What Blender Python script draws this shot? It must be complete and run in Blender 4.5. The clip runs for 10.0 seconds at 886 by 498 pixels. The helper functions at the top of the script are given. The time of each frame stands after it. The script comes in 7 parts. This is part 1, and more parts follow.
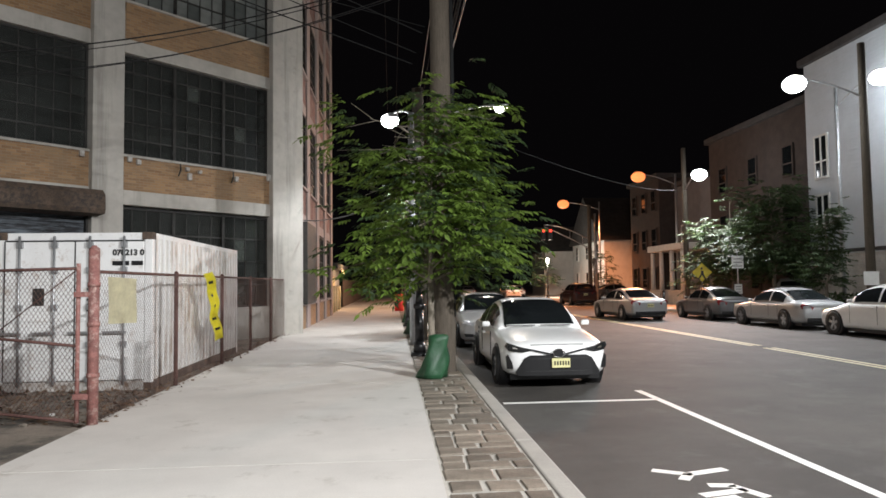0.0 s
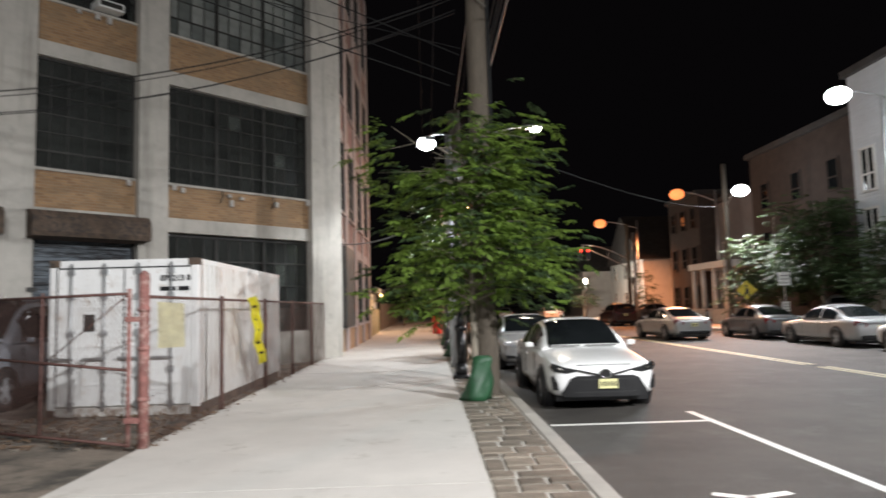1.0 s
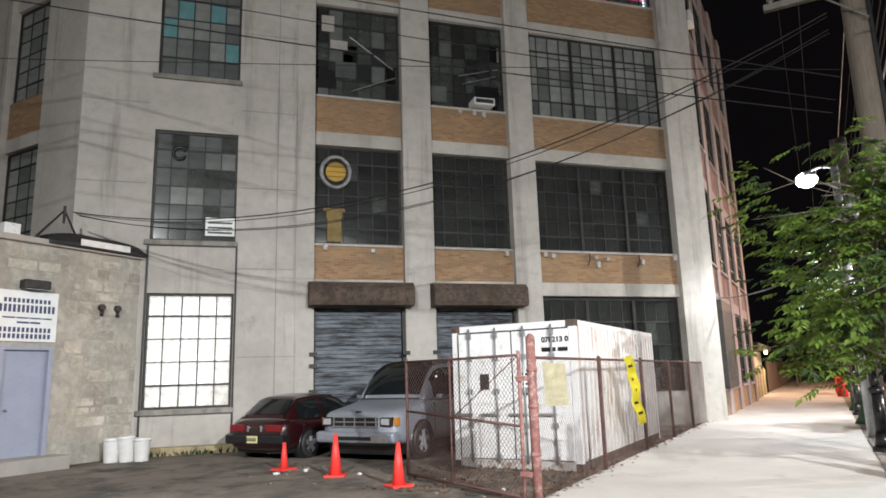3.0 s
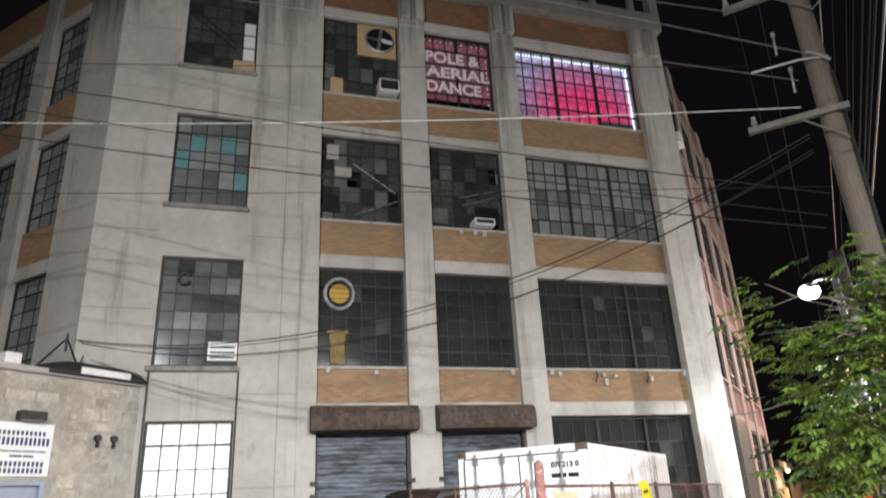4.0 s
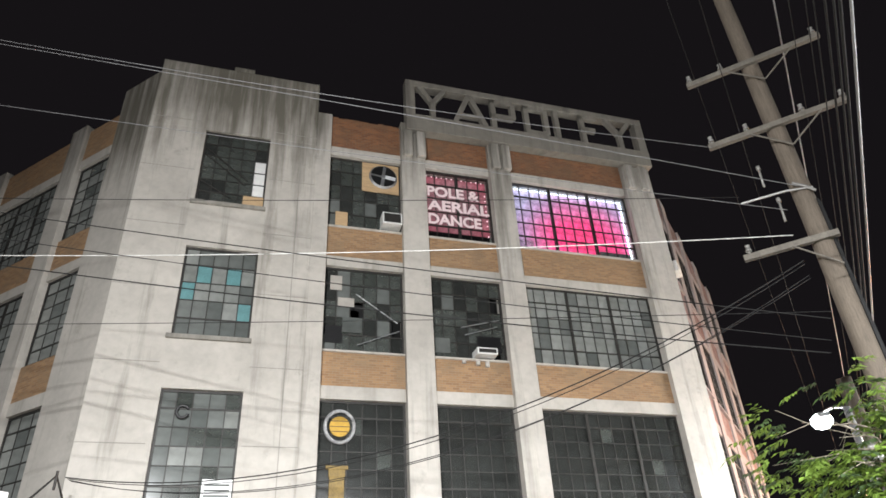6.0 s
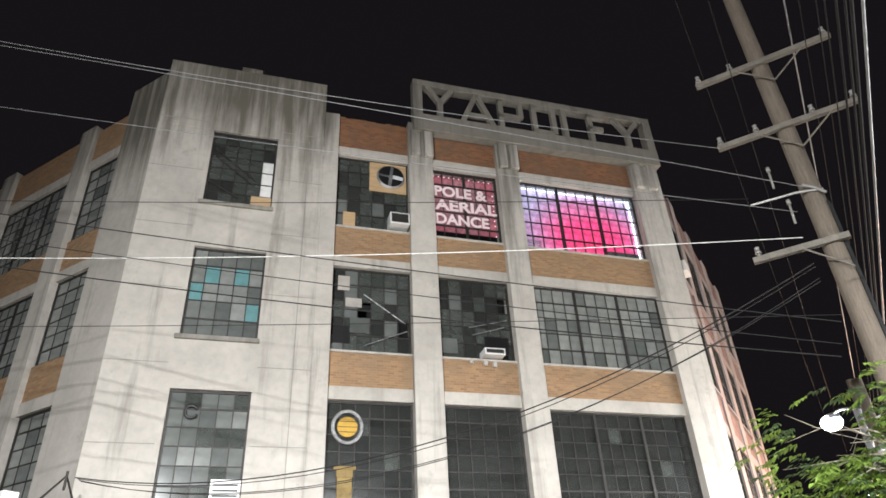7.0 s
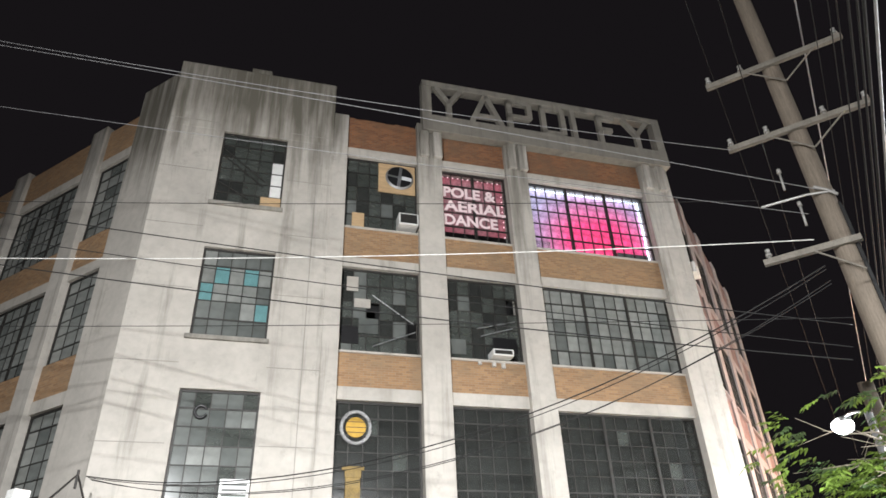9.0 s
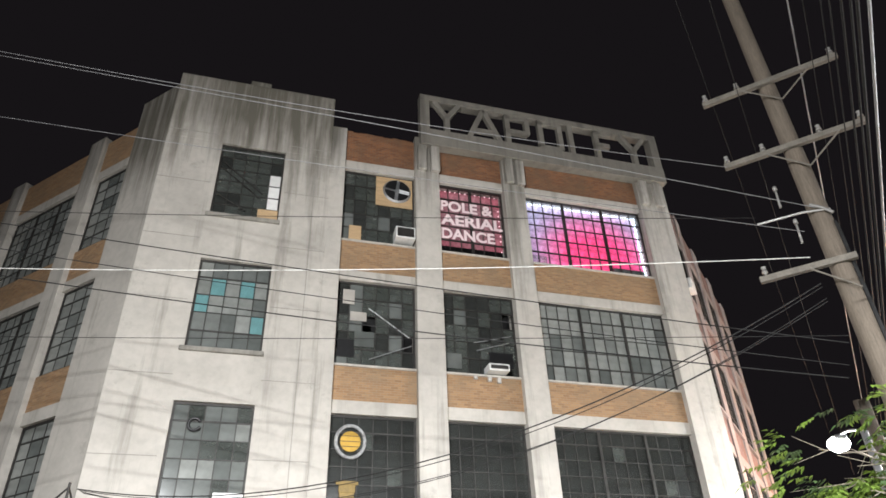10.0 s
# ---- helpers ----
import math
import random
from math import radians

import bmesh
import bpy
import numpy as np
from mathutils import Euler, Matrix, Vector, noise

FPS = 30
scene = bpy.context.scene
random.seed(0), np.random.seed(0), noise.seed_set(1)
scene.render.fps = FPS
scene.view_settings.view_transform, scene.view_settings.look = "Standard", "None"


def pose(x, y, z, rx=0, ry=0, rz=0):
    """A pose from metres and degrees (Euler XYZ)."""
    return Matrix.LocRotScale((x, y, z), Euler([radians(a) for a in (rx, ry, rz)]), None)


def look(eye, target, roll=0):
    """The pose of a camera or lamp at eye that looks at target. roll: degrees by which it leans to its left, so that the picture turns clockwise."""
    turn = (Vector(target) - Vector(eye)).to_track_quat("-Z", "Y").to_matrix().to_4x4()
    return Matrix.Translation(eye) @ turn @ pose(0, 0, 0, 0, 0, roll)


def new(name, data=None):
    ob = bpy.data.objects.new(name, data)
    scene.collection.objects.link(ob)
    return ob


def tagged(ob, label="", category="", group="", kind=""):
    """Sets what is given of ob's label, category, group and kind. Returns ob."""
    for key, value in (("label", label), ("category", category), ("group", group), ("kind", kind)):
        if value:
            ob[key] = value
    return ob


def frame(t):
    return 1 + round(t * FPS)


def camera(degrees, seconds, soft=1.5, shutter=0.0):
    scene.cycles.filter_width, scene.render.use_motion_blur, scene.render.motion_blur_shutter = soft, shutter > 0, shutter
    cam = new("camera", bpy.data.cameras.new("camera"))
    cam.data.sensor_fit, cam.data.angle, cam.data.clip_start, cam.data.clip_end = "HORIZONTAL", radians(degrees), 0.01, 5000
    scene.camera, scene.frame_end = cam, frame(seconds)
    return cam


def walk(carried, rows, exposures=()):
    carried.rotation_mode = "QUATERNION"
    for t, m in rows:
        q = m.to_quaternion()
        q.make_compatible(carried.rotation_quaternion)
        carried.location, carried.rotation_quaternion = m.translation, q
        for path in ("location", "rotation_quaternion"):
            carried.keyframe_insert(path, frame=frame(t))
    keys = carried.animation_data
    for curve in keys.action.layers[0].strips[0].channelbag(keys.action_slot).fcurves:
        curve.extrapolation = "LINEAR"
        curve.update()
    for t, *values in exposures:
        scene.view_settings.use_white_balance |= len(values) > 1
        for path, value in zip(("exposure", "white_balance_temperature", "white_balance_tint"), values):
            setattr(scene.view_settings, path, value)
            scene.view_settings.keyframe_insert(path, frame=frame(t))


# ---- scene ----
# Street axes: y runs along the street, x to the right of it, z up; the sidewalk lies at z = 0.
cam = camera(66.8, 10.0, soft=1.6, shutter=0.4)
ROWS = [
    (0, 0.116, 0.12, 1.602, 92.96, 0.741, -4.332),
    (0.5, 0.093, 0.137, 1.597, 93.434, 0.703, -4.452),
    (1, 0.009, 0.182, 1.573, 94.952, 1.567, -1.279),
    (1.5, -0.095, 0.136, 1.603, 95.906, 2.388, 14.724),
    (2, -0.036, 0.064, 1.599, 97.99, 2.025, 23.409),
    (2.2, -0.049, 0.058, 1.607, 98.447, 1.939, 25.826),
    (3.3, -0.053, 0.033, 1.58, 102.436, 1.547, 29.825),
    (3.5, 0.003, 0.006, 1.609, 104.17, 1.94, 30.034),
    (4, -0.006, 0.036, 1.663, 110.69, 2.665, 29.985),
    (4.5, -0.011, 0.018, 1.612, 116.561, 2.921, 29.959),
    (5, -0.023, -0.029, 1.579, 121.182, 2.577, 29.657),
    (5.5, -0.02, -0.038, 1.568, 121.659, 2.98, 30.205),
    (6, -0.021, -0.053, 1.559, 121.893, 3.025, 30.197),
    (6.2, -0.019, -0.051, 1.581, 121.402, 2.741, 30.892),
    (7.5, 0.01, -0.109, 1.659, 121.987, 2.625, 30.694),
    (8, -0.003, -0.119, 1.659, 122.227, 2.597, 31.02),
    (8.5, 0.012, -0.121, 1.652, 122.097, 2.488, 31.007),
    (9, 0.002, -0.105, 1.662, 121.722, 2.206, 31.274),
    (9.5, 0.001, -0.142, 1.659, 122.266, 1.979, 31.079),
    (10, 0.0, -0.117, 1.675, 122.836, 1.902, 30.731),
]
walk(cam, [(r[0], pose(*r[1:])) for r in ROWS],
     exposures=[(0, -1.0), (1.0, -0.88), (1.5, -0.8), (2.2, -0.42), (3.5, -0.25), (4.5, 0.38), (5.2, 0.95), (10, 1.08)])

# ---------------------------------------------------------------- light
world = bpy.data.worlds.new("night")
scene.world = world
world.use_nodes = True
world.node_tree.nodes["Background"].inputs[0].default_value = (0.42, 0.36, 0.42, 1)
world.node_tree.nodes["Background"].inputs[1].default_value = 0.009

LED = (0.90, 0.95, 1.0)
NEUTRAL = (0.975, 0.985, 1.0)
SODIUM = (1.0, 0.34, 0.13)


def lamp(name, place, watts, colour, size=0.25):
    data = bpy.data.lights.new(name, "POINT")
    data.energy, data.color, data.shadow_soft_size = watts, colour, size
    ob = new(name, data)
    ob.location = place
    return ob


# street lamps of the place: all but the last two get heads further down at the same spots
LAMP_SIDEWALK = (0.12, 22.4, 7.05)
LAMP_HOUSE = (15.4, 24.0, 8.9)
LAMP_HOUSE_2 = (18.95, 24.4, 9.3)
LAMP_CORNER = (17.15, 36.0, 7.4)
LAMP_ORANGE = (17.6, 46.0, 8.9)
LAMP_ORANGE_FAR = (16.6, 63.0, 9.0)
LAMP_NEAR = (4.3, 26.0, 8.4)
LAMP_NEAR_FAR = (3.0, 47.0, 8.6)
# unseen street lamp behind the viewer, without a head
LAMP_BEHIND = (-0.6, -6.5, 9.0)
# headless fill light added out of view to brighten road, sidewalk and white sedan
FILL_OPPOSITE = (12.8, -4.0, 9.0)


def flood(name, place, watts, colour, degrees, blend=0.5):
    data = bpy.data.lights.new(name, "SPOT")
    data.energy, data.color, data.shadow_soft_size = watts, colour, 0.15
    data.spot_size, data.spot_blend = radians(degrees), blend
    ob = new(name, data)
    ob.location = place
    return ob


flood("light_sidewalk", LAMP_SIDEWALK, 3000, LED, 124)
flood("light_house", LAMP_HOUSE, 11500, LED, 116, 0.7).rotation_euler = look(LAMP_HOUSE, (9.5, 20.0, 0.0)).to_euler()
lamp("light_house", LAMP_HOUSE_2, 700, LED)
flood("light_corner", LAMP_CORNER, 14000, (0.95, 0.93, 0.95), 125, 0.7).rotation_euler = look(LAMP_CORNER, (11.0, 33.0, 0.0)).to_euler()
lamp("light_near", LAMP_NEAR, 1800, (1.0, 0.86, 0.72))
lamp("light_near", LAMP_NEAR_FAR, 7500, (1.0, 0.68, 0.48))
flood("light_orange", LAMP_ORANGE, 20000, SODIUM, 108, 0.7).rotation_euler = look(LAMP_ORANGE, (9.5, 39.0, 0.0)).to_euler()
flood("light_orange", LAMP_ORANGE_FAR, 17000, SODIUM, 150)
flood("light_behind", LAMP_BEHIND, 13000, NEUTRAL, 180, 1.0).rotation_euler = look(LAMP_BEHIND, (-3.2, 3.2, 1.4)).to_euler()
flood("fill_opposite", FILL_OPPOSITE, 42000, NEUTRAL, 93, 0.9).rotation_euler = look(FILL_OPPOSITE, (5.8, 2.6, 0.0)).to_euler()


# ---------------------------------------------------------------- materials
def nodes_of(m):
    m.use_nodes = True
    nt = m.node_tree
    return nt, nt.nodes, nt.links, nt.nodes["Principled BSDF"]


def mat(name, colour, rough=0.7, metal=0.0, vary=0.25, scale=3.0, fine=40.0, bump=0.2, dirt=None, dirt_amount=0.0,
        stretch=(1, 1, 1), by_object=0.0, coat=0.0, spec=0.5):
    """A surface with broad stains, fine grain and a relief, in object space at true size."""
    m = bpy.data.materials.new(name)
    nt, nodes, links, bsdf = nodes_of(m)
    tex = nodes.new("ShaderNodeTexCoord")
    mapping = nodes.new("ShaderNodeMapping")
    mapping.inputs["Scale"].default_value = stretch
    links.new(tex.outputs["Object"], mapping.inputs[0])
    broad, grain = nodes.new("ShaderNodeTexNoise"), nodes.new("ShaderNodeTexNoise")
    broad.inputs["Scale"].default_value, broad.inputs["Detail"].default_value = scale, 6
    broad.inputs["Roughness"].default_value = 0.65
    grain.inputs["Scale"].default_value, grain.inputs["Detail"].default_value = fine, 4
    for n in (broad, grain):
        links.new(mapping.outputs[0], n.inputs[0])
    lo = [max(0.0, c * (1 - vary)) for c in colour]
    hi = [min(1.0, c * (1 + vary)) for c in colour]
    ramp = nodes.new("ShaderNodeValToRGB")
    ramp.color_ramp.elements[0].position, ramp.color_ramp.elements[1].position = 0.3, 0.7
    ramp.color_ramp.elements[0].color, ramp.color_ramp.elements[1].color = (*lo, 1), (*hi, 1)
    links.new(broad.outputs[0], ramp.inputs[0])
    mul = nodes.new("ShaderNodeMixRGB")
    mul.blend_type = "MULTIPLY"
    mul.inputs[0].default_value = min(1.0, vary * 1.6)
    g2 = nodes.new("ShaderNodeValToRGB")
    g2.color_ramp.elements[0].position, g2.color_ramp.elements[1].position = 0.32, 0.6
    g2.color_ramp.elements[0].color = (0.55, 0.55, 0.55, 1)
    links.new(grain.outputs[0], g2.inputs[0])
    links.new(ramp.outputs[0], mul.inputs[1])
    links.new(g2.outputs[0], mul.inputs[2])
    out = mul.outputs[0]
    if dirt:
        d = nodes.new("ShaderNodeTexNoise")
        d.inputs["Scale"].default_value, d.inputs["Detail"].default_value = scale * 2.3, 8
        d.inputs["Roughness"].default_value = 0.7
        links.new(mapping.outputs[0], d.inputs[0])
        dr = nodes.new("ShaderNodeValToRGB")
        dr.color_ramp.elements[0].position, dr.color_ramp.elements[1].position = 0.62 - 0.3 * dirt_amount, 0.78 - 0.3 * dirt_amount
        links.new(d.outputs[0], dr.inputs[0])
        mix = nodes.new("ShaderNodeMixRGB")
        mix.inputs[2].default_value = (*dirt, 1)
        links.new(dr.outputs[0], mix.inputs[0])
        links.new(out, mix.inputs[1])
        out = mix.outputs[0]
    if by_object:
        info = nodes.new("ShaderNodeObjectInfo")
        mr = nodes.new("ShaderNodeMapRange")
        mr.inputs[3].default_value, mr.inputs[4].default_value = 1 - by_object, 1 + by_object
        links.new(info.outputs["Random"], mr.inputs[0])
        m3 = nodes.new("ShaderNodeVectorMath")
        m3.operation = "SCALE"
        links.new(out, m3.inputs[0])
        links.new(mr.outputs[0], m3.inputs["Scale"])
        out = m3.outputs[0]
    links.new(out, bsdf.inputs["Base Color"])
    bsdf.inputs["Roughness"].default_value, bsdf.inputs["Metallic"].default_value = rough, metal
    bsdf.inputs["Specular IOR Level"].default_value = spec
    bsdf.inputs["Coat Weight"].default_value = coat
    bsdf.inputs["Coat Roughness"].default_value = 0.06
    if bump:
        b = nodes.new("ShaderNodeBump")
        b.inputs["Strength"].default_value, b.inputs["Distance"].default_value = bump, 0.02
        links.new(grain.outputs[0], b.inputs["Height"])
        links.new(b.outputs[0], bsdf.inputs["Normal"])
    return m


def glow(name, colour, strength):
    m = bpy.data.materials.new(name)
    nt, nodes, links, bsdf = nodes_of(m)
    bsdf.inputs["Base Color"].default_value = (*colour, 1)
    bsdf.inputs["Emission Color"].default_value = (*colour, 1)
    bsdf.inputs["Emission Strength"].default_value = strength
    return m


def brick_mat(name, c1, c2, mortar, width=0.21, height=0.072, stain=(0.3, 0.24, 0.17)):
    """Laid brick with mortar joints, on walls that run along the local x axis."""
    m = bpy.data.materials.new(name)
    nt, nodes, links, bsdf = nodes_of(m)
    tex, sep, comb = nodes.new("ShaderNodeTexCoord"), nodes.new("ShaderNodeSeparateXYZ"), nodes.new("ShaderNodeCombineXYZ")
    links.new(tex.outputs["Object"], sep.inputs[0])
    add = nodes.new("ShaderNodeMath")
    links.new(sep.outputs[0], add.inputs[0])
    links.new(sep.outputs[1], add.inputs[1])
    links.new(add.outputs[0], comb.inputs[0])
    links.new(sep.outputs[2], comb.inputs[1])
    br = nodes.new("ShaderNodeTexBrick")
    br.inputs["Color1"].default_value, br.inputs["Color2"].default_value = (*c1, 1), (*c2, 1)
    br.inputs["Mortar"].default_value = (*mortar, 1)
    br.inputs["Scale"].default_value, br.inputs["Mortar Size"].default_value = 1.0, 0.007
    br.inputs["Brick Width"].default_value, br.inputs["Row Height"].default_value = width, height
    links.new(comb.outputs[0], br.inputs[0])
    n = nodes.new("ShaderNodeTexNoise")
    n.inputs["Scale"].default_value, n.inputs["Detail"].default_value = 1.3, 8
    n.inputs["Roughness"].default_value = 0.7
    links.new(tex.outputs["Object"], n.inputs[0])
    r = nodes.new("ShaderNodeValToRGB")
    r.color_ramp.elements[0].position, r.color_ramp.elements[1].position = 0.44, 0.74
    links.new(n.outputs[0], r.inputs[0])
    mix = nodes.new("ShaderNodeMixRGB")
    mix.inputs[2].default_value = (*stain, 1)
    links.new(r.outputs[0], mix.inputs[0])
    links.new(br.outputs[0], mix.inputs[1])
    links.new(mix.outputs[0], bsdf.inputs["Base Color"])
    bsdf.inputs["Roughness"].default_value = 0.85
    b = nodes.new("ShaderNodeBump")
    b.inputs["Strength"].default_value, b.inputs["Distance"].default_value = 0.5, 0.01
    links.new(br.outputs["Fac"], b.inputs["Height"])
    b.invert = True
    links.new(b.outputs[0], bsdf.inputs["Normal"])
    return m


def pane_mat(name, lo, hi, clear=0.35, rough=0.12, tint=(0.9, 1.0, 1.0)):
    """Dusty window glass: partly see-through, each pane a little different."""
    m = bpy.data.materials.new(name)
    nt, nodes, links, bsdf = nodes_of(m)
    info, ramp = nodes.new("ShaderNodeObjectInfo"), nodes.new("ShaderNodeValToRGB")
    ramp.color_ramp.elements[0].color, ramp.color_ramp.elements[1].color = (*lo, 1), (*hi, 1)
    links.new(info.outputs["Random"], ramp.inputs[0])
    tex, n = nodes.new("ShaderNodeTexCoord"), nodes.new("ShaderNodeTexNoise")
    n.inputs["Scale"].default_value, n.inputs["Detail"].default_value = 4, 7
    links.new(tex.outputs["Object"], n.inputs[0])
    mul = nodes.new("ShaderNodeMixRGB")
    mul.blend_type, mul.inputs[0].default_value = "MULTIPLY", 0.8
    links.new(ramp.outputs[0], mul.inputs[1])
    links.new(n.outputs[0], mul.inputs[2])
    links.new(mul.outputs[0], bsdf.inputs["Base Color"])
    bsdf.inputs["Roughness"].default_value = rough
    clr, mix = nodes.new("ShaderNodeBsdfTransparent"), nodes.new("ShaderNodeMixShader")
    clr.inputs[0].default_value = (*tint, 1)
    mr = nodes.new("ShaderNodeMapRange")
    mr.inputs[1].default_value, mr.inputs[2].default_value = 0.3, 0.7
    mr.inputs[3].default_value, mr.inputs[4].default_value = max(0, clear - 0.15), min(1, clear + 0.15)
    links.new(n.outputs[0], mr.inputs[0])
    links.new(mr.outputs[0], mix.inputs[0])
    links.new(bsdf.outputs[0], mix.inputs[1])
    links.new(clr.outputs[0], mix.inputs[2])
    links.new(mix.outputs[0], nodes["Material Output"].inputs[0])
    return m


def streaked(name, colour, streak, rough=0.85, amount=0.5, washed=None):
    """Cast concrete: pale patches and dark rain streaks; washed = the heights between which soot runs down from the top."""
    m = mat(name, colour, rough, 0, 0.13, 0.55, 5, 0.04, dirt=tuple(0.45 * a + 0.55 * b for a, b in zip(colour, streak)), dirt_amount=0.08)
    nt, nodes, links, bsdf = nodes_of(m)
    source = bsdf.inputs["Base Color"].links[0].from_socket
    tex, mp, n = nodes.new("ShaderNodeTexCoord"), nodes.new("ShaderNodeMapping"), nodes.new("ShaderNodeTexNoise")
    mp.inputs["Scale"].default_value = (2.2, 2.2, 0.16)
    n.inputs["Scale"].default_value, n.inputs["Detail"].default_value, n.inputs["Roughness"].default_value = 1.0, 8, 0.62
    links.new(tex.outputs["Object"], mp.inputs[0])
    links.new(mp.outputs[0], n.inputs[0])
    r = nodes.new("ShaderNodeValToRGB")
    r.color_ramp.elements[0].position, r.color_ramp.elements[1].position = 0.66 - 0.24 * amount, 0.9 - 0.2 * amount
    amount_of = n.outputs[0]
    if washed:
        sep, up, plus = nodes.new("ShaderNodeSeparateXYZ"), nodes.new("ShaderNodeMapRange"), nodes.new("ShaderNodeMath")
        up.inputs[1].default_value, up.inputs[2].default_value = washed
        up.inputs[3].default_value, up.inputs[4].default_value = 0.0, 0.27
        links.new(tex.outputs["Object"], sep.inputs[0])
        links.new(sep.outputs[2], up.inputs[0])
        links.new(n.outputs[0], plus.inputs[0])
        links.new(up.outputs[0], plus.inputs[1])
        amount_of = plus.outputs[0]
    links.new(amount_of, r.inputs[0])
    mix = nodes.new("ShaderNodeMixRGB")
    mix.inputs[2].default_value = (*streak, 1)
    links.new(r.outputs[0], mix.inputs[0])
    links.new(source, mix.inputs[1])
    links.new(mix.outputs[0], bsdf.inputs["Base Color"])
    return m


M_CONCRETE = streaked("weathered_concrete", (0.461, 0.434, 0.392), (0.25, 0.236, 0.20), amount=0.55)
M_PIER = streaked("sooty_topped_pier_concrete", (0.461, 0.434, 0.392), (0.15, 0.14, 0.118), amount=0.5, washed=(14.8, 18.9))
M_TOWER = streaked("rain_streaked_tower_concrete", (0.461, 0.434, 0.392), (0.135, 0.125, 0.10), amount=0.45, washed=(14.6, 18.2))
M_CONCRETE_DARK = streaked("stained_parapet_concrete", (0.31, 0.295, 0.26), (0.12, 0.115, 0.10), amount=1.0)
M_SIGNCON = streaked("grey_sign_concrete", (0.21, 0.196, 0.168), (0.11, 0.10, 0.088), amount=0.7)
M_WALL_LINE = streaked("dark_wall_line_concrete", (0.31, 0.295, 0.265), (0.22, 0.21, 0.19), amount=0.6)
M_PINKPIER = streaked("pink_painted_concrete", (0.35, 0.305, 0.295), (0.23, 0.17, 0.16), amount=0.6)
M_BRICK = brick_mat("tan_brick", (0.375, 0.225, 0.112), (0.25, 0.14, 0.07), (0.30, 0.225, 0.155), stain=(0.24, 0.17, 0.105))
M_BRICK_TOP = brick_mat("russet_brick", (0.27, 0.115, 0.048), (0.165, 0.068, 0.032), (0.19, 0.13, 0.09), stain=(0.14, 0.09, 0.055))
M_BRICK_RED = brick_mat("red_painted_brick", (0.20, 0.095, 0.082), (0.165, 0.078, 0.068), (0.21, 0.155, 0.14), stain=(0.30, 0.255, 0.24))
M_STEEL = mat("dark_window_steel", (0.035, 0.033, 0.030), 0.55, 0.3, 0.35, 6, 60, 0.1)
M_PANE_DARK = pane_mat("dark_dusty_glass", (0.046, 0.048, 0.045), (0.066, 0.069, 0.064), 0.22)
M_PANE_DIM = pane_mat("dim_green_dusty_glass", (0.085, 0.094, 0.084), (0.13, 0.142, 0.13), 0.15)
M_PANE_GREY = pane_mat("grey_dusty_glass", (0.17, 0.185, 0.175), (0.28, 0.295, 0.28), 0.1)
# pale tone holds dust and, on the wing, painted reflections
M_PANE_PALE = pane_mat("pale_dust_and_reflection_glass", (0.30, 0.315, 0.295), (0.42, 0.435, 0.41), 0.05)
M_PANE_WHITE = mat("white_window_film", (0.8, 0.8, 0.78), 0.5, 0, 0.1, 4, 30, 0.05, by_object=0.08)
M_PANE_LIT = pane_mat("frosted_backlit_glass", (0.66, 0.66, 0.64), (0.74, 0.74, 0.71), 0.72, 0.4, (1, 1, 1))
M_PANE_CLEAR = pane_mat("clear_glass", (0.04, 0.04, 0.04), (0.05, 0.05, 0.05), 0.85, 0.08)
M_PANE_TEAL = mat("teal_window_panel", (0.11, 0.255, 0.265), 0.4, 0, 0.2, 3, 30, 0.05)
M_PANE_TAN = mat("plywood_panel", (0.52, 0.36, 0.2), 0.7, 0, 0.2, 3, 50, 0.1, stretch=(1, 1, 6))
# darkness of the unlit rooms is put into this near-black colour
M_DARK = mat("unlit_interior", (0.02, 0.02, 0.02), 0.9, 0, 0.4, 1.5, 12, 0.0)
M_WALK = mat("sidewalk_concrete", (0.58, 0.55, 0.51), 0.85, 0, 0.10, 0.7, 70, 0.12, dirt=(0.36, 0.33, 0.29), dirt_amount=0.12)
M_ASPHALT = mat("asphalt", (0.064, 0.057, 0.051), 0.78, 0, 0.32, 0.6, 120, 0.35, dirt=(0.085, 0.08, 0.073), dirt_amount=0.3)
M_LOT = mat("cracked_lot_asphalt", (0.21, 0.175, 0.14), 0.9, 0, 0.35, 0.5, 50, 0.5, dirt=(0.055, 0.05, 0.042), dirt_amount=0.5)
M_CURB = mat("kerb_concrete", (0.38, 0.355, 0.32), 0.8, 0, 0.14, 1.5, 50, 0.2)
M_STONE = mat("paver_stone", (0.19, 0.16, 0.128), 0.6, 0, 0.3, 5, 45, 0.3, by_object=0.35)
M_MORTAR = mat("paver_mortar", (0.47, 0.44, 0.39), 0.9, 0, 0.2, 4, 60, 0.3)
M_PAINT = mat("road_paint", (0.78, 0.76, 0.72), 0.6, 0, 0.1, 5, 40, 0.1, dirt=(0.3, 0.28, 0.26), dirt_amount=0.15)
M_YELLOW = mat("yellow_road_paint", (0.66, 0.57, 0.34), 0.6, 0, 0.15, 5, 40, 0.1, dirt=(0.2, 0.17, 0.12), dirt_amount=0.2)
M_RUST_DARK = mat("dark_rusty_pipe", (0.13, 0.065, 0.055), 0.8, 0.2, 0.35, 6, 40, 0.3, dirt=(0.25, 0.16, 0.13), dirt_amount=0.2)
M_RUST = mat("rusty_red_pipe", (0.26, 0.115, 0.10), 0.75, 0.1, 0.35, 6, 40, 0.3, dirt=(0.42, 0.30, 0.26), dirt_amount=0.35)
M_WIRE = mat("rusty_wire", (0.17, 0.105, 0.09), 0.7, 0.4, 0.3, 3, 30, 0.0)
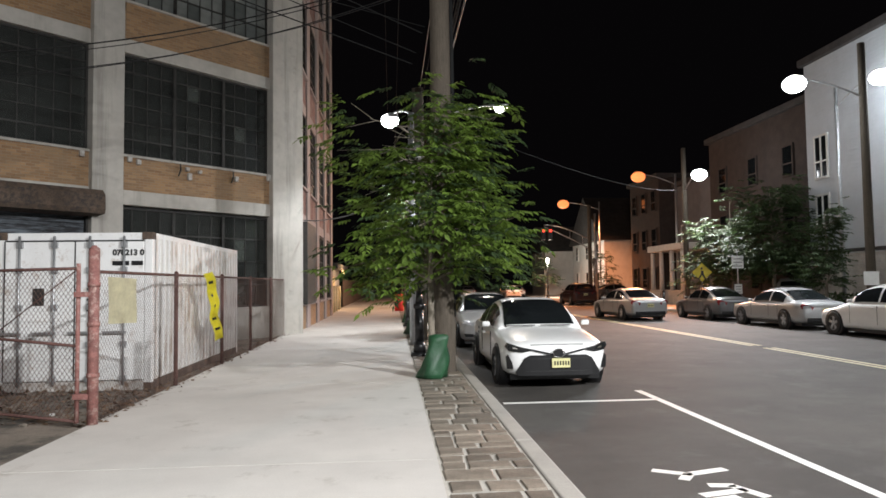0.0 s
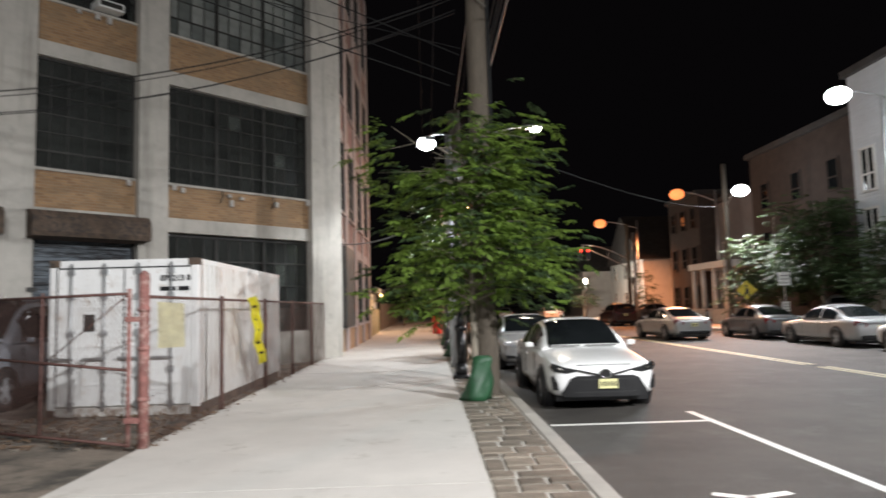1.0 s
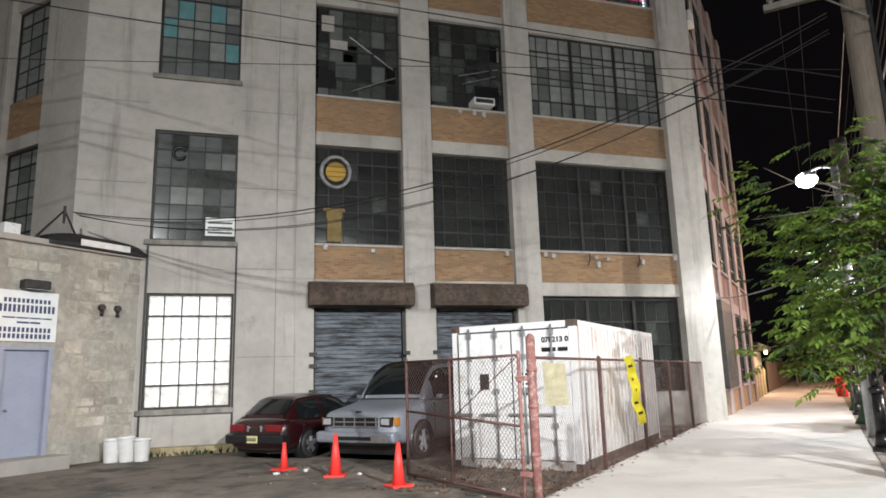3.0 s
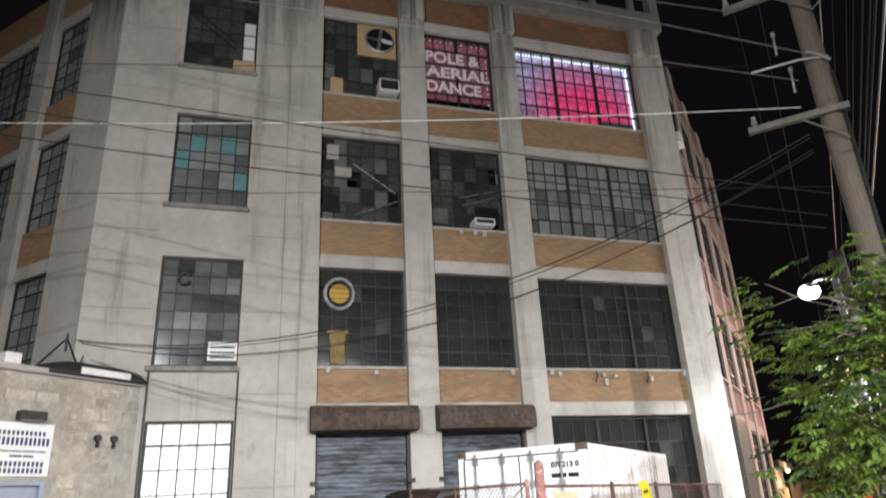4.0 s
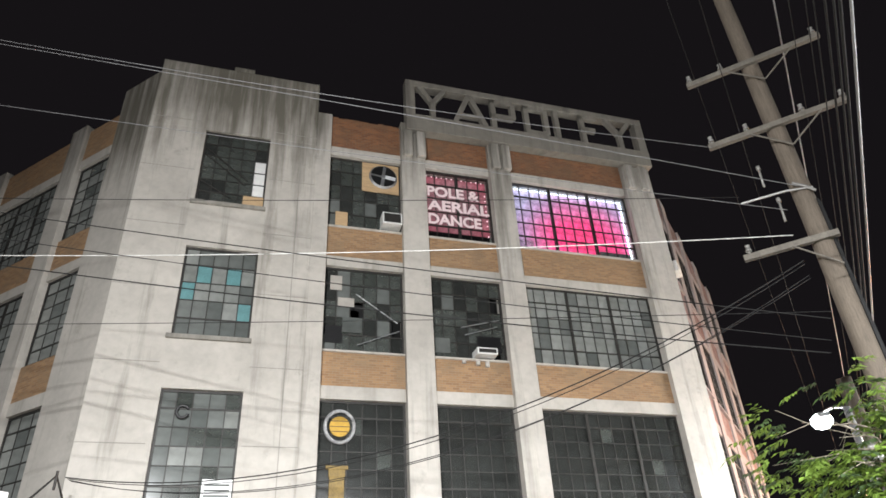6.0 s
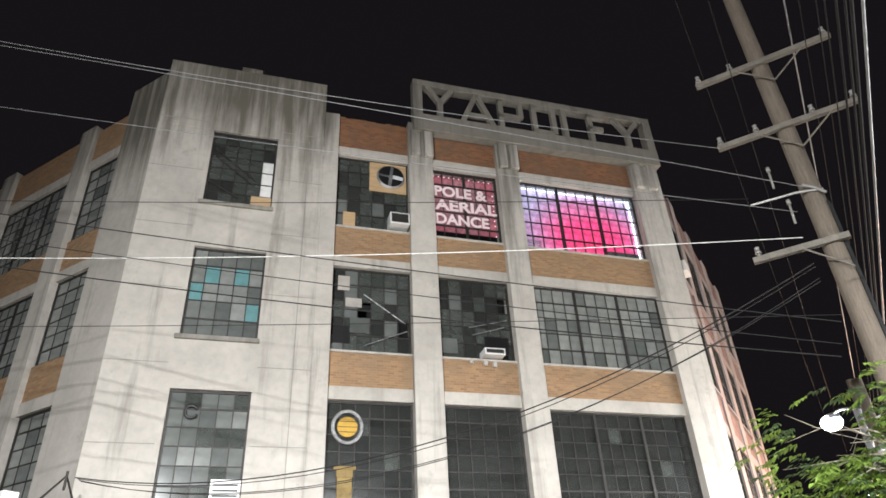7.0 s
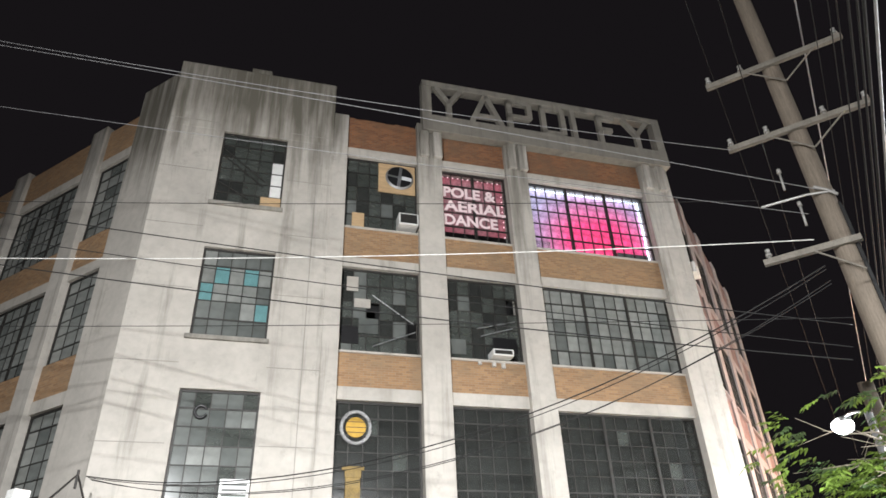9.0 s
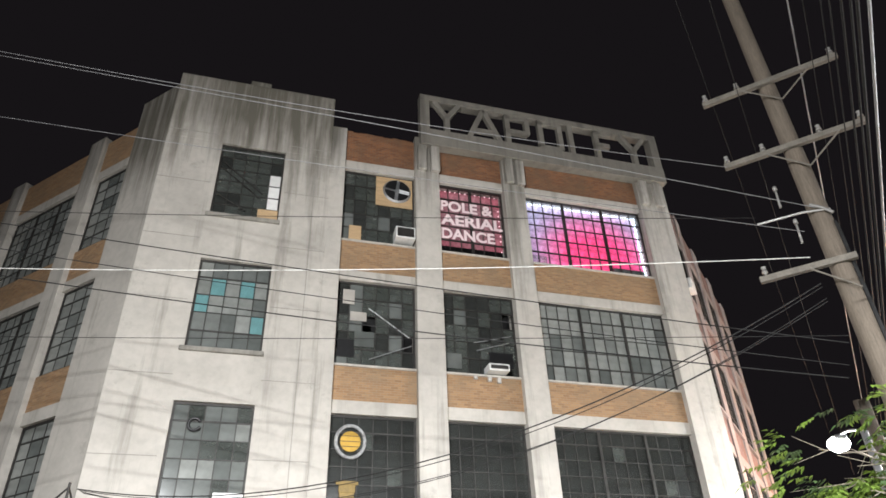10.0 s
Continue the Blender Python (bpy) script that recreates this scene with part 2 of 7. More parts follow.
M_LEAF = mat("green_leaf", (0.15, 0.235, 0.04), 0.5, 0, 0.35, 1.2, 12, 0.0)
M_LEAF_DARK = mat("dark_green_leaf", (0.05, 0.085, 0.03), 0.6, 0, 0.35, 0.8, 10, 0.0)
for m_leaf in (M_LEAF, M_LEAF_DARK):
    nt_, nodes_, links_, bsdf_ = nodes_of(m_leaf)
    thin, blend_ = nodes_.new("ShaderNodeBsdfTranslucent"), nodes_.new("ShaderNodeMixShader")
    links_.new(bsdf_.inputs["Base Color"].links[0].from_socket, thin.inputs[0])
    blend_.inputs[0].default_value = 0.4
    links_.new(bsdf_.outputs[0], blend_.inputs[1])
    links_.new(thin.outputs[0], blend_.inputs[2])
    links_.new(blend_.outputs[0], nodes_["Material Output"].inputs[0])
M_BARK = mat("grey_bark", (0.22, 0.19, 0.15), 0.9, 0, 0.3, 6, 40, 0.5, stretch=(3, 3, 0.7))
M_BAG = mat("green_watering_bag", (0.018, 0.075, 0.032), 0.5, 0, 0.25, 4, 30, 0.3)
M_CARWHITE = mat("white_car_paint", (0.86, 0.86, 0.85), 0.28, 0, 0.03, 1.5, 12, 0.0, coat=0.6)
M_CARSILVER = mat("silver_car_paint", (0.42, 0.42, 0.42), 0.32, 0.35, 0.05, 1.5, 12, 0.0, coat=0.6)
M_CARGREY = mat("grey_car_paint", (0.12, 0.125, 0.13), 0.32, 0.3, 0.05, 1.5, 12, 0.0, coat=0.6)
M_CARRED = mat("dark_red_car_paint", (0.024, 0.004, 0.005), 0.32, 0.1, 0.08, 1.5, 12, 0.0, coat=0.6)
M_VAN = mat("faded_silver_van_paint", (0.29, 0.31, 0.35), 0.4, 0.3, 0.1, 2, 20, 0.03, coat=0.2, dirt=(0.22, 0.21, 0.2), dirt_amount=0.15)
M_TRIM = mat("black_trim", (0.014, 0.014, 0.015), 0.35, 0, 0.2, 6, 40, 0.02)
M_CARGLASS = mat("dark_car_glass", (0.010, 0.012, 0.013), 0.08, 0, 0.2, 2, 10, 0.0, spec=0.4)
M_CHROME = mat("chrome", (0.7, 0.7, 0.7), 0.15, 1.0, 0.05, 5, 20, 0.0)
M_LAMPGLASS = mat("clear_lamp_lens", (0.55, 0.56, 0.58), 0.12, 0.5, 0.1, 12, 60, 0.0)
M_REDLENS = mat("red_lamp_lens", (0.20, 0.010, 0.012), 0.15, 0, 0.1, 12, 60, 0.0)
M_AMBERLENS = mat("amber_lamp_lens", (0.5, 0.2, 0.03), 0.2, 0, 0.1, 12, 60, 0.0)
M_PLATE = mat("pale_yellow_plate", (0.72, 0.68, 0.35), 0.4, 0, 0.1, 5, 30, 0.0)
M_CONE = mat("orange_red_cone", (0.85, 0.055, 0.045), 0.5, 0, 0.15, 5, 30, 0.05)
M_BUCKET = mat("white_plastic", (0.72, 0.72, 0.7), 0.45, 0, 0.1, 4, 25, 0.03, dirt=(0.4, 0.38, 0.34), dirt_amount=0.15)
M_PAPER = mat("weathered_paper_sign", (0.72, 0.68, 0.48), 0.8, 0, 0.12, 5, 25, 0.1)
M_TAPE = mat("yellow_caution_banner", (0.80, 0.72, 0.04), 0.55, 0, 0.12, 6, 30, 0.1)
M_RUBBLE_STONE = mat("patched_wall_stone", (0.37, 0.34, 0.28), 0.9, 0, 0.25, 1.6, 12, 0.3, dirt=(0.50, 0.47, 0.41), dirt_amount=0.4, by_object=0.22)
M_BOX = mat("white_container_paint", (0.74, 0.74, 0.73), 0.55, 0, 0.06, 2.0, 40, 0.08, dirt=(0.42, 0.34, 0.28), dirt_amount=0.2)
M_BOX_SIDE = mat("grimy_container_paint", (0.66, 0.64, 0.61), 0.6, 0, 0.12, 0.9, 30, 0.08, dirt=(0.36, 0.30, 0.25), dirt_amount=0.42, stretch=(1, 0.8, 0.6))
M_SILL = mat("grimy_white_paint", (0.5, 0.48, 0.45), 0.7, 0, 0.2, 3, 30, 0.2, dirt=(0.2, 0.14, 0.1), dirt_amount=0.45)
M_BLACK = mat("black_rubber", (0.02, 0.02, 0.02), 0.6, 0, 0.3, 8, 60, 0.1)
M_RUSTSTEEL = mat("rusted_housing", (0.115, 0.08, 0.058), 0.85, 0.2, 0.4, 3, 30, 0.4, dirt=(0.045, 0.037, 0.033), dirt_amount=0.5)
M_SHUTTER = mat("peeling_shutter_paint", (0.145, 0.168, 0.192), 0.6, 0.2, 0.25, 1.3, 14, 0.1, dirt=(0.018, 0.018, 0.021), dirt_amount=0.6, stretch=(0.45, 1, 3.2))
M_RUBBLE = mat("rubble_stone_render", (0.36, 0.335, 0.285), 0.9, 0, 0.22, 1.3, 9, 0.3, dirt=(0.45, 0.425, 0.37), dirt_amount=0.4)
M_POLE = mat("weathered_pole_wood", (0.095, 0.077, 0.058), 0.85, 0, 0.3, 5, 40, 0.4, stretch=(6, 6, 0.5))
M_ARM = mat("grey_crossarm_wood", (0.10, 0.09, 0.075), 0.85, 0, 0.25, 5, 40, 0.3)
M_CABLE = mat("black_cable", (0.014, 0.014, 0.014), 0.85, 0, 0.2, 5, 30, 0.0, spec=0.15)
M_CABLE_GREY = mat("grey_cable", (0.17, 0.17, 0.175), 0.5, 0.3, 0.2, 5, 30, 0.0)
# lamp light along one cable is put into this pale colour
M_CABLE_PALE = mat("pale_lit_cable", (0.55, 0.55, 0.53), 0.5, 0.2, 0.3, 9, 60, 0.0)
M_FOOTING = mat("stained_footing_concrete", (0.40, 0.33, 0.19), 0.85, 0, 0.25, 2, 20, 0.2, dirt=(0.16, 0.14, 0.09), dirt_amount=0.4)
M_ZINC = mat("galvanised_steel", (0.45, 0.46, 0.47), 0.45, 0.8, 0.15, 5, 30, 0.05)
M_PORCELAIN = mat("porcelain", (0.17, 0.165, 0.155), 0.25, 0, 0.1, 5, 30, 0.0)


# ---------------------------------------------------------------- building blocks
def box(bm, x0, x1, y0, y1, z0, z1, bevel=0.0):
    v = [bm.verts.new(p) for p in ((x0, y0, z0), (x1, y0, z0), (x1, y1, z0), (x0, y1, z0),
                                   (x0, y0, z1), (x1, y0, z1), (x1, y1, z1), (x0, y1, z1))]
    fs = [bm.faces.new([v[i] for i in q]) for q in ((3, 2, 1, 0), (4, 5, 6, 7), (0, 1, 5, 4), (1, 2, 6, 5), (2, 3, 7, 6), (3, 0, 4, 7))]
    if bevel:
        es = {e for f in fs for e in f.edges}
        bmesh.ops.bevel(bm, geom=list(es), offset=bevel, segments=2, affect="EDGES", profile=0.5)
    return v


def prism(bm, outline, y0, y1):
    """A flat outline in x and z, given depth along y."""
    a = [bm.verts.new((x, y0, z)) for x, z in outline]
    b = [bm.verts.new((x, y1, z)) for x, z in outline]
    n = len(outline)
    bm.faces.new(a)
    bm.faces.new(b[::-1])
    for i in range(n):
        bm.faces.new((a[i], b[i], b[(i + 1) % n], a[(i + 1) % n]))


def tube(bm, p, q, r, r2=None, sides=8, caps=True):
    p, q = Vector(p), Vector(q)
    r2 = r if r2 is None else r2
    d = (q - p).normalized()
    u = d.orthogonal().normalized()
    w = d.cross(u)
    ring = [[bm.verts.new(c + (u * math.cos(a) + w * math.sin(a)) * s) for a in [2 * math.pi * i / sides for i in range(sides)]]
            for c, s in ((p, r), (q, r2))]
    for i in range(sides):
        f = bm.faces.new((ring[0][i], ring[0][(i + 1) % sides], ring[1][(i + 1) % sides], ring[1][i]))
        f.smooth = sides > 5
    if caps:
        bm.faces.new(ring[0][::-1])
        bm.faces.new(ring[1])


def chain(bm, pts, r, sides=5):
    """One bent tube along the points; r may be one radius or one for each point."""
    pts = [Vector(p) for p in pts]
    last = None
    u = None
    for i, p in enumerate(pts):
        d = (pts[min(i + 1, len(pts) - 1)] - pts[max(i - 1, 0)]).normalized()
        u = d.orthogonal().normalized() if u is None else (u - d * u.dot(d)).normalized()
        w = d.cross(u)
        q = r[i] if isinstance(r, (list, tuple)) else r
        ring = [bm.verts.new(p + (u * math.cos(2 * math.pi * k / sides) + w * math.sin(2 * math.pi * k / sides)) * q) for k in range(sides)]
        if last:
            for k in range(sides):
                f = bm.faces.new((last[k], last[(k + 1) % sides], ring[(k + 1) % sides], ring[k]))
                f.smooth = True
        last = ring


def mesh_from(name, bm, material):
    me = bpy.data.meshes.new(name)
    bmesh.ops.recalc_face_normals(bm, faces=bm.faces)
    bm.to_mesh(me)
    bm.free()
    for m in material if isinstance(material, (list, tuple)) else (material,):
        me.materials.append(m)
    return me


def part(name, bm, material, parent=None, label=""):
    ob = new(name, mesh_from(name, bm, material))
    if parent:
        ob.parent = parent
    if label:
        ob["label"] = label
    return ob


def thing(name, label, category, m=None, group="", kind=""):
    ob = new(name)
    if m is not None:
        ob.matrix_basis = m
    return tagged(ob, label, category, group, kind)


def solid(name, bm, material, label, category, m=None, group="", kind=""):
    ob = part(name, bm, material)
    if m is not None:
        ob.matrix_basis = m
    return tagged(ob, label, category, group, kind)


def boxes(*dims, bevel=0.0):
    bm = bmesh.new()
    for d in dims:
        box(bm, *d, bevel=bevel)
    return bm

# ---------------------------------------------------------------- ground
WALK_L, PAVE_L, KERB_L, KERB_R, KERB_FAR = -3.45, 0.52, 1.36, 1.55, 16.0
bm = boxes((-600, 600, -600, 1200, -0.40, -0.17))
solid("ground", bm, M_ASPHALT, "dark asphalt ground reaching to the horizon", "ground", kind="structure")
bm = boxes((KERB_R, KERB_FAR, -60, 300, -0.17, -0.15))
solid("road", bm, M_ASPHALT, "dark grey asphalt street with painted lines", "road", kind="structure")
bm = boxes((-40, WALK_L, -40, 60, -0.17, -0.05))
solid("parking_lot", bm, M_LOT, "cracked stained asphalt lot in front of the factory", "lot", kind="structure")

pavement = thing("pavement", "pale concrete sidewalk in scored slabs", "sidewalk", kind="structure")
slab_y = [-8, -5.6, -3.2, -0.8, 1.6, 3.95, 6.35, 8.85, 11.3, 14.3, 17.3, 20.3, 23.3, 26.3, 29.3, 32.3, 36, 40, 45, 50, 56, 64, 74, 86, 100, 120, 150]
for a, b in zip(slab_y, slab_y[1:]):
    part("slab", boxes((WALK_L, PAVE_L - 0.004, a + 0.004, b - 0.004, -0.12, random.uniform(-0.002, 0.002))), M_WALK, pavement)
part("bedding", boxes((WALK_L + 0.01, PAVE_L - 0.01, -8, 150, -0.16, -0.03)), M_BLACK, pavement)

kerb = thing("kerb", "pale concrete kerb along the parking lane", "kerb", kind="structure")
y = -8.0
while y < 120:
    part("kerb_stone", boxes((KERB_L, KERB_R, y + 0.004, y + 2.996, -0.4, 0.0), bevel=0.02), M_CURB, kerb)
    y += 3.0

# ---------------------------------------------------------------- the factory, in its own axes: x along the corner front, y into the building
TURN = 46.6
FRONT = 18.10
factory = thing("factory_building", "four-storey concrete and tan brick factory with steel windows",
                "factory", pose(0, 0, 0, 0, 0, TURN))

STOREYS = [(5.22, 8.03), (9.52, 12.32), (13.85, 16.75)]
BAYS = [(2.05, 4.53), (5.40, 7.86), (8.68, 13.52)]
TOP = 18.45

# walls: backing mass, piers, beams, brick
def wall_part(name, dims, material, label="", bevel=0.015):
    return part(name, boxes(dims, bevel=bevel), material, factory, label)

for x0, x1 in ((1.55, 2.05), (4.53, 5.40), (7.86, 8.68), (13.52, 14.75)):
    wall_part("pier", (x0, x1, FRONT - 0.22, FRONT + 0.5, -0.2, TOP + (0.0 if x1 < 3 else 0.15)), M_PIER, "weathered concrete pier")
for x0, x1 in BAYS:
    for z0, z1 in ((3.85, 4.25), (8.03, 8.42), (12.32, 12.68), (16.75, 17.12)):
        wall_part("beam", (x0, x1, FRONT - 0.06, FRONT + 0.4, z0, z1), M_CONCRETE, "pale concrete lintel beam")
    for z0, z1 in ((4.25, 5.16), (8.42, 9.45), (12.68, 13.78), (17.12, TOP)):
        wall_part("brick_panel", (x0, x1, FRONT - 0.02, FRONT + 0.3, z0, z1), M_BRICK if z0 < 16 else M_BRICK_TOP, "tan brick spandrel panel", bevel=0.0)
        if z1 < TOP:
            wall_part("sill", (x0, x1, FRONT - 0.07, FRONT + 0.3, z1, z1 + 0.07), M_CONCRETE)


def pane_mesh(w, h):
    key = (round(w, 3), round(h, 3))
    if key not in PANES:
        PANES[key] = mesh_from("pane", boxes((-w / 2, w / 2, -0.004, 0.004, -h / 2, h / 2)), M_PANE_DARK)
    return PANES[key]


PANES = {}


def window(parent, m, w, h, cols, rows, choose, sections=1, bar=0.028, deep=0.05, label=""):
    """A steel sash at the pose m (its lower left corner, outward is -y): outer frame, thicker posts between sections, glazing bars, panes."""
    bm = bmesh.new()
    e = 0.06
    rims = [[bm.verts.new((x, y_, z)) for x, z in ((i, i), (w - i, i), (w - i, h - i), (i, h - i))] for i, y_ in ((0, -deep), (e, -deep), (e, deep), (0, deep))]
    for a, b in zip(rims, rims[1:] + rims[:1]):
        for i in range(4):
            bm.faces.new((a[i], a[(i + 1) % 4], b[(i + 1) % 4], b[i]))
    sash = part("window", bm, M_STEEL, parent, label)
    sash.matrix_basis = m
    for s in range(1, sections):
        part("mullion", boxes((w * s / sections - 0.045, w * s / sections + 0.045, -deep, deep, e, h - e)), M_STEEL, sash)
    for c in range(1, cols):
        if sections == 1 or (c * sections) % cols:
            part("glazing_bar", boxes((w * c / cols - bar / 2, w * c / cols + bar / 2, -0.02, 0.02, e, h - e)), M_STEEL, sash)
    for r in range(1, rows):
        thick = bar * (1.7 if r in (1, rows - 1) else 1)
        part("glazing_bar", boxes((e, w - e, -0.026, 0.026, h * r / rows - thick / 2, h * r / rows + thick / 2)), M_STEEL, sash)
    for c in range(cols):
        for r in range(rows):
            material = choose(c, r)
            if material is None:
                continue
            ob = new("pane", pane_mesh(w / cols, h / rows))
            ob.parent = sash
            ob.matrix_basis = pose(w * (c + 0.5) / cols, 0.0, h * (r + 0.5) / rows, random.uniform(-0.5, 0.5), 0, random.uniform(-0.5, 0.5))
            if material is not M_PANE_DARK:
                ob.material_slots[0].link = "OBJECT"
                ob.material_slots[0].material = material
            ob.visible_shadow = False
    return sash


rnd = random.Random(5)


def mixed(grey, white=0.0, teal=0.0, gone=0.0, dim=0.0, pale=0.0):
    """A chooser: shares of missing, white, teal, pale, grey and dim panes among dark ones."""
    def choose(c, r):
        k = rnd.random()
        for share, material in ((gone, None), (white, M_PANE_WHITE), (teal, M_PANE_TEAL), (pale, M_PANE_PALE), (grey, M_PANE_GREY), (dim, M_PANE_DIM)):
            if k < share:
                return material
            k -= share
        return M_PANE_DARK
    return choose


# main front: three bays, upper storeys
GLASS = FRONT + 0.14
for (x0, x1), sections, cols in zip(BAYS, (1, 1, 3), (6, 6, 12)):
    for s, (z0, z1) in enumerate(STOREYS):
        if s == 2 and x0 > 5:
            continue
        if s == 0:
            kind, choose = "dark steel factory window with dusty panes", mixed(0.0, dim=0.03)
        elif s == 2:
            kind, choose = "steel factory window with dim greenish panes", mixed(0.05, dim=0.85)
        elif x0 > 8:
            kind, choose = "steel factory window with grey panes", mixed(0.25, pale=0.75)
        else:
            kind, choose = "steel factory window with patched dim panes", mixed(0.22 if x0 < 5 else 0.12, gone=0.02, dim=0.55)
        window(factory, pose(x0, GLASS, z0), x1 - x0, z1 - z0, cols, 6 if s == 0 else 5, choose, sections, label=kind)

# tower on the corner of the front
TOWER = FRONT - 0.22
TX0, TX1, TTOP = -3.75, 1.55, 19.78
TWINS = [(1.00, 3.82), (5.15, 8.06), (9.58, 12.42), (14.05, 16.90)]
WX0, WX1 = -2.02, 0.03
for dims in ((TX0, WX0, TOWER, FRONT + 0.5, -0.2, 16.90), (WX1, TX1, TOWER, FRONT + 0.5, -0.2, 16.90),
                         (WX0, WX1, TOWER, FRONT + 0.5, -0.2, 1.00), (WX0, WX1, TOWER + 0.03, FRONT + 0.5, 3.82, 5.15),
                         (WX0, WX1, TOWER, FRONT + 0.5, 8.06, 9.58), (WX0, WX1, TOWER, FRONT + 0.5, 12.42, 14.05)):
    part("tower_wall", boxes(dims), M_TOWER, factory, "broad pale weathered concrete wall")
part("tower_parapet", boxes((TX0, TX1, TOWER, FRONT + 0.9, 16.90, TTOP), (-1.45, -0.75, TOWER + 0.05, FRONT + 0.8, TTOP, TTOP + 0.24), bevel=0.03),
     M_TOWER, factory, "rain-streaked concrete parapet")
# form lines that also paint thin cable shadows, and the groove by the inner edge
for z in (2.2, 4.45, 6.6, 8.75, 11.0, 13.1, 15.2, 17.2):
    for x0, x1 in ((TX0, WX0 - 0.14), (WX1 + 0.08, TX1)):
        part("wall_line", boxes((x0, x1, TOWER - 0.006, TOWER + 0.01, z, z + 0.022)), M_WALL_LINE, factory)
part("wall_line", boxes((1.05, 1.075, TOWER - 0.008, TOWER + 0.01, 0, 17)), M_WALL_LINE, factory)
for x in (WX0 - 0.05, WX1 + 0.01):
    part("downpipe", boxes((x, x + 0.05, TOWER - 0.03, TOWER + 0.01, 0.0, 5.0)), M_STEEL, factory)
choosers = [lambda c, r: M_PANE_LIT, mixed(0.55, pale=0.08, dim=0.3), mixed(0.6, pale=0.35), mixed(0.0, dim=0.8)]
for (z0, z1), choose, (cols, rows) in zip(TWINS, choosers, ((5, 5), (5, 6), (5, 5), (5, 6))):
    if z0 > 9 and z0 < 10:
        teal = {(1, 3), (3, 3), (0, 2), (4, 1)}
        pick = choose
        choose = lambda c, r: M_PANE_TEAL if (c, r) in teal else M_PANE_PALE if (c, r) == (0, 4) else pick(c, r)
    if z0 > 14:
        pick4 = choose
        choose = lambda c, r: M_PANE_WHITE if c == 4 and 1 <= r <= 3 else M_PANE_TAN if c == 4 and r == 0 else pick4(c, r)
    window(factory, pose(WX0, TOWER + 0.16, z0), WX1 - WX0, z1 - z0, cols, rows, choose, label="steel tower window with patched panes")
    part("sill", boxes((WX0 - 0.12, WX1 + 0.06, TOWER - 0.10, TOWER + 0.2, z0 - 0.13, z0 - 0.003), bevel=0.02), M_CONCRETE_DARK, factory)

# low yellowish footing along the foot of the tower
part("footing", boxes((TX0 + 0.02, TX1 - 0.02, TOWER - 0.32, TOWER - 0.002, -0.2, 0.14), bevel=0.03), M_FOOTING, factory, "low stained yellowish concrete footing")

# rooms behind the windows, their night darkness painted as near-black walls and floors
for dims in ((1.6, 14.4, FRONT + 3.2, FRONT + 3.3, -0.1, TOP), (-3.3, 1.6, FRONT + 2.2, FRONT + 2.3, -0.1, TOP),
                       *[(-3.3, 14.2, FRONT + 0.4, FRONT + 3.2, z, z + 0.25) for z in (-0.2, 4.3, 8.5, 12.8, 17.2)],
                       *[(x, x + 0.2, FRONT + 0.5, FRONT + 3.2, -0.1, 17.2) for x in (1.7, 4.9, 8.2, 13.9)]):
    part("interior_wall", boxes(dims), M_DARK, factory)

# ground floor: two roll-up doors with rusted housings, and the wide window
for x0, x1 in BAYS[:2]:
    shutter = part("roll_up_door", boxes((x0 + 0.02, x1 - 0.02, FRONT + 0.13, FRONT + 0.17, -0.05, 3.5)), M_STEEL, factory, "closed roll-up door with peeling blue-grey paint")
    z = -0.05
    while z < 3.45:
        part("slat", boxes((x0 + 0.02, x1 - 0.02, FRONT + 0.09, FRONT + 0.128, z, z + 0.112), bevel=0.012), M_SHUTTER, shutter)
        z += 0.115
    for a, b in ((x0 - 0.07, x0 + 0.06), (x1 - 0.06, x1 + 0.07)):
        part("track", boxes((a, b, FRONT - 0.05, FRONT + 0.2, -0.05, 3.5)), M_STEEL, shutter)
        for z in (0.9, 1.25, 1.9, 2.2):
            part("bracket", boxes((a - 0.05, b + 0.02, FRONT - 0.28, FRONT - 0.2, z, z + 0.10)), M_STEEL, shutter)
    bm = bmesh.new()
    pts = [(FRONT - 0.62, 3.50), (FRONT - 0.66, 3.62), (FRONT - 0.64, 3.98), (FRONT - 0.5, 4.12), (FRONT - 0.0, 4.16), (FRONT - 0.0, 3.46)]
    a = [bm.verts.new((x0 - 0.16, p, q)) for p, q in pts]
    b = [bm.verts.new((x1 + 0.16, p, q)) for p, q in pts]
    bm.faces.new(a)
    bm.faces.new(b[::-1])
    for i in range(len(pts)):
        bm.faces.new((a[i], b[i], b[(i + 1) % len(pts)], a[(i + 1) % len(pts)]))
    part("shutter_housing", bm, M_RUSTSTEEL, factory, "rusted sheet-metal roller housing")
window(factory, pose(8.68, GLASS, 0.95), 4.84, 2.85, 12, 4, mixed(0.0, dim=0.08), 3, label="dark steel ground-floor window")
part("plinth", boxes((8.68, 13.52, FRONT - 0.02, FRONT + 0.3, -0.2, 0.95)), M_CONCRETE, factory)

# open concrete sign frame on the roof
SY0, SY1 = FRONT - 0.42, FRONT - 0.05
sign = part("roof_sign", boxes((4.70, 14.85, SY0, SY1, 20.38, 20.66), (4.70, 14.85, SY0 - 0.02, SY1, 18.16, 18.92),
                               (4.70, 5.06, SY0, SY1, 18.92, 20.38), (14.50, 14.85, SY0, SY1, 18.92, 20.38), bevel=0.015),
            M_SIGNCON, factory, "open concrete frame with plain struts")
LZ0, LZ1 = 18.91, 20.39


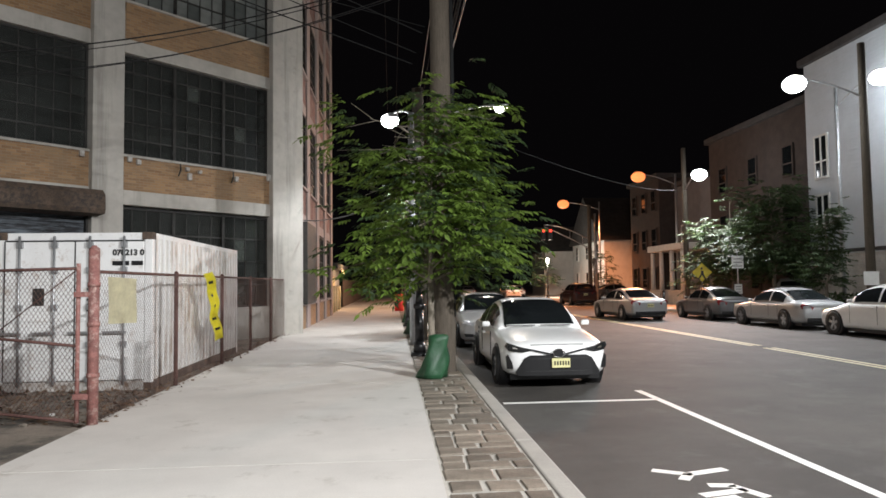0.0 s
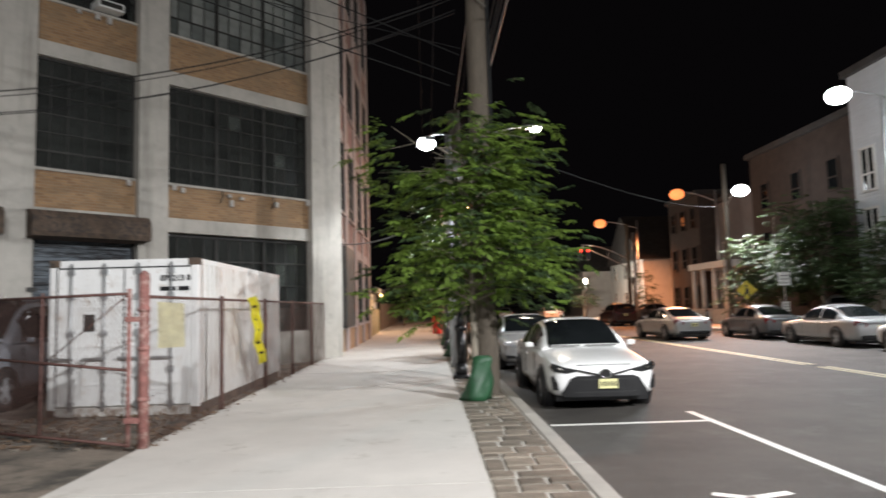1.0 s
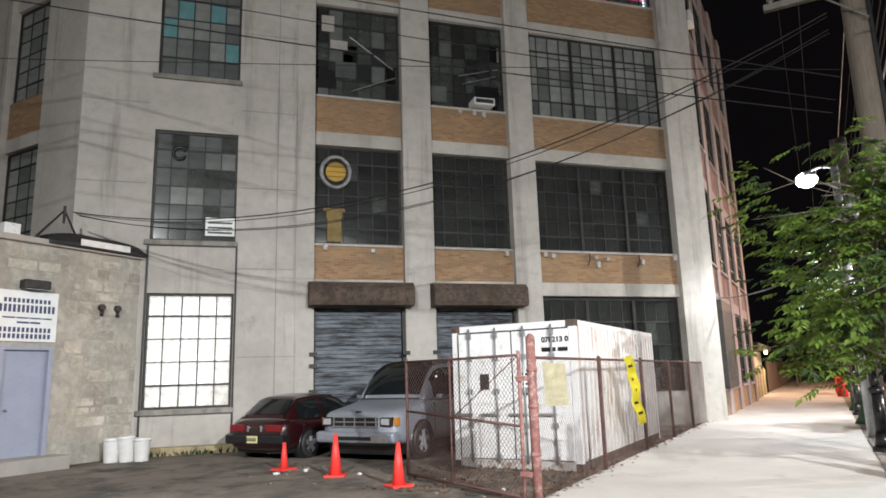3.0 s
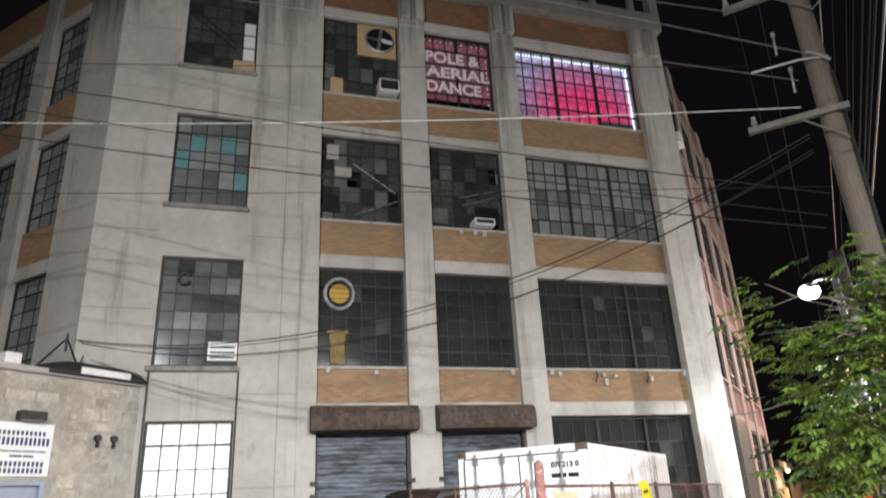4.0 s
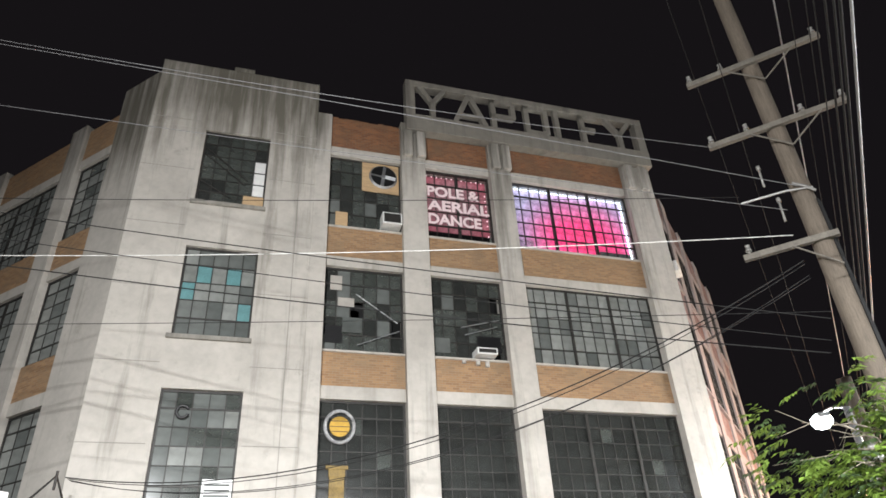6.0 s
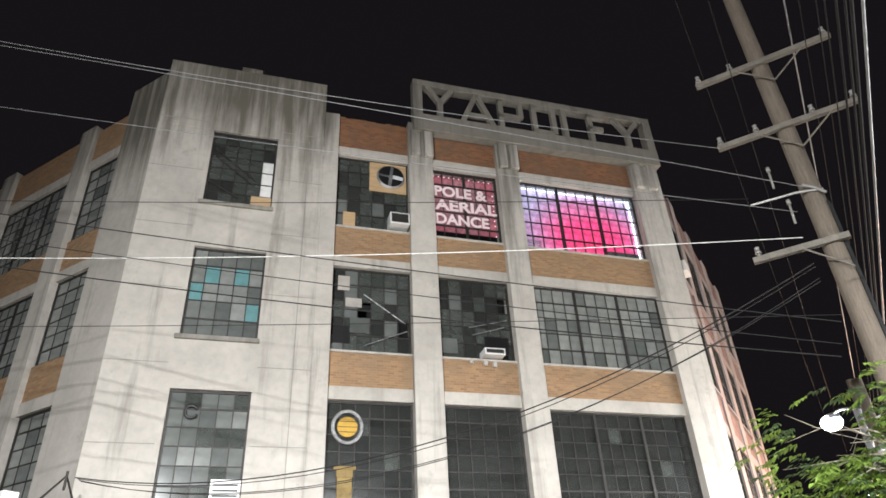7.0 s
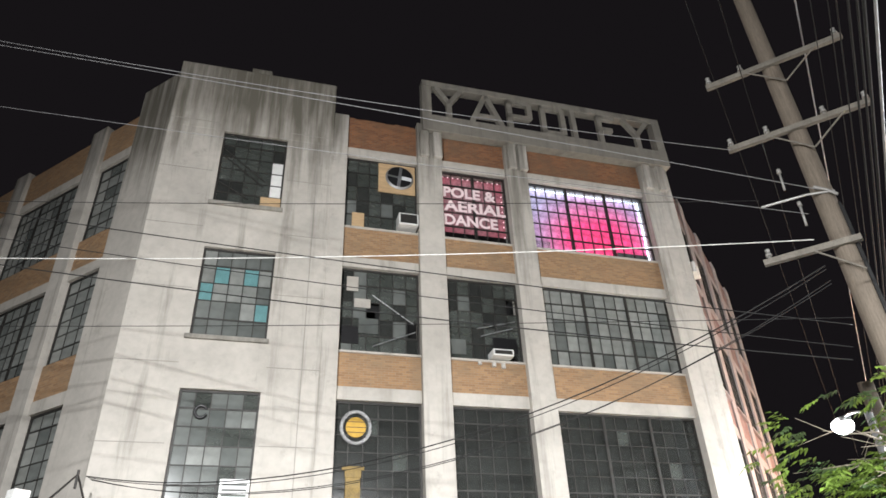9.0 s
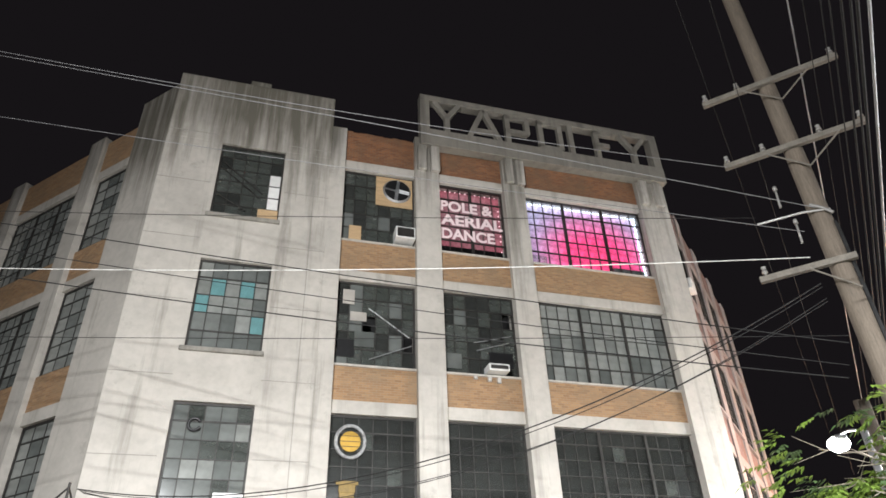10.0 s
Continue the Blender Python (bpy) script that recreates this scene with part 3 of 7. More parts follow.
def bar(bm, x, z, x2, z2, w=0.20):
    d = Vector((x2 - x, z2 - z)).normalized()
    n = Vector((-d.y, d.x)) * w / 2
    prism(bm, [(x + n.x, z + n.y), (x2 + n.x, z2 + n.y), (x2 - n.x, z2 - n.y), (x - n.x, z - n.y)], SY0 + 0.01, SY0 + 0.19)


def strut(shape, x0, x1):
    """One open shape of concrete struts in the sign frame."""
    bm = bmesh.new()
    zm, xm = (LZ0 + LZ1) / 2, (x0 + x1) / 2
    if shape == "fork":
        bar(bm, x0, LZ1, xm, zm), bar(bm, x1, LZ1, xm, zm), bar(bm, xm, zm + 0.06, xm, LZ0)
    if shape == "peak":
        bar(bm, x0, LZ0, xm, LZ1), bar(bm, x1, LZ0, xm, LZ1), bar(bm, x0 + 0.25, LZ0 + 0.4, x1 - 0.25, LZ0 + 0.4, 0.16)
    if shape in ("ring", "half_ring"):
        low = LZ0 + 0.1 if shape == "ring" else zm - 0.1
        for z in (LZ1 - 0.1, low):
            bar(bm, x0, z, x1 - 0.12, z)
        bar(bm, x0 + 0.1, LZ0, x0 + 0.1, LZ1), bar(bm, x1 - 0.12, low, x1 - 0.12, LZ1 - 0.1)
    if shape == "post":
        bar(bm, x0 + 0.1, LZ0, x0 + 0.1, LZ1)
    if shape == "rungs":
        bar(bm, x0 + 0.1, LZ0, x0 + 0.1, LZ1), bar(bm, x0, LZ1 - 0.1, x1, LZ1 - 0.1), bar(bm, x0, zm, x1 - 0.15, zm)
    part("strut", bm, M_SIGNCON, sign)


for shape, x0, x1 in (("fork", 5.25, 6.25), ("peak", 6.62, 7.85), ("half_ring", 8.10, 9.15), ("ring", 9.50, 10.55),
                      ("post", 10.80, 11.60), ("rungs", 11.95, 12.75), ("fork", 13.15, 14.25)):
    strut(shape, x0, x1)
# double pilaster heads that carry the sign
for x in (4.60, 5.08, 7.92, 8.36, 13.6, 14.2):
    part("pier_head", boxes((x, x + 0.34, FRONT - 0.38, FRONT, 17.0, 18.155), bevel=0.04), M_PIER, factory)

# wing that runs off behind the stone shed, square to the street
WING = pose(0, 0, 0, 0, 0, TURN).inverted() @ pose(-15.75, 9.75, 0, 0, 0, 180)


def wing_part(name, dims, material, label="", bevel=0.01):
    ob = part(name, boxes(dims, bevel=bevel), material, factory, label)
    ob.matrix_basis = WING
    return ob


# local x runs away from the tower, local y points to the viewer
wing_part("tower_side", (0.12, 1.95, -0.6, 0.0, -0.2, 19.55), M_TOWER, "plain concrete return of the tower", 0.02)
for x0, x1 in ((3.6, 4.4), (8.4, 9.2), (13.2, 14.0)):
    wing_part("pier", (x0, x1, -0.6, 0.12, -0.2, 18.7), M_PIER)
for x0, x1 in ((1.95, 3.6), (4.4, 8.4), (9.2, 13.2)):
    for z0, z1 in ((3.85, 4.25), (8.03, 8.42), (12.32, 12.68), (16.75, 17.12)):
        wing_part("beam", (x0, x1, -0.5, -0.02, z0, z1), M_CONCRETE)
    for z0, z1 in ((4.25, 5.2), (8.42, 9.5), (12.68, 13.8), (17.12, 18.5)):
        wing_part("brick_panel", (x0, x1, -0.4, -0.05, z0, z1), M_BRICK, bevel=0)
    # reflections on the wing glass are put into its mostly pale panes
    for z0, z1 in STOREYS:
        window(factory, WING @ pose(x1, -0.18, z0, 0, 0, 180), x1 - x0, z1 - z0, 3 if x1 - x0 < 3 else 9, 6, mixed(0.2, pale=0.8), 1 if x1 - x0 < 3 else 3)
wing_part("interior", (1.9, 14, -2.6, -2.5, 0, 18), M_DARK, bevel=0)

# side wall along the sidewalk
SIDE = pose(0, 0, 0, 0, 0, TURN).inverted() @ pose(-3.12, 23.0, 0, 0, 0, 90)
SIDE_LEN = 14.0


def side_part(name, dims, material, label="", bevel=0.01):
    ob = part(name, boxes(dims, bevel=bevel), material, factory, label)
    ob.matrix_basis = SIDE
    return ob


# local x runs along the street, local y points into the building
for i in range(5):
    x = i * 3.3
    side_part("pier", (x - (0.35 if i else 0.25), x + 0.55, 0.0 if i == 0 else -0.05, 0.6, -0.1, 18.6), M_CONCRETE if i == 0 else M_PINKPIER)
for i in range(4):
    x0, x1 = i * 3.3 + 0.55, i * 3.3 + 2.95
    for z0, z1 in ((3.85, 4.25), (8.03, 8.42), (12.32, 12.68), (16.75, 17.12)):
        side_part("beam", (x0, x1, 0.0, 0.5, z0, z1), M_PINKPIER)
    for z0, z1 in ((-0.1, 0.9), (4.25, 5.2), (8.42, 9.5), (12.68, 13.8), (17.12, 18.4)):
        side_part("brick_panel", (x0, x1, 0.02, 0.5, z0, z1), M_BRICK_RED if z0 > 4 else M_BRICK, bevel=0)
    for z0, z1 in ((0.95, 3.8), *STOREYS):
        window(factory, SIDE @ pose(x0, 0.075, z0), x1 - x0, z1 - z0, 5, 5, mixed(0.1, dim=0.3))
        side_part("sill", (x0, x1, -0.09, 0.06, z0 - 0.09, z0 - 0.003), M_PINKPIER, bevel=0.01)
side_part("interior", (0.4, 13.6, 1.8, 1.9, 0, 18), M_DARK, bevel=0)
side_part("end_wall", (13.6, 13.9, 0, 14, 0, 18.4), M_BRICK_RED, bevel=0)
part("roof", boxes((-3.2, 14.3, FRONT + 0.9, FRONT + 12, 17.4, 17.7)), M_DARK, factory)

# ---------------------------------------------------------------- freight container behind the fence
def freight_container(m, L=6.06, W=2.44, H=2.56):
    """Origin at the lower corner of the door end next to the sidewalk; x to the left along the doors, y away."""
    root = thing("freight_container", "white dented steel freight container with grimy doors, standing in the lot", "container", m)
    bm = boxes((-W + 0.01, -0.01, 0.03, L - 0.01, 0.05, H - 0.03))
    part("core", bm, M_BOX, root)
    bm = bmesh.new()
    for x0 in (-W, -0.12):
        for y0 in (0.0, L - 0.12):
            box(bm, x0, x0 + 0.12, y0, y0 + 0.12, 0.0, H, bevel=0.012)
    for y0 in (0.0, L - 0.12):
        box(bm, -W + 0.12, -0.12, y0 + 0.01, y0 + 0.11, H - 0.13, H - 0.005)
    for x0 in (-W, -0.10):
        box(bm, x0 + 0.005, x0 + 0.095, 0.12, L - 0.12, H - 0.09, H - 0.005)
    part("frame", bm, M_BOX, root)
    bm = bmesh.new()
    for x0 in (-W, -0.10):
        box(bm, x0 - 0.005, x0 + 0.105, 0.12, L - 0.12, 0.0, 0.15)
    part("bottom_rail", bm, M_RUSTSTEEL, root, "rusty bottom rail")
    part("door_sill", boxes((-W + 0.12, -0.12, -0.015, 0.10, 0.0, 0.15), bevel=0.01), M_SILL, root)
    for side, x in (("wall", 0.0), ("wall", -W)):
        bm = bmesh.new()
        n = 22
        step = (L - 0.3) / n
        prev = None
        sign_ = 1 if x == 0 else -1
        pts = []
        for i in range(n):
            y0 = 0.15 + i * step
            pts += [(y0, -0.006), (y0 + step * 0.30, -0.006), (y0 + step * 0.42, -0.042), (y0 + step * 0.78, -0.042), (y0 + step * 0.9, -0.006)]
        rows_ = [[bm.verts.new((x + sign_ * (d + 0.012), yy, z)) for yy, d in pts] for z in (0.15, H - 0.09)]
        for i in range(len(pts) - 1):
            bm.faces.new((rows_[0][i], rows_[0][i + 1], rows_[1][i + 1], rows_[1][i]))
        part("corrugated_wall", bm, M_BOX_SIDE, root, "grimy corrugated side wall")
    for k in range(2):
        x1 = -0.13 - k * (W - 0.26) / 2
        x0 = x1 - (W - 0.26) / 2 + 0.015
        door = part("door", boxes((x0, x1, -0.02, 0.03, 0.17, H - 0.14), bevel=0.01), M_BOX, root, "white steel container door")
        bm = bmesh.new()
        for f in (0.22, 0.72):
            x = x0 + (x1 - x0) * f
            tube(bm, (x, -0.055, 0.10), (x, -0.055, H - 0.06), 0.019)
            for z in (0.2, 0.75, 1.35, 1.95, H - 0.2):
                box(bm, x - 0.05, x + 0.05, -0.07, -0.02, z - 0.045, z + 0.045)
            box(bm, x - 0.32, x + 0.05, -0.085, -0.06, 0.92, 0.96)
        part("lock_rod", bm, M_ZINC, door)
        for z in (0.5, 1.12, 1.75):
            part("rib", boxes((x0 + 0.04, x1 - 0.04, -0.032, -0.018, z, z + 0.045)), M_BOX, door)
        part("gasket", boxes((x0 - 0.012, x0, -0.028, 0.0, 0.17, H - 0.14), (x0, x1, -0.026, 0.0, H - 0.15, H - 0.125)), M_BLACK, door)
    for x0 in (-W - 0.004, -0.166):
        for z0 in (0.0, H - 0.118):
            part("corner_casting", boxes((x0, x0 + 0.17, -0.012, 0.17, z0, z0 + 0.122), bevel=0.012), M_RUSTSTEEL, root, "dark rusty corner casting")
    part("stencil_bars", boxes(*[(-1.02, -1.02 + w_, -0.026, -0.021, 1.62 - 0.085 * i, 1.66 - 0.085 * i) for i, w_ in enumerate((0.13, 0.16, 0.11, 0.15, 0.12))]), M_TRIM, root)
    part("vent", boxes((-1.86, -1.68, -0.036, -0.015, 1.38, 1.66), bevel=0.006), M_STEEL, root, "small dark vent plate")
    return root


box_pose = pose(-3.79, 11.44, -0.05, 0, 0, 0)
freight_container(box_pose)

# ---------------------------------------------------------------- road markings
def marking(dims, material, label):
    return solid("road_marking", boxes(dims), material, label, "marking", kind="structure")


ROADZ = -0.15
marking((3.98, 4.09, 3.0, 10.75, ROADZ, ROADZ + 0.004), M_PAINT, "white parking lane line painted on the asphalt")
marking((1.72, 3.98, 9.86, 9.96, ROADZ, ROADZ + 0.004), M_PAINT, "white stall line painted on the asphalt")
for dx in (0.0, 0.22):
    for a, b in ((-40, 16.8), (17.4, 58)):
        marking((9.58 + dx, 9.69 + dx, a, b, ROADZ, ROADZ + 0.004), M_YELLOW, "double yellow centre line")
for a in (48.0, 51.5):
    marking((2.4, 15.4, a, a + 0.3, ROADZ, ROADZ + 0.004), M_PAINT, "white crosswalk line")


def flat_stroke(bm, x, y, x2, y2, w):
    d = Vector((x2 - x, y2 - y)).normalized()
    n = Vector((-d.y, d.x)) * w / 2
    pts = [(x + n.x, y + n.y), (x2 + n.x, y2 + n.y), (x2 - n.x, y2 - n.y), (x - n.x, y - n.y)]
    lo, hi = [[bm.verts.new((*p, z)) for p in pts] for z in (ROADZ, ROADZ + 0.004)]
    bm.faces.new(lo[::-1]), bm.faces.new(hi)
    for i in range(4):
        bm.faces.new((lo[i], lo[(i + 1) % 4], hi[(i + 1) % 4], hi[i]))


for strokes, label in ((((2.50, 6.28, 2.80, 6.10), (2.78, 6.12, 3.18, 6.24), (2.78, 6.12, 2.66, 5.95)), "worn white arrow mark on the asphalt"),
                       (((2.62, 5.52, 3.05, 5.62), (2.98, 5.75, 3.12, 5.42), (2.80, 5.78, 3.02, 5.74), (2.5, 5.35, 2.9, 5.45)), "worn white symbol mark on the asphalt")):
    bm = bmesh.new()
    for s_ in strokes:
        flat_stroke(bm, *s_, 0.10)
    solid("road_marking", bm, M_PAINT, label, "marking", kind="structure")

# far sidewalk and kerb
solid("far_pavement", boxes((KERB_FAR, 600, -60, 56, -0.4, 0.0), (KERB_FAR, 600, 66, 400, -0.4, 0.0), bevel=0.02), M_WALK, "concrete sidewalk across the street", "sidewalk", kind="structure")
solid("far_pavement", boxes((-600, WALK_L, 60.2, 400, -0.4, -0.02)), M_LOT, "dark ground beyond the factory", "ground", kind="structure")

# ---------------------------------------------------------------- stone paver strip between sidewalk and kerb
strip = thing("paver_strip", "strip of uneven brown and grey stone pavers with pale joints", "pavers", kind="structure")
part("joints", boxes((PAVE_L, KERB_L, -4, 60, -0.2, -0.016)), M_MORTAR, strip)
rp = random.Random(11)
stones = []
y = -4.0
while y < 40:
    h = rp.uniform(0.20, 0.36)
    x = PAVE_L + 0.01
    while x < KERB_L - 0.06:
        w = min(rp.uniform(0.20, 0.46), KERB_L - 0.01 - x)
        if KERB_L - 0.01 - (x + w) < 0.1:
            w = KERB_L - 0.01 - x
        stones.append((x, w, y + rp.uniform(-0.02, 0.02), h))
        x += w
    y += h


def stone_mesh(w, h, k):
    bm = bmesh.new()
    r = random.Random(k)
    j = 0.019
    base = [(-w / 2 + j, -h / 2 + j), (w / 2 - j, -h / 2 + j), (w / 2 - j, h / 2 - j), (-w / 2 + j, h / 2 - j)]
    base = [(x + r.uniform(-0.012, 0.012), y + r.uniform(-0.012, 0.012)) for x, y in base]
    lo = [bm.verts.new((x, y, -0.06)) for x, y in base]
    mid = [bm.verts.new((x, y, -0.008)) for x, y in base]
    hi = [bm.verts.new((x * 0.93, y * 0.9, r.uniform(-0.001, 0.004))) for x, y in base]
    bm.faces.new(hi)
    for a, b in ((lo, mid), (mid, hi)):
        for i in range(4):
            bm.faces.new((a[i], a[(i + 1) % 4], b[(i + 1) % 4], b[i]))
    return mesh_from("paver", bm, M_STONE)


STONES = {}
near_stones = [s_ for s_ in stones if 2.6 <= s_[2] < 22][:290]
far_stones = [s_ for s_ in stones if s_ not in near_stones]
bm = bmesh.new()
for x, w, y, h in far_stones:
    z_ = rp.uniform(-0.006, 0.003)
    box(bm, x + 0.014, x + w - 0.014, y + 0.014, y + h - 0.014, -0.06, z_)
part("paver_rest", bm, M_STONE, strip)["kind"] = "stuff"
for i, (x, w, y, h) in enumerate(near_stones):
    if abs(x + w / 2 - 0.85) < 0.3 and abs(y - 11.75) < 0.3:
        continue
    key = (round(w / 0.03), round(h / 0.03), i % 3)
    if key not in STONES:
        STONES[key] = stone_mesh(key[0] * 0.03, key[1] * 0.03, i)
    ob = new("paver", STONES[key])
    ob.parent = strip
    ob.location = (x + w / 2, y + h / 2, rp.uniform(-0.006, 0.003))
    ob.rotation_euler = (0, 0, rp.choice((0, math.pi)))

# ---------------------------------------------------------------- chain-link fence, gate and posts
FX = -3.42


def mesh_wires(bm, p, q, z0, z1, pitch=0.08, r=0.0020):
    """Diamond wire mesh between two upright lines p and q (x, y)."""
    p, q = Vector((*p, 0)), Vector((*q, 0))
    along = (q - p).normalized()
    length, high = (q - p).length, z1 - z0
    side = along.cross(Vector((0, 0, 1))) * 0.004
    n = int((length + high) / pitch) + 1
    for k in range(n):
        s = k * pitch
        a0, a1 = max(0.0, s - high), min(length, s)
        if a1 - a0 > 0.01:
            tube(bm, p + along * a0 + Vector((0, 0, z0 + s - a0)) + side, p + along * a1 + Vector((0, 0, z0 + s - a1)) + side, r, sides=3, caps=False)
            tube(bm, p + along * a0 + Vector((0, 0, z1 - s + a0)) - side, p + along * a1 + Vector((0, 0, z1 - s + a1)) - side, r, sides=3, caps=False)


fence = thing("chain_link_fence", "rusty chain-link fence with red-brown posts beside the sidewalk", "fence")
post_y = [8.42, 11.48, 14.47, 17.3, 20.1, 22.6]
for i, y in enumerate(post_y):
    top = 2.07 if i == 0 else 1.84
    bm = bmesh.new()
    r = 0.062 if i == 0 else 0.034
    tube(bm, (FX, y, -0.15), (FX, y, top), r, sides=12)
    tube(bm, (FX, y, top), (FX, y, top + r * 0.7), r * 1.02, r * 0.35, sides=12)
    if i == 0:
        for z in (0.55, 1.15, 1.62):
            tube(bm, (FX, y, z), (FX, y, z + 0.05), r * 1.15, sides=12)
    part("post", bm, M_RUST if i == 0 else M_RUST_DARK, fence, "thick red-painted gate post" if i == 0 else "")
for (a, b) in zip(post_y, post_y[1:]):
    bm = bmesh.new()
    tube(bm, (FX, a, 1.80), (FX, b, 1.80), 0.021)
    part("top_rail", bm, M_RUST_DARK, fence)
    bm = bmesh.new()
    mesh_wires(bm, (FX + 0.03, a), (FX + 0.03, b), 0.02, 1.80)
    part("wire_mesh", bm, M_WIRE, fence, "rusty diamond wire mesh")

gate = thing("chain_link_gate", "rusty chain-link gate leaf swung open into the lot", "gate")
G0, G1 = (-3.60, 8.42), (-6.20, 9.75)
gd = (Vector(G1) - Vector(G0))


def gate_at(s, z):
    p = Vector(G0) + gd * s
    return (p.x, p.y, z)


for s in (0.0, 0.56, 1.0):
    bm = bmesh.new()
    tube(bm, gate_at(s, 0.02), gate_at(s, 1.90), 0.026 if s != 0.56 else 0.018, sides=10)
    part("upright", bm, M_RUST if s == 0 else M_RUST_DARK, gate)
for z in (0.04, 0.92, 1.84):
    bm = bmesh.new()
    tube(bm, gate_at(0, z), gate_at(1, z + (0.0 if z != 0.92 else 0.12)), 0.019, sides=8)
    part("rail", bm, M_RUST_DARK, gate)
bm = bmesh.new()
tube(bm, gate_at(0.0, 1.84), gate_at(0.56, 0.95), 0.008)
part("brace_wire", bm, M_RUST_DARK, gate)
bm = bmesh.new()
mesh_wires(bm, G0, G1, 0.04, 1.86, r=0.0032)
part("wire_mesh", bm, M_WIRE, gate, "rusty diamond wire mesh")
bm = bmesh.new()
for z in (0.3, 1.5):
    box(bm, G0[0] - 0.03, FX - 0.02, G0[1] - 0.05, G0[1] + 0.05, z, z + 0.06)
part("hinge", bm, M_RUST, gate)

bm = bmesh.new()
n = 8
rows_ = [[bm.verts.new((FX + 0.045 + 0.11 * u / n + 0.006 * math.sin(0.9 * u + 0.6 * v), 8.72 + 0.62 * u / n, 1.16 + 0.58 * v / n - 0.02 * u / n)) for u in range(n + 1)] for v in range(n + 1)]
for v in range(n):
    for u in range(n):
        bm.faces.new((rows_[v][u], rows_[v][u + 1], rows_[v + 1][u + 1], rows_[v + 1][u]))
bmesh.ops.solidify(bm, geom=bm.faces[:], thickness=0.003)
solid("fence_notice", bm, M_PAPER, "weathered cream paper notice tied to the chain-link fence", "notice")

banner_m = [M_TAPE, M_TRIM]
bm = bmesh.new()
n = 26
prev = None
for k in range(n + 1):
    f = k / n
    yc = 12.95 + 0.95 * f + 0.10 * math.sin(f * 6)
    zc = 1.86 - 1.30 * f
    w = 0.125 + 0.045 * math.sin(f * 9 + 1)
    x = FX + 0.06 + 0.02 * math.sin(f * 17)
    row = [bm.verts.new((x + 0.05 + 0.05 * s + 0.015 * math.sin(5 * s + 8 * f), yc + s * w, zc + 0.03 * s)) for s in (-1, -0.4, 0.3, 1)]
    if prev:
        for i in range(3):
            face = bm.faces.new((prev[i], prev[i + 1], row[i + 1], row[i]))
            face.material_index = 1 if i == 1 and (k * 7) % 9 < 2 else 0
    prev = row
bmesh.ops.solidify(bm, geom=bm.faces[:], thickness=0.004)
solid("caution_banner", bm, banner_m, "torn yellow caution banner hanging on the fence", "banner")

# ---------------------------------------------------------------- vehicles
def loft(bm, stations, smooth=True, close=True):
    rings = [[bm.verts.new(p) for p in ring] for ring in stations]
    for a, b in zip(rings, rings[1:]):
        for i in range(len(a) - 1):
            f = bm.faces.new((a[i], a[i + 1], b[i + 1], b[i]))
            f.smooth = smooth
        if close:
            f = bm.faces.new((a[-1], a[0], b[0], b[-1]))
            f.smooth = smooth
    if close:
        bm.faces.new(rings[0][::-1])
        bm.faces.new(rings[-1])


def wheel(parent, x, y, r, w, side):
    bm = bmesh.new()
    prof = [(-w / 2, r * 0.62), (-w / 2, r * 0.92), (-w / 2 + 0.02, r), (w / 2 - 0.02, r), (w / 2, r * 0.92), (w / 2, r * 0.62)]
    n = 24
    rings = [[bm.verts.new((px, pr * math.cos(2 * math.pi * i / n), pr * math.sin(2 * math.pi * i / n))) for px, pr in prof] for i in range(n)]
    for i in range(n):
        a, b = rings[i], rings[(i + 1) % n]
        for k in range(len(prof) - 1):
            f = bm.faces.new((a[k], a[k + 1], b[k + 1], b[k]))
            f.smooth = True
    tyre = part("wheel", bm, M_BLACK, parent)
    tyre.matrix_basis = pose(x, y, r)
    bm = bmesh.new()
    o = side * (w / 2 - 0.02)
    tube(bm, (o - side * 0.03, 0, 0), (o - side * 0.005, 0, 0), r * 0.16, sides=12)
    for k in range(5):
        a = 2 * math.pi * k / 5 + 0.3
        c, s = math.cos(a), math.sin(a)
        pts = []
        for rad, hw in ((r * 0.1, 0.035), (r * 0.6, 0.05)):
            pts += [(o, rad * c - hw * s, rad * s + hw * c), (o, rad * c + hw * s, rad * s - hw * c)]
        q = [bm.verts.new(p) for p in pts]
        q2 = [bm.verts.new((p[0] - side * 0.03, p[1], p[2])) for p in pts]
        bm.faces.new((q[0], q[1], q[3], q[2]))
        for i, j in ((0, 1), (1, 3), (3, 2), (2, 0)):
            bm.faces.new((q[i], q[j], q2[j], q2[i]))
    n = 24
    for a0 in range(n):
        a, b = 2 * math.pi * a0 / n, 2 * math.pi * (a0 + 1) / n
        q = [bm.verts.new((o + side * 0.004 * (rr < r * 0.6), rr * math.cos(t), rr * math.sin(t))) for rr, t in ((r * 0.57, a), (r * 0.64, a), (r * 0.64, b), (r * 0.57, b))]
        bm.faces.new(q)
    part("rim", bm, M_LAMPGLASS, tyre, "silver spoked rim")
    bm = bmesh.new()
    tube(bm, (-w * 0.1, 0, 0), (w * 0.1 , 0, 0), r * 0.6, sides=20)
    part("brake_disc", bm, M_TRIM, tyre)


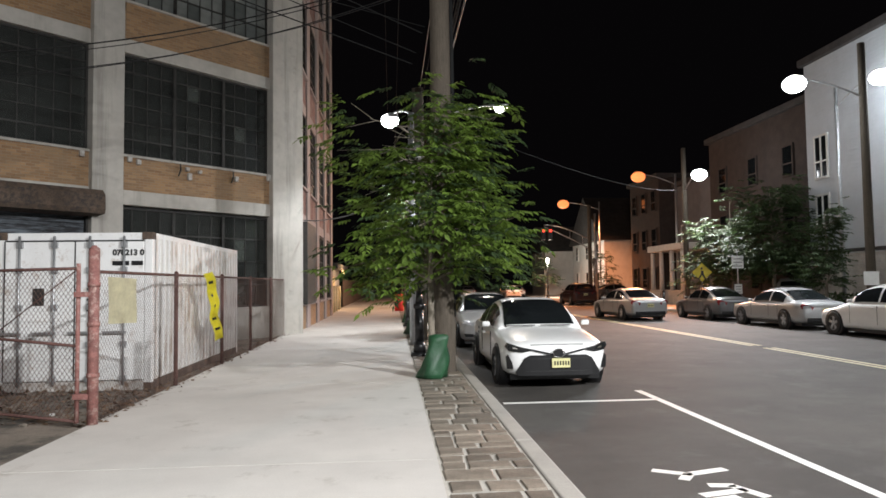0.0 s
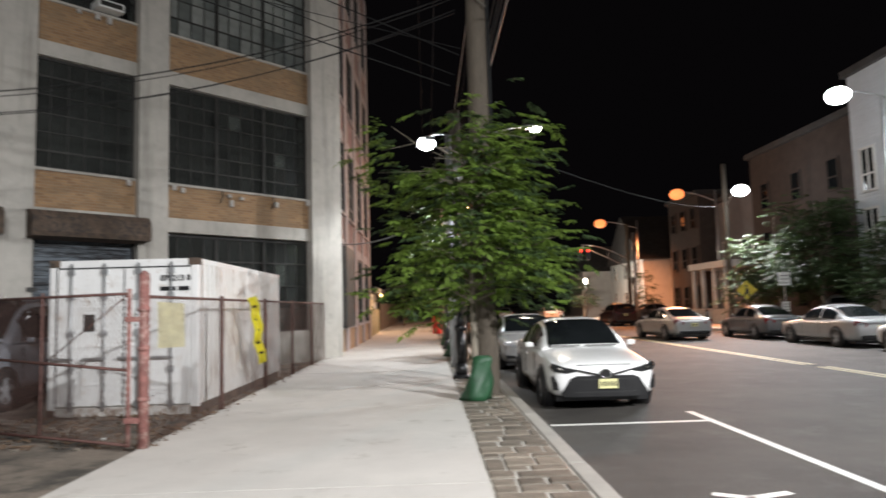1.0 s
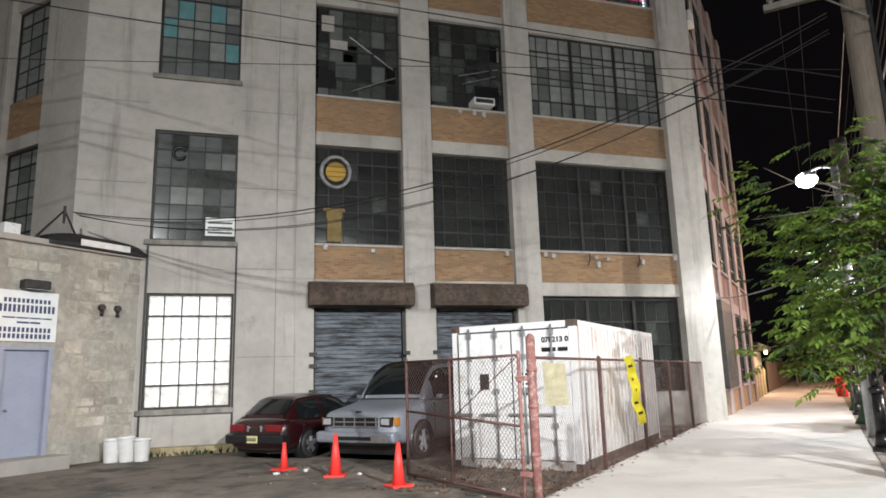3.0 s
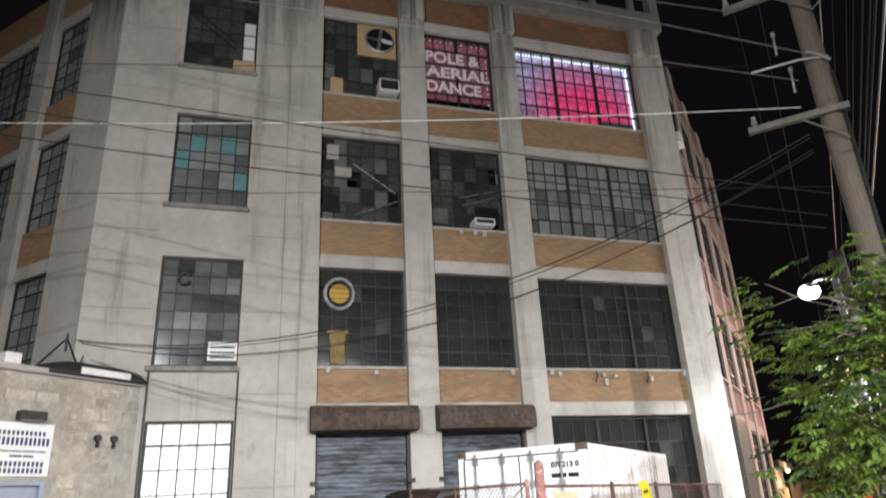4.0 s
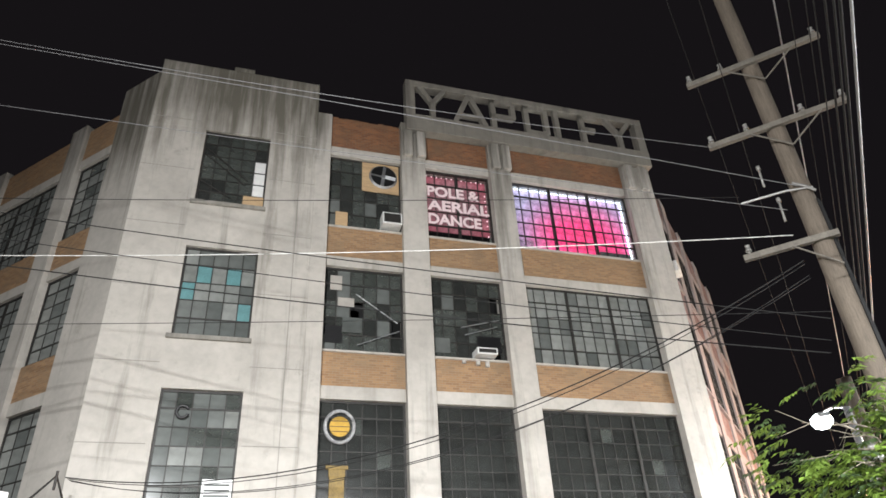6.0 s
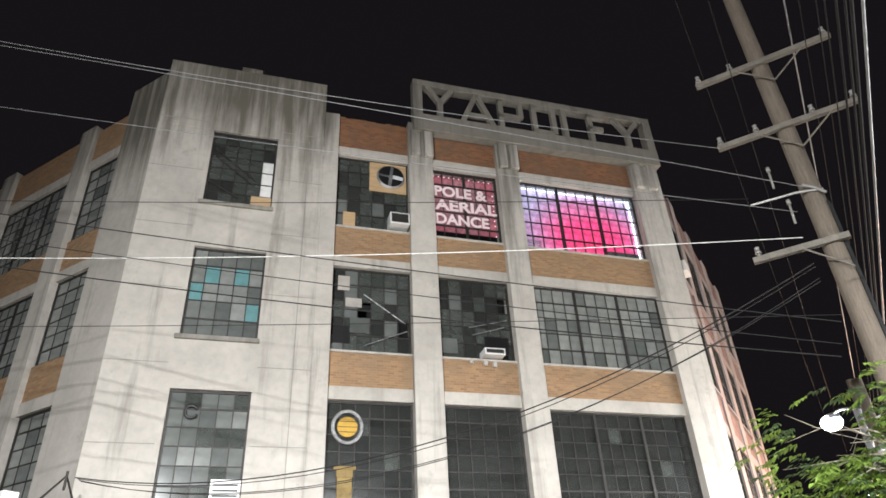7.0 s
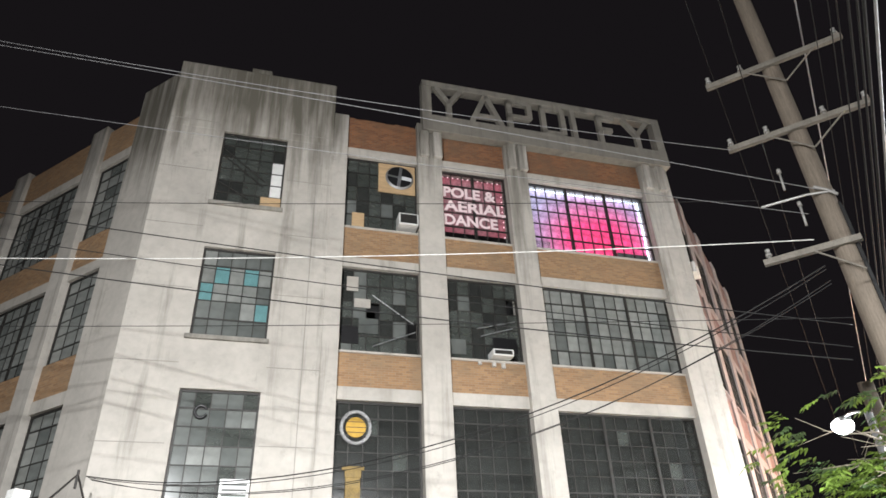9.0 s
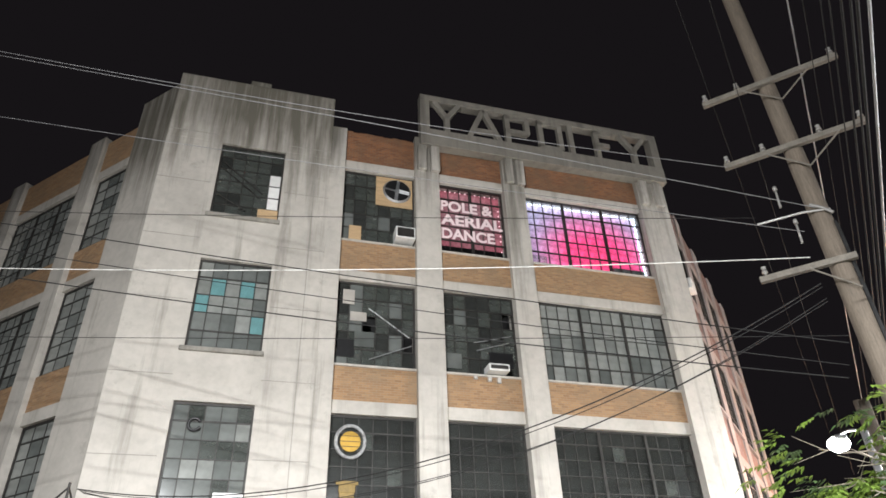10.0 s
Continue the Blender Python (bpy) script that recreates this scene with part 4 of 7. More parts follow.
def car(m, paint, label, category="car", name="parked_car", L=4.65, W=1.78, H=1.45, shape="sedan", front=True, rear=True, r=0.33,
        plate=True, group="parked cars", ride=0.19):
    """Nose towards -y, on the ground at z = 0."""
    root = thing(name, label, category, m, group=group)
    hl, hw = L / 2, W / 2
    nose = {"sedan": 0.74, "suv": 0.86, "hatch": 0.68, "van": 0.96}[shape]
    belt = {"sedan": 0.93, "suv": 1.02, "hatch": 0.86, "van": 1.12}[shape] * H / (1.45 if shape != "van" else 2.05) * (1.45 / 1.45 if shape != "suv" else 1.45 / 1.68 * 1.12)
    if shape == "van":
        belt = 1.18
    if shape == "suv":
        belt = 1.08
    cowl = {"sedan": -0.20, "suv": -0.20, "hatch": -0.17, "van": -0.25}[shape] * L
    tail = {"sedan": 0.36, "suv": 0.49, "hatch": 0.44, "van": 0.495}[shape] * L
    # lower body: y, top z at the shoulder, width share, crown of the bonnet or boot
    st = [(-hl, nose - 0.13, 0.55, 0.00), (-hl + 0.03, nose - 0.07, 0.73, 0.01), (-hl + 0.08, nose - 0.02, 0.86, 0.02), (-hl + 0.18, nose + 0.02, 0.95, 0.03), (-hl + 0.42, nose + 0.055, 0.99, 0.045), (-hl + 0.80, nose + 0.10, 1.0, 0.05),
          (cowl - 0.18, max(belt - 0.06, nose + 0.12), 1.0, 0.05), (cowl, belt, 1.0, 0.03), (0, belt + 0.01, 1.0, 0.0), (tail - 0.45, belt + 0.04, 1.0, 0.0),
          (tail, belt + 0.05, 0.99, 0.03), (hl - 0.10, belt + (0.03 if shape != "sedan" else 0.04), 0.94, 0.02), (hl, belt - 0.12, 0.84, 0.0)]
    rings = []
    for y, zt, ws, crown in st:
        w = hw * ws
        zb = ride + (0.06 if abs(y) > hl - 0.1 else 0)
        half = [(w * 0.86, zb), (w * 0.97, zb + 0.08), (w, zb + 0.24), (w * 0.985, (zb + zt) * 0.55), (w * 1.0, zt - 0.16), (w * 0.95, zt - 0.03), (w * 0.80, zt + crown * 0.5), (w * 0.4, zt + crown)]
        rings.append([(x, y, z) for x, z in half] + [(-x, y, z) for x, z in reversed(half)])
    rings = rings[:1] + [[(x, y + 0.008, z) for x, y, z in rings[0]]] + rings[1:-1] + [[(x, y - 0.008, z) for x, y, z in rings[-1]]] + rings[-1:]
    bm = bmesh.new()
    loft(bm, rings)
    body = part("body", bm, paint, root)
    smooth = body.modifiers.new("smooth", "SUBSURF")
    smooth.levels = smooth.render_levels = 1
    # cabin: a rounded shell with glass panels a few millimetres proud of it
    roof_f = cowl + {"sedan": 0.86, "suv": 0.74, "hatch": 0.72, "van": 0.80}[shape]
    roof_r = {"sedan": tail - 0.86, "suv": tail - 0.30, "hatch": tail - 0.50, "van": tail - 0.10}[shape]
    crest = roof_f + (roof_r - roof_f) * 0.35
    base_w, lean_in, power = hw * 0.93, (0.24 if shape != "van" else 0.13), 5.0
    ridge = [(cowl - 0.06, belt - 0.02), (roof_f, H - 0.05), (crest, H), (roof_r, H - (0.07 if shape == "sedan" else 0.05)), (tail + 0.04, belt + 0.05)]

    def top_at(y):
        """The roof line from the foot of the windscreen to the boot."""
        for (ya, za), (yb, zb), i in zip(ridge, ridge[1:], range(4)):
            if y <= yb or i == 3:
                f = min(1.0, max(0.0, (y - ya) / (yb - ya)))
                return za + (zb - za) * (math.sin(f * math.pi / 2) ** 0.92 if i < 2 else 1 - math.cos(f * math.pi / 2) if i == 2 else f ** 1.12)

    def cabin(y, q, side, up, out=0.0):
        """A point of the shell at y: side panels by height share q, top panels by width share q."""
        zt = max(top_at(y), belt + 0.02)
        t = q if up else (1 - abs(q) ** power) ** (1 / power)
        share = (1 - t ** power) ** (1 / power) if up else abs(q)
        z = belt - 0.03 + (zt - belt + 0.03) * t
        ends = 1 - 0.07 * max(0.0, (abs(y - (cowl + tail) / 2) / (tail - cowl) * 2)) ** 4
        w = base_w * ends * (1 - lean_in * (z - belt) / (H - belt)) * share
        sg_ = side if up else (1 if q > 0 else -1)
        return (sg_ * (w + (out if up else 0.0)), y, z + (0.0 if up else out))

    heights = [0.0, 0.15, 0.35, 0.55, 0.72, 0.85, 0.93]
    widths = [0.86, 0.72, 0.5, 0.25, 0.0001]
    ys = [cowl - 0.04 + (tail + 0.06 - cowl) * i / 40 for i in range(41)]
    bm = bmesh.new()
    loft(bm, [[cabin(y, q, 1, True) for q in heights] + [cabin(y, q, 1, False) for q in widths] +
              [cabin(y, -q, -1, False) for q in reversed(widths[:-1])] + [cabin(y, q, -1, True) for q in reversed(heights)] for y in ys])
    part("cabin", bm, paint, root)

    def pane(name, rows_):
        bm = bmesh.new()
        grid = [[bm.verts.new(p) for p in row] for row in rows_]
        for ra, rb in zip(grid, grid[1:]):
            for i in range(len(ra) - 1):
                bm.faces.new((ra[i], ra[i + 1], rb[i + 1], rb[i])).smooth = True
        part(name, bm, M_CARGLASS, root, "dark car window")

    across = [-0.86, -0.72, -0.5, -0.25, 0.0001, 0.25, 0.5, 0.72, 0.86]
    pane("windscreen", [[cabin(cowl + 0.0 + (roof_f - 0.05 - cowl) * i / 8, q, 1, False, 0.014) for q in across] for i in range(9)])
    pane("rear_window", [[cabin(roof_r + 0.10 + (tail - 0.04 - roof_r - 0.10) * i / 6, q * 0.93, 1, False, 0.014) for q in across] for i in range(7)])
    ym = crest + (0.18 if shape != "van" else -0.05)
    for s in (1, -1):
        for ya, yb in ((cowl + 0.30, ym - 0.04), (ym + 0.04, min(tail - 0.30, roof_r + 0.42))):
            pane("side_window", [[cabin(ya + (yb - ya) * i / 6, q, s, True, 0.006) for q in (0.10, 0.3, 0.5, 0.68, 0.80)] for i in range(7)])
        bm = bmesh.new()
        box(bm, s * (hw + 0.06) - 0.075, s * (hw + 0.06) + 0.075, cowl + 0.26, cowl + 0.35, belt + 0.0, belt + 0.10, bevel=0.032)
        part("wing_mirror", bm, paint, root)
        bm = bmesh.new()
        for yy in (cowl + 0.18, ym - 0.02, min(tail - 0.25, roof_r + 0.1)):
            box(bm, s * hw * 0.99 - 0.012, s * hw * 0.99 + 0.006, yy, yy + 0.012, ride + 0.22, belt - 0.08)
        part("door_seam", bm, M_TRIM, root)
        bm = bmesh.new()
        for yy in (ym - 0.30, roof_r - 0.05):
            box(bm, s * hw - 0.01, s * hw + 0.025, yy, yy + 0.18, belt - 0.17, belt - 0.13)
        part("door_handle", bm, paint, root)
        for yy in (-hl + 0.86 * L / 4.65, hl - 0.98 * L / 4.65):
            # arch is not cut: a dark disc paints the shade of its opening
            bm = bmesh.new()
            tube(bm, (s * (hw - 0.22), yy, r), (s * (hw + 0.004), yy, r), r + 0.055, sides=24)
            part("dark_arch_disc", bm, M_TRIM, root)
            wheel(root, s * (hw - 0.062), yy, r, 0.21, s)
    part("underbody", boxes((-hw * 0.85, hw * 0.85, -hl + 0.25, hl - 0.2, 0.14, ride + 0.05)), M_TRIM, root)
    return root, dict(hl=hl, hw=hw, nose=nose, belt=belt, cowl=cowl, ride=ride)


def curved_panel(bm, pts, y, bulge, thick=0.03, n=12, power=2):
    """A panel, outlined in x and z, on a nose that curves back towards its sides."""
    xs = sorted({p[0] for p in pts})
    cols = sorted({xs[0] + (xs[-1] - xs[0]) * i / n for i in range(n + 1)} | set(xs))
    cols = [c for i, c in enumerate(cols) if i == 0 or c - cols[i - 1] > 1e-4]
    strips = []
    for x in cols:
        zs = []
        for (xa, za), (xb, zb) in zip(pts, pts[1:] + pts[:1]):
            if min(xa, xb) - 1e-6 <= x <= max(xa, xb) + 1e-6:
                zs += [za, zb] if abs(xa - xb) < 1e-6 else [za + (zb - za) * (x - xa) / (xb - xa)]
        strips.append([bm.verts.new((x, y + bulge * abs(x) ** power + d, z)) for d, z in ((0, min(zs)), (0, max(zs) + 1e-4), (thick, max(zs) + 1e-4), (thick, min(zs)))])
    for a, b in zip(strips, strips[1:]):
        for i in range(4):
            bm.faces.new((a[i], b[i], b[(i + 1) % 4], a[(i + 1) % 4]))
    bm.faces.new(strips[0])
    bm.faces.new(strips[-1][::-1])


def plate_bars(parent, x, y, z, w=0.30, h=0.15, sign=-1):
    p = part("number_plate", boxes((x - w / 2, x + w / 2, y - 0.008, y + 0.008, z - h / 2, z + h / 2), bevel=0.004), M_PLATE, parent, "pale yellow number plate")
    bm = bmesh.new()
    for k in range(6):
        xx = x - w * 0.38 + k * w * 0.15
        box(bm, xx, xx + w * 0.075, y + sign * 0.012 - 0.003, y + sign * 0.012 + 0.003, z - h * 0.22, z + h * 0.22)
    part("plate_bars", bm, M_TRIM, p)


# white sedan with a wide black grille, nose to the viewer
sedan, k = car(pose(2.82, 13.35, -0.15, 0, 0, 0), M_CARWHITE, "white sedan with a wide black grille parked at the kerb", name="white_sedan", L=4.65, W=1.78, H=1.46, r=0.325)
y = -k["hl"] - 0.028
BULGE, BEND = 0.30, 4
bm = bmesh.new()
curved_panel(bm, [(-0.66, 0.235), (0.66, 0.235), (0.70, 0.29), (0.56, 0.52), (0.46, 0.565), (-0.46, 0.565), (-0.56, 0.52), (-0.70, 0.29)], y, BULGE, 0.09, power=BEND)
grille = part("grille", bm, M_TRIM, sedan, "wide black mesh grille")
for z in (0.30, 0.50):
    bm = bmesh.new()
    curved_panel(bm, [(-0.52, z), (0.52, z), (0.52, z + 0.012), (-0.52, z + 0.012)], y - 0.008, BULGE, 0.02, power=BEND)
    part("slat", bm, M_BLACK, grille)
for s in (1, -1):
    bm = bmesh.new()
    curved_panel(bm, [(s * 0.40, 0.655), (s * 0.62, 0.70), (s * 0.82, 0.765), (s * 0.855, 0.70), (s * 0.80, 0.635), (s * 0.60, 0.61)], y, BULGE, 0.09, power=BEND)
    head = part("headlamp", bm, M_TRIM, sedan, "slim dark headlamp")
    bm = bmesh.new()
    curved_panel(bm, [(s * 0.62, 0.645), (s * 0.66, 0.70), (s * 0.80, 0.735), (s * 0.82, 0.69), (s * 0.76, 0.65)], y - 0.006, BULGE, 0.03, power=BEND)
    part("lens", bm, M_CARGLASS, head)
    bm = bmesh.new()
    curved_panel(bm, [(s * 0.66, 0.665), (s * 0.70, 0.695), (s * 0.75, 0.70), (s * 0.74, 0.668)], y - 0.012, BULGE, 0.03, power=BEND)
    part("bulb", bm, M_CHROME, head)
    bm = bmesh.new()
    curved_panel(bm, [(s * 0.08, 0.585), (s * 0.42, 0.662), (s * 0.42, 0.638), (s * 0.08, 0.56)], y - 0.004, BULGE, 0.04, power=BEND)
    part("trim_strip", bm, M_TRIM, sedan)
    bm = bmesh.new()
    curved_panel(bm, [(s * 0.735, 0.34), (s * 0.825, 0.34), (s * 0.84, 0.53), (s * 0.81, 0.57), (s * 0.75, 0.44)], y + 0.004, BULGE, 0.08, power=BEND)
    part("fog_lamp_vent", bm, M_TRIM, sedan)
bm = bmesh.new()
chain(bm, [(0.095 * math.cos(2 * math.pi * i / 20), y - 0.02, 0.595 + 0.066 * math.sin(2 * math.pi * i / 20)) for i in range(21)], 0.012)
badge = part("badge", bm, M_CHROME, sedan, "oval chrome badge")
bm = bmesh.new()
tube(bm, (0, y - 0.012, 0.595), (0, y + 0.02, 0.595), 0.075, sides=16)
part("badge_back", bm, M_TRIM, badge)
plate_bars(sedan, 0.03, y - 0.03, 0.44)
part("bonnet_seam", boxes((-0.44, 0.44, y + 0.10, y + 0.11, 0.718, 0.732)), M_TRIM, sedan)
for xa, xb in ((-0.62, -0.10), (0.0, 0.55)):
    part("wiper", boxes((xa, xb, k["cowl"] - 0.10, k["cowl"] - 0.085, k["belt"] + 0.03, k["belt"] + 0.045)), M_TRIM, sedan)

# silver sedan behind it
other, k = car(pose(2.85, 20.3, -0.15), M_CARSILVER, "silver sedan parked behind the white one", name="silver_sedan", L=4.85, W=1.85, H=1.47)
y = -k["hl"]
for s in (1, -1):
    bm = bmesh.new()
    curved_panel(bm, [(s * 0.45, 0.66), (s * 0.85, 0.76), (s * 0.88, 0.70), (s * 0.55, 0.60)], y - 0.02, 0.13, 0.07)
    part("headlamp", bm, M_LAMPGLASS, other)
    bm = bmesh.new()
    curved_panel(bm, [(s * 0.5, 0.33), (s * 0.8, 0.33), (s * 0.84, 0.42), (s * 0.5, 0.40)], y - 0.02, 0.12, 0.07)
    part("fog_lamp_vent", bm, M_TRIM, other)
bm = bmesh.new()
curved_panel(bm, [(-0.42, 0.36), (0.42, 0.36), (0.46, 0.62), (-0.46, 0.62)], y - 0.02, 0.12, 0.07)
part("grille", bm, M_TRIM, other)


def tail_car(m, paint, label, name, **kw):
    root, k = car(m, paint, label, name=name, **kw)
    y = k["hl"]
    for s in (1, -1):
        bm = bmesh.new()
        curved_panel(bm, [(s * 0.45, k["belt"] - 0.14), (s * 0.80, k["belt"] - 0.02), (s * 0.86, k["belt"] - 0.10), (s * 0.80, k["belt"] - 0.26), (s * 0.5, k["belt"] - 0.24)], y + 0.0, -0.18, 0.05)
        part("tail_lamp", bm, M_REDLENS, root)
    part("bumper", boxes((-0.7, 0.7, y - 0.12, y + 0.02, 0.26, 0.42), bevel=0.03), M_TRIM, root)
    plate_bars(root, 0, y + 0.02, k["belt"] - 0.26, sign=1)
    return root


tail_car(pose(2.8, 33.0, -0.15), M_CARGREY, "grey sedan parked at the kerb under the trees", "grey_sedan")
tail_car(pose(14.9, 24.5, -0.15, 0, 0, 180), M_CARSILVER, "silver sedan parked across the street with its tail to the viewer", "silver_sedan", L=4.85, W=1.84)
tail_car(pose(14.95, 18.9, -0.15, 0, 0, 180), M_CARWHITE, "white crossover parked across the street", "white_crossover", L=4.75, W=1.92, H=1.6, shape="sedan", r=0.36)
tail_car(pose(14.9, 30.3, -0.15, 0, 0, 180), M_CARGREY, "dark grey sedan parked across the street", "grey_sedan", L=4.6)
tail_car(pose(11.35, 31.6, -0.15, 0, 0, 184), M_CARSILVER, "pale silver sedan on the roadway beside the centre line", "silver_sedan", L=4.85, W=1.84)
tail_car(pose(14.6, 52.0, -0.15, 0, 0, 180), M_CARRED, "dark red sport utility car near the corner", "red_suv", L=4.6, W=1.85, H=1.68, shape="suv", r=0.36)
tail_car(pose(20.6, 33.2, 0.0, 0, 0, 150), M_CARSILVER, "pale sport utility car parked in a driveway", "pale_suv", L=4.6, W=1.85, H=1.68, shape="suv", r=0.36)
for x, y_, rz, paint, nm in ((19.5, 57.5, 95, M_CARGREY, "dark_sedan"), (12.8, 72, 180, M_CARWHITE, "white_sedan"), (14.8, 80, 180, M_CARWHITE, "white_sedan"), (9.5, 84, 180, M_CARSILVER, "silver_sedan")):
    tail_car(pose(x, y_, -0.15 if x < 16 else 0.0, 0, 0, rz), paint, "distant parked sedan past the crossing" if y_ > 60 else "dark sedan parked beside the corner house", nm)

# maroon hatchback in the lot, tail to the viewer
hatch, k = car(pose(-10.85, 12.95, -0.05, 0, 0, 180), M_CARRED, "dark maroon hatchback parked in the lot by the factory", name="maroon_hatchback", L=3.9, W=1.66, H=1.36, shape="hatch", r=0.29, group="")
y = k["hl"]
for s in (1, -1):
    part("tail_lamp", boxes((s * 0.52 - 0.22, s * 0.52 + 0.22, y - 0.03, y + 0.012, 0.60, 0.74), bevel=0.01), M_REDLENS, hatch)
part("bumper", boxes((-0.82, 0.82, y - 0.2, y + 0.07, 0.34, 0.54), bevel=0.04), M_TRIM, hatch)
plate_bars(hatch, 0, y + 0.08, 0.44, sign=1)
part("number_lamp", boxes((-0.22, -0.16, y, y + 0.016, 0.60, 0.72), (0.16, 0.22, y, y + 0.016, 0.60, 0.72)), M_CHROME, hatch)

# silver van, nose to the viewer
van, k = car(pose(-8.45, 13.95, -0.05, 0, 0, 0), M_VAN, "old silver van with a chrome grille parked in the lot", "van", "silver_van", L=5.2, W=2.0, H=2.06, shape="van", r=0.37, group="", ride=0.3)
y = -k["hl"]
y -= 0.01
grille = part("grille", boxes((-0.54, 0.54, y - 0.02, y + 0.12, 0.70, 0.88), bevel=0.02), M_TRIM, van)
for i in range(5):
    part("grille_bar", boxes((-0.52 + i * 0.26 - 0.010, -0.52 + i * 0.26 + 0.010, y - 0.03, y, 0.71, 0.87)), M_ZINC, grille)
for z in (0.78, 0.875, 0.69):
    part("grille_bar", boxes((-0.56, 0.56, y - 0.032, y, z, z + 0.022)), M_ZINC, grille)
for s in (1, -1):
    h_ = part("headlamp", boxes((s * 0.72 - 0.13, s * 0.72 + 0.13, y + 0.0, y + 0.16, 0.70, 0.88), bevel=0.02), M_TRIM, van)
    part("lens", boxes((s * 0.72 - 0.10, s * 0.72 + 0.10, y - 0.012, y + 0.05, 0.73, 0.86), bevel=0.015), M_LAMPGLASS, h_)
    part("turn_lamp", boxes((s * 0.90 - 0.04, s * 0.90 + 0.04, y + 0.10, y + 0.22, 0.71, 0.87), bevel=0.01), M_AMBERLENS, h_)
part("bumper", boxes((-0.97, 0.97, y - 0.08, y + 0.22, 0.38, 0.60), bevel=0.06), M_VAN, van)
part("bumper_slot", boxes((-0.45, 0.45, y - 0.086, y, 0.44, 0.51)), M_TRIM, van)
pl_ = part("number_plate", boxes((0.44, 0.80, y - 0.10, y - 0.08, 0.40, 0.55), bevel=0.004), M_ZINC, van, "dull grey number plate")
part("badge", boxes((-0.07, 0.07, y + 0.10, y + 0.13, 0.955, 1.0), bevel=0.01), M_TRIM, van)
part("windscreen_strip", boxes((-0.8, 0.8, k["cowl"] - 0.12, k["cowl"] - 0.08, k["belt"] + 0.02, k["belt"] + 0.035)), M_TRIM, van)

# ---------------------------------------------------------------- trees
def leaf(bm, p, d, n, size, wide=0.42, index=0):
    """A pointed, slightly folded leaf at p, along d, facing n."""
    d = d.normalized()
    s = d.cross(n).normalized() * size * wide * 0.5
    up = n * size * 0.07
    a, t = bm.verts.new(p), bm.verts.new(p + d * size)
    m1, m2 = bm.verts.new(p + d * size * 0.42 + s + up), bm.verts.new(p + d * size * 0.42 - s + up)
    for f in (bm.faces.new((a, m1, t)), bm.faces.new((a, t, m2))):
        f.material_index = index


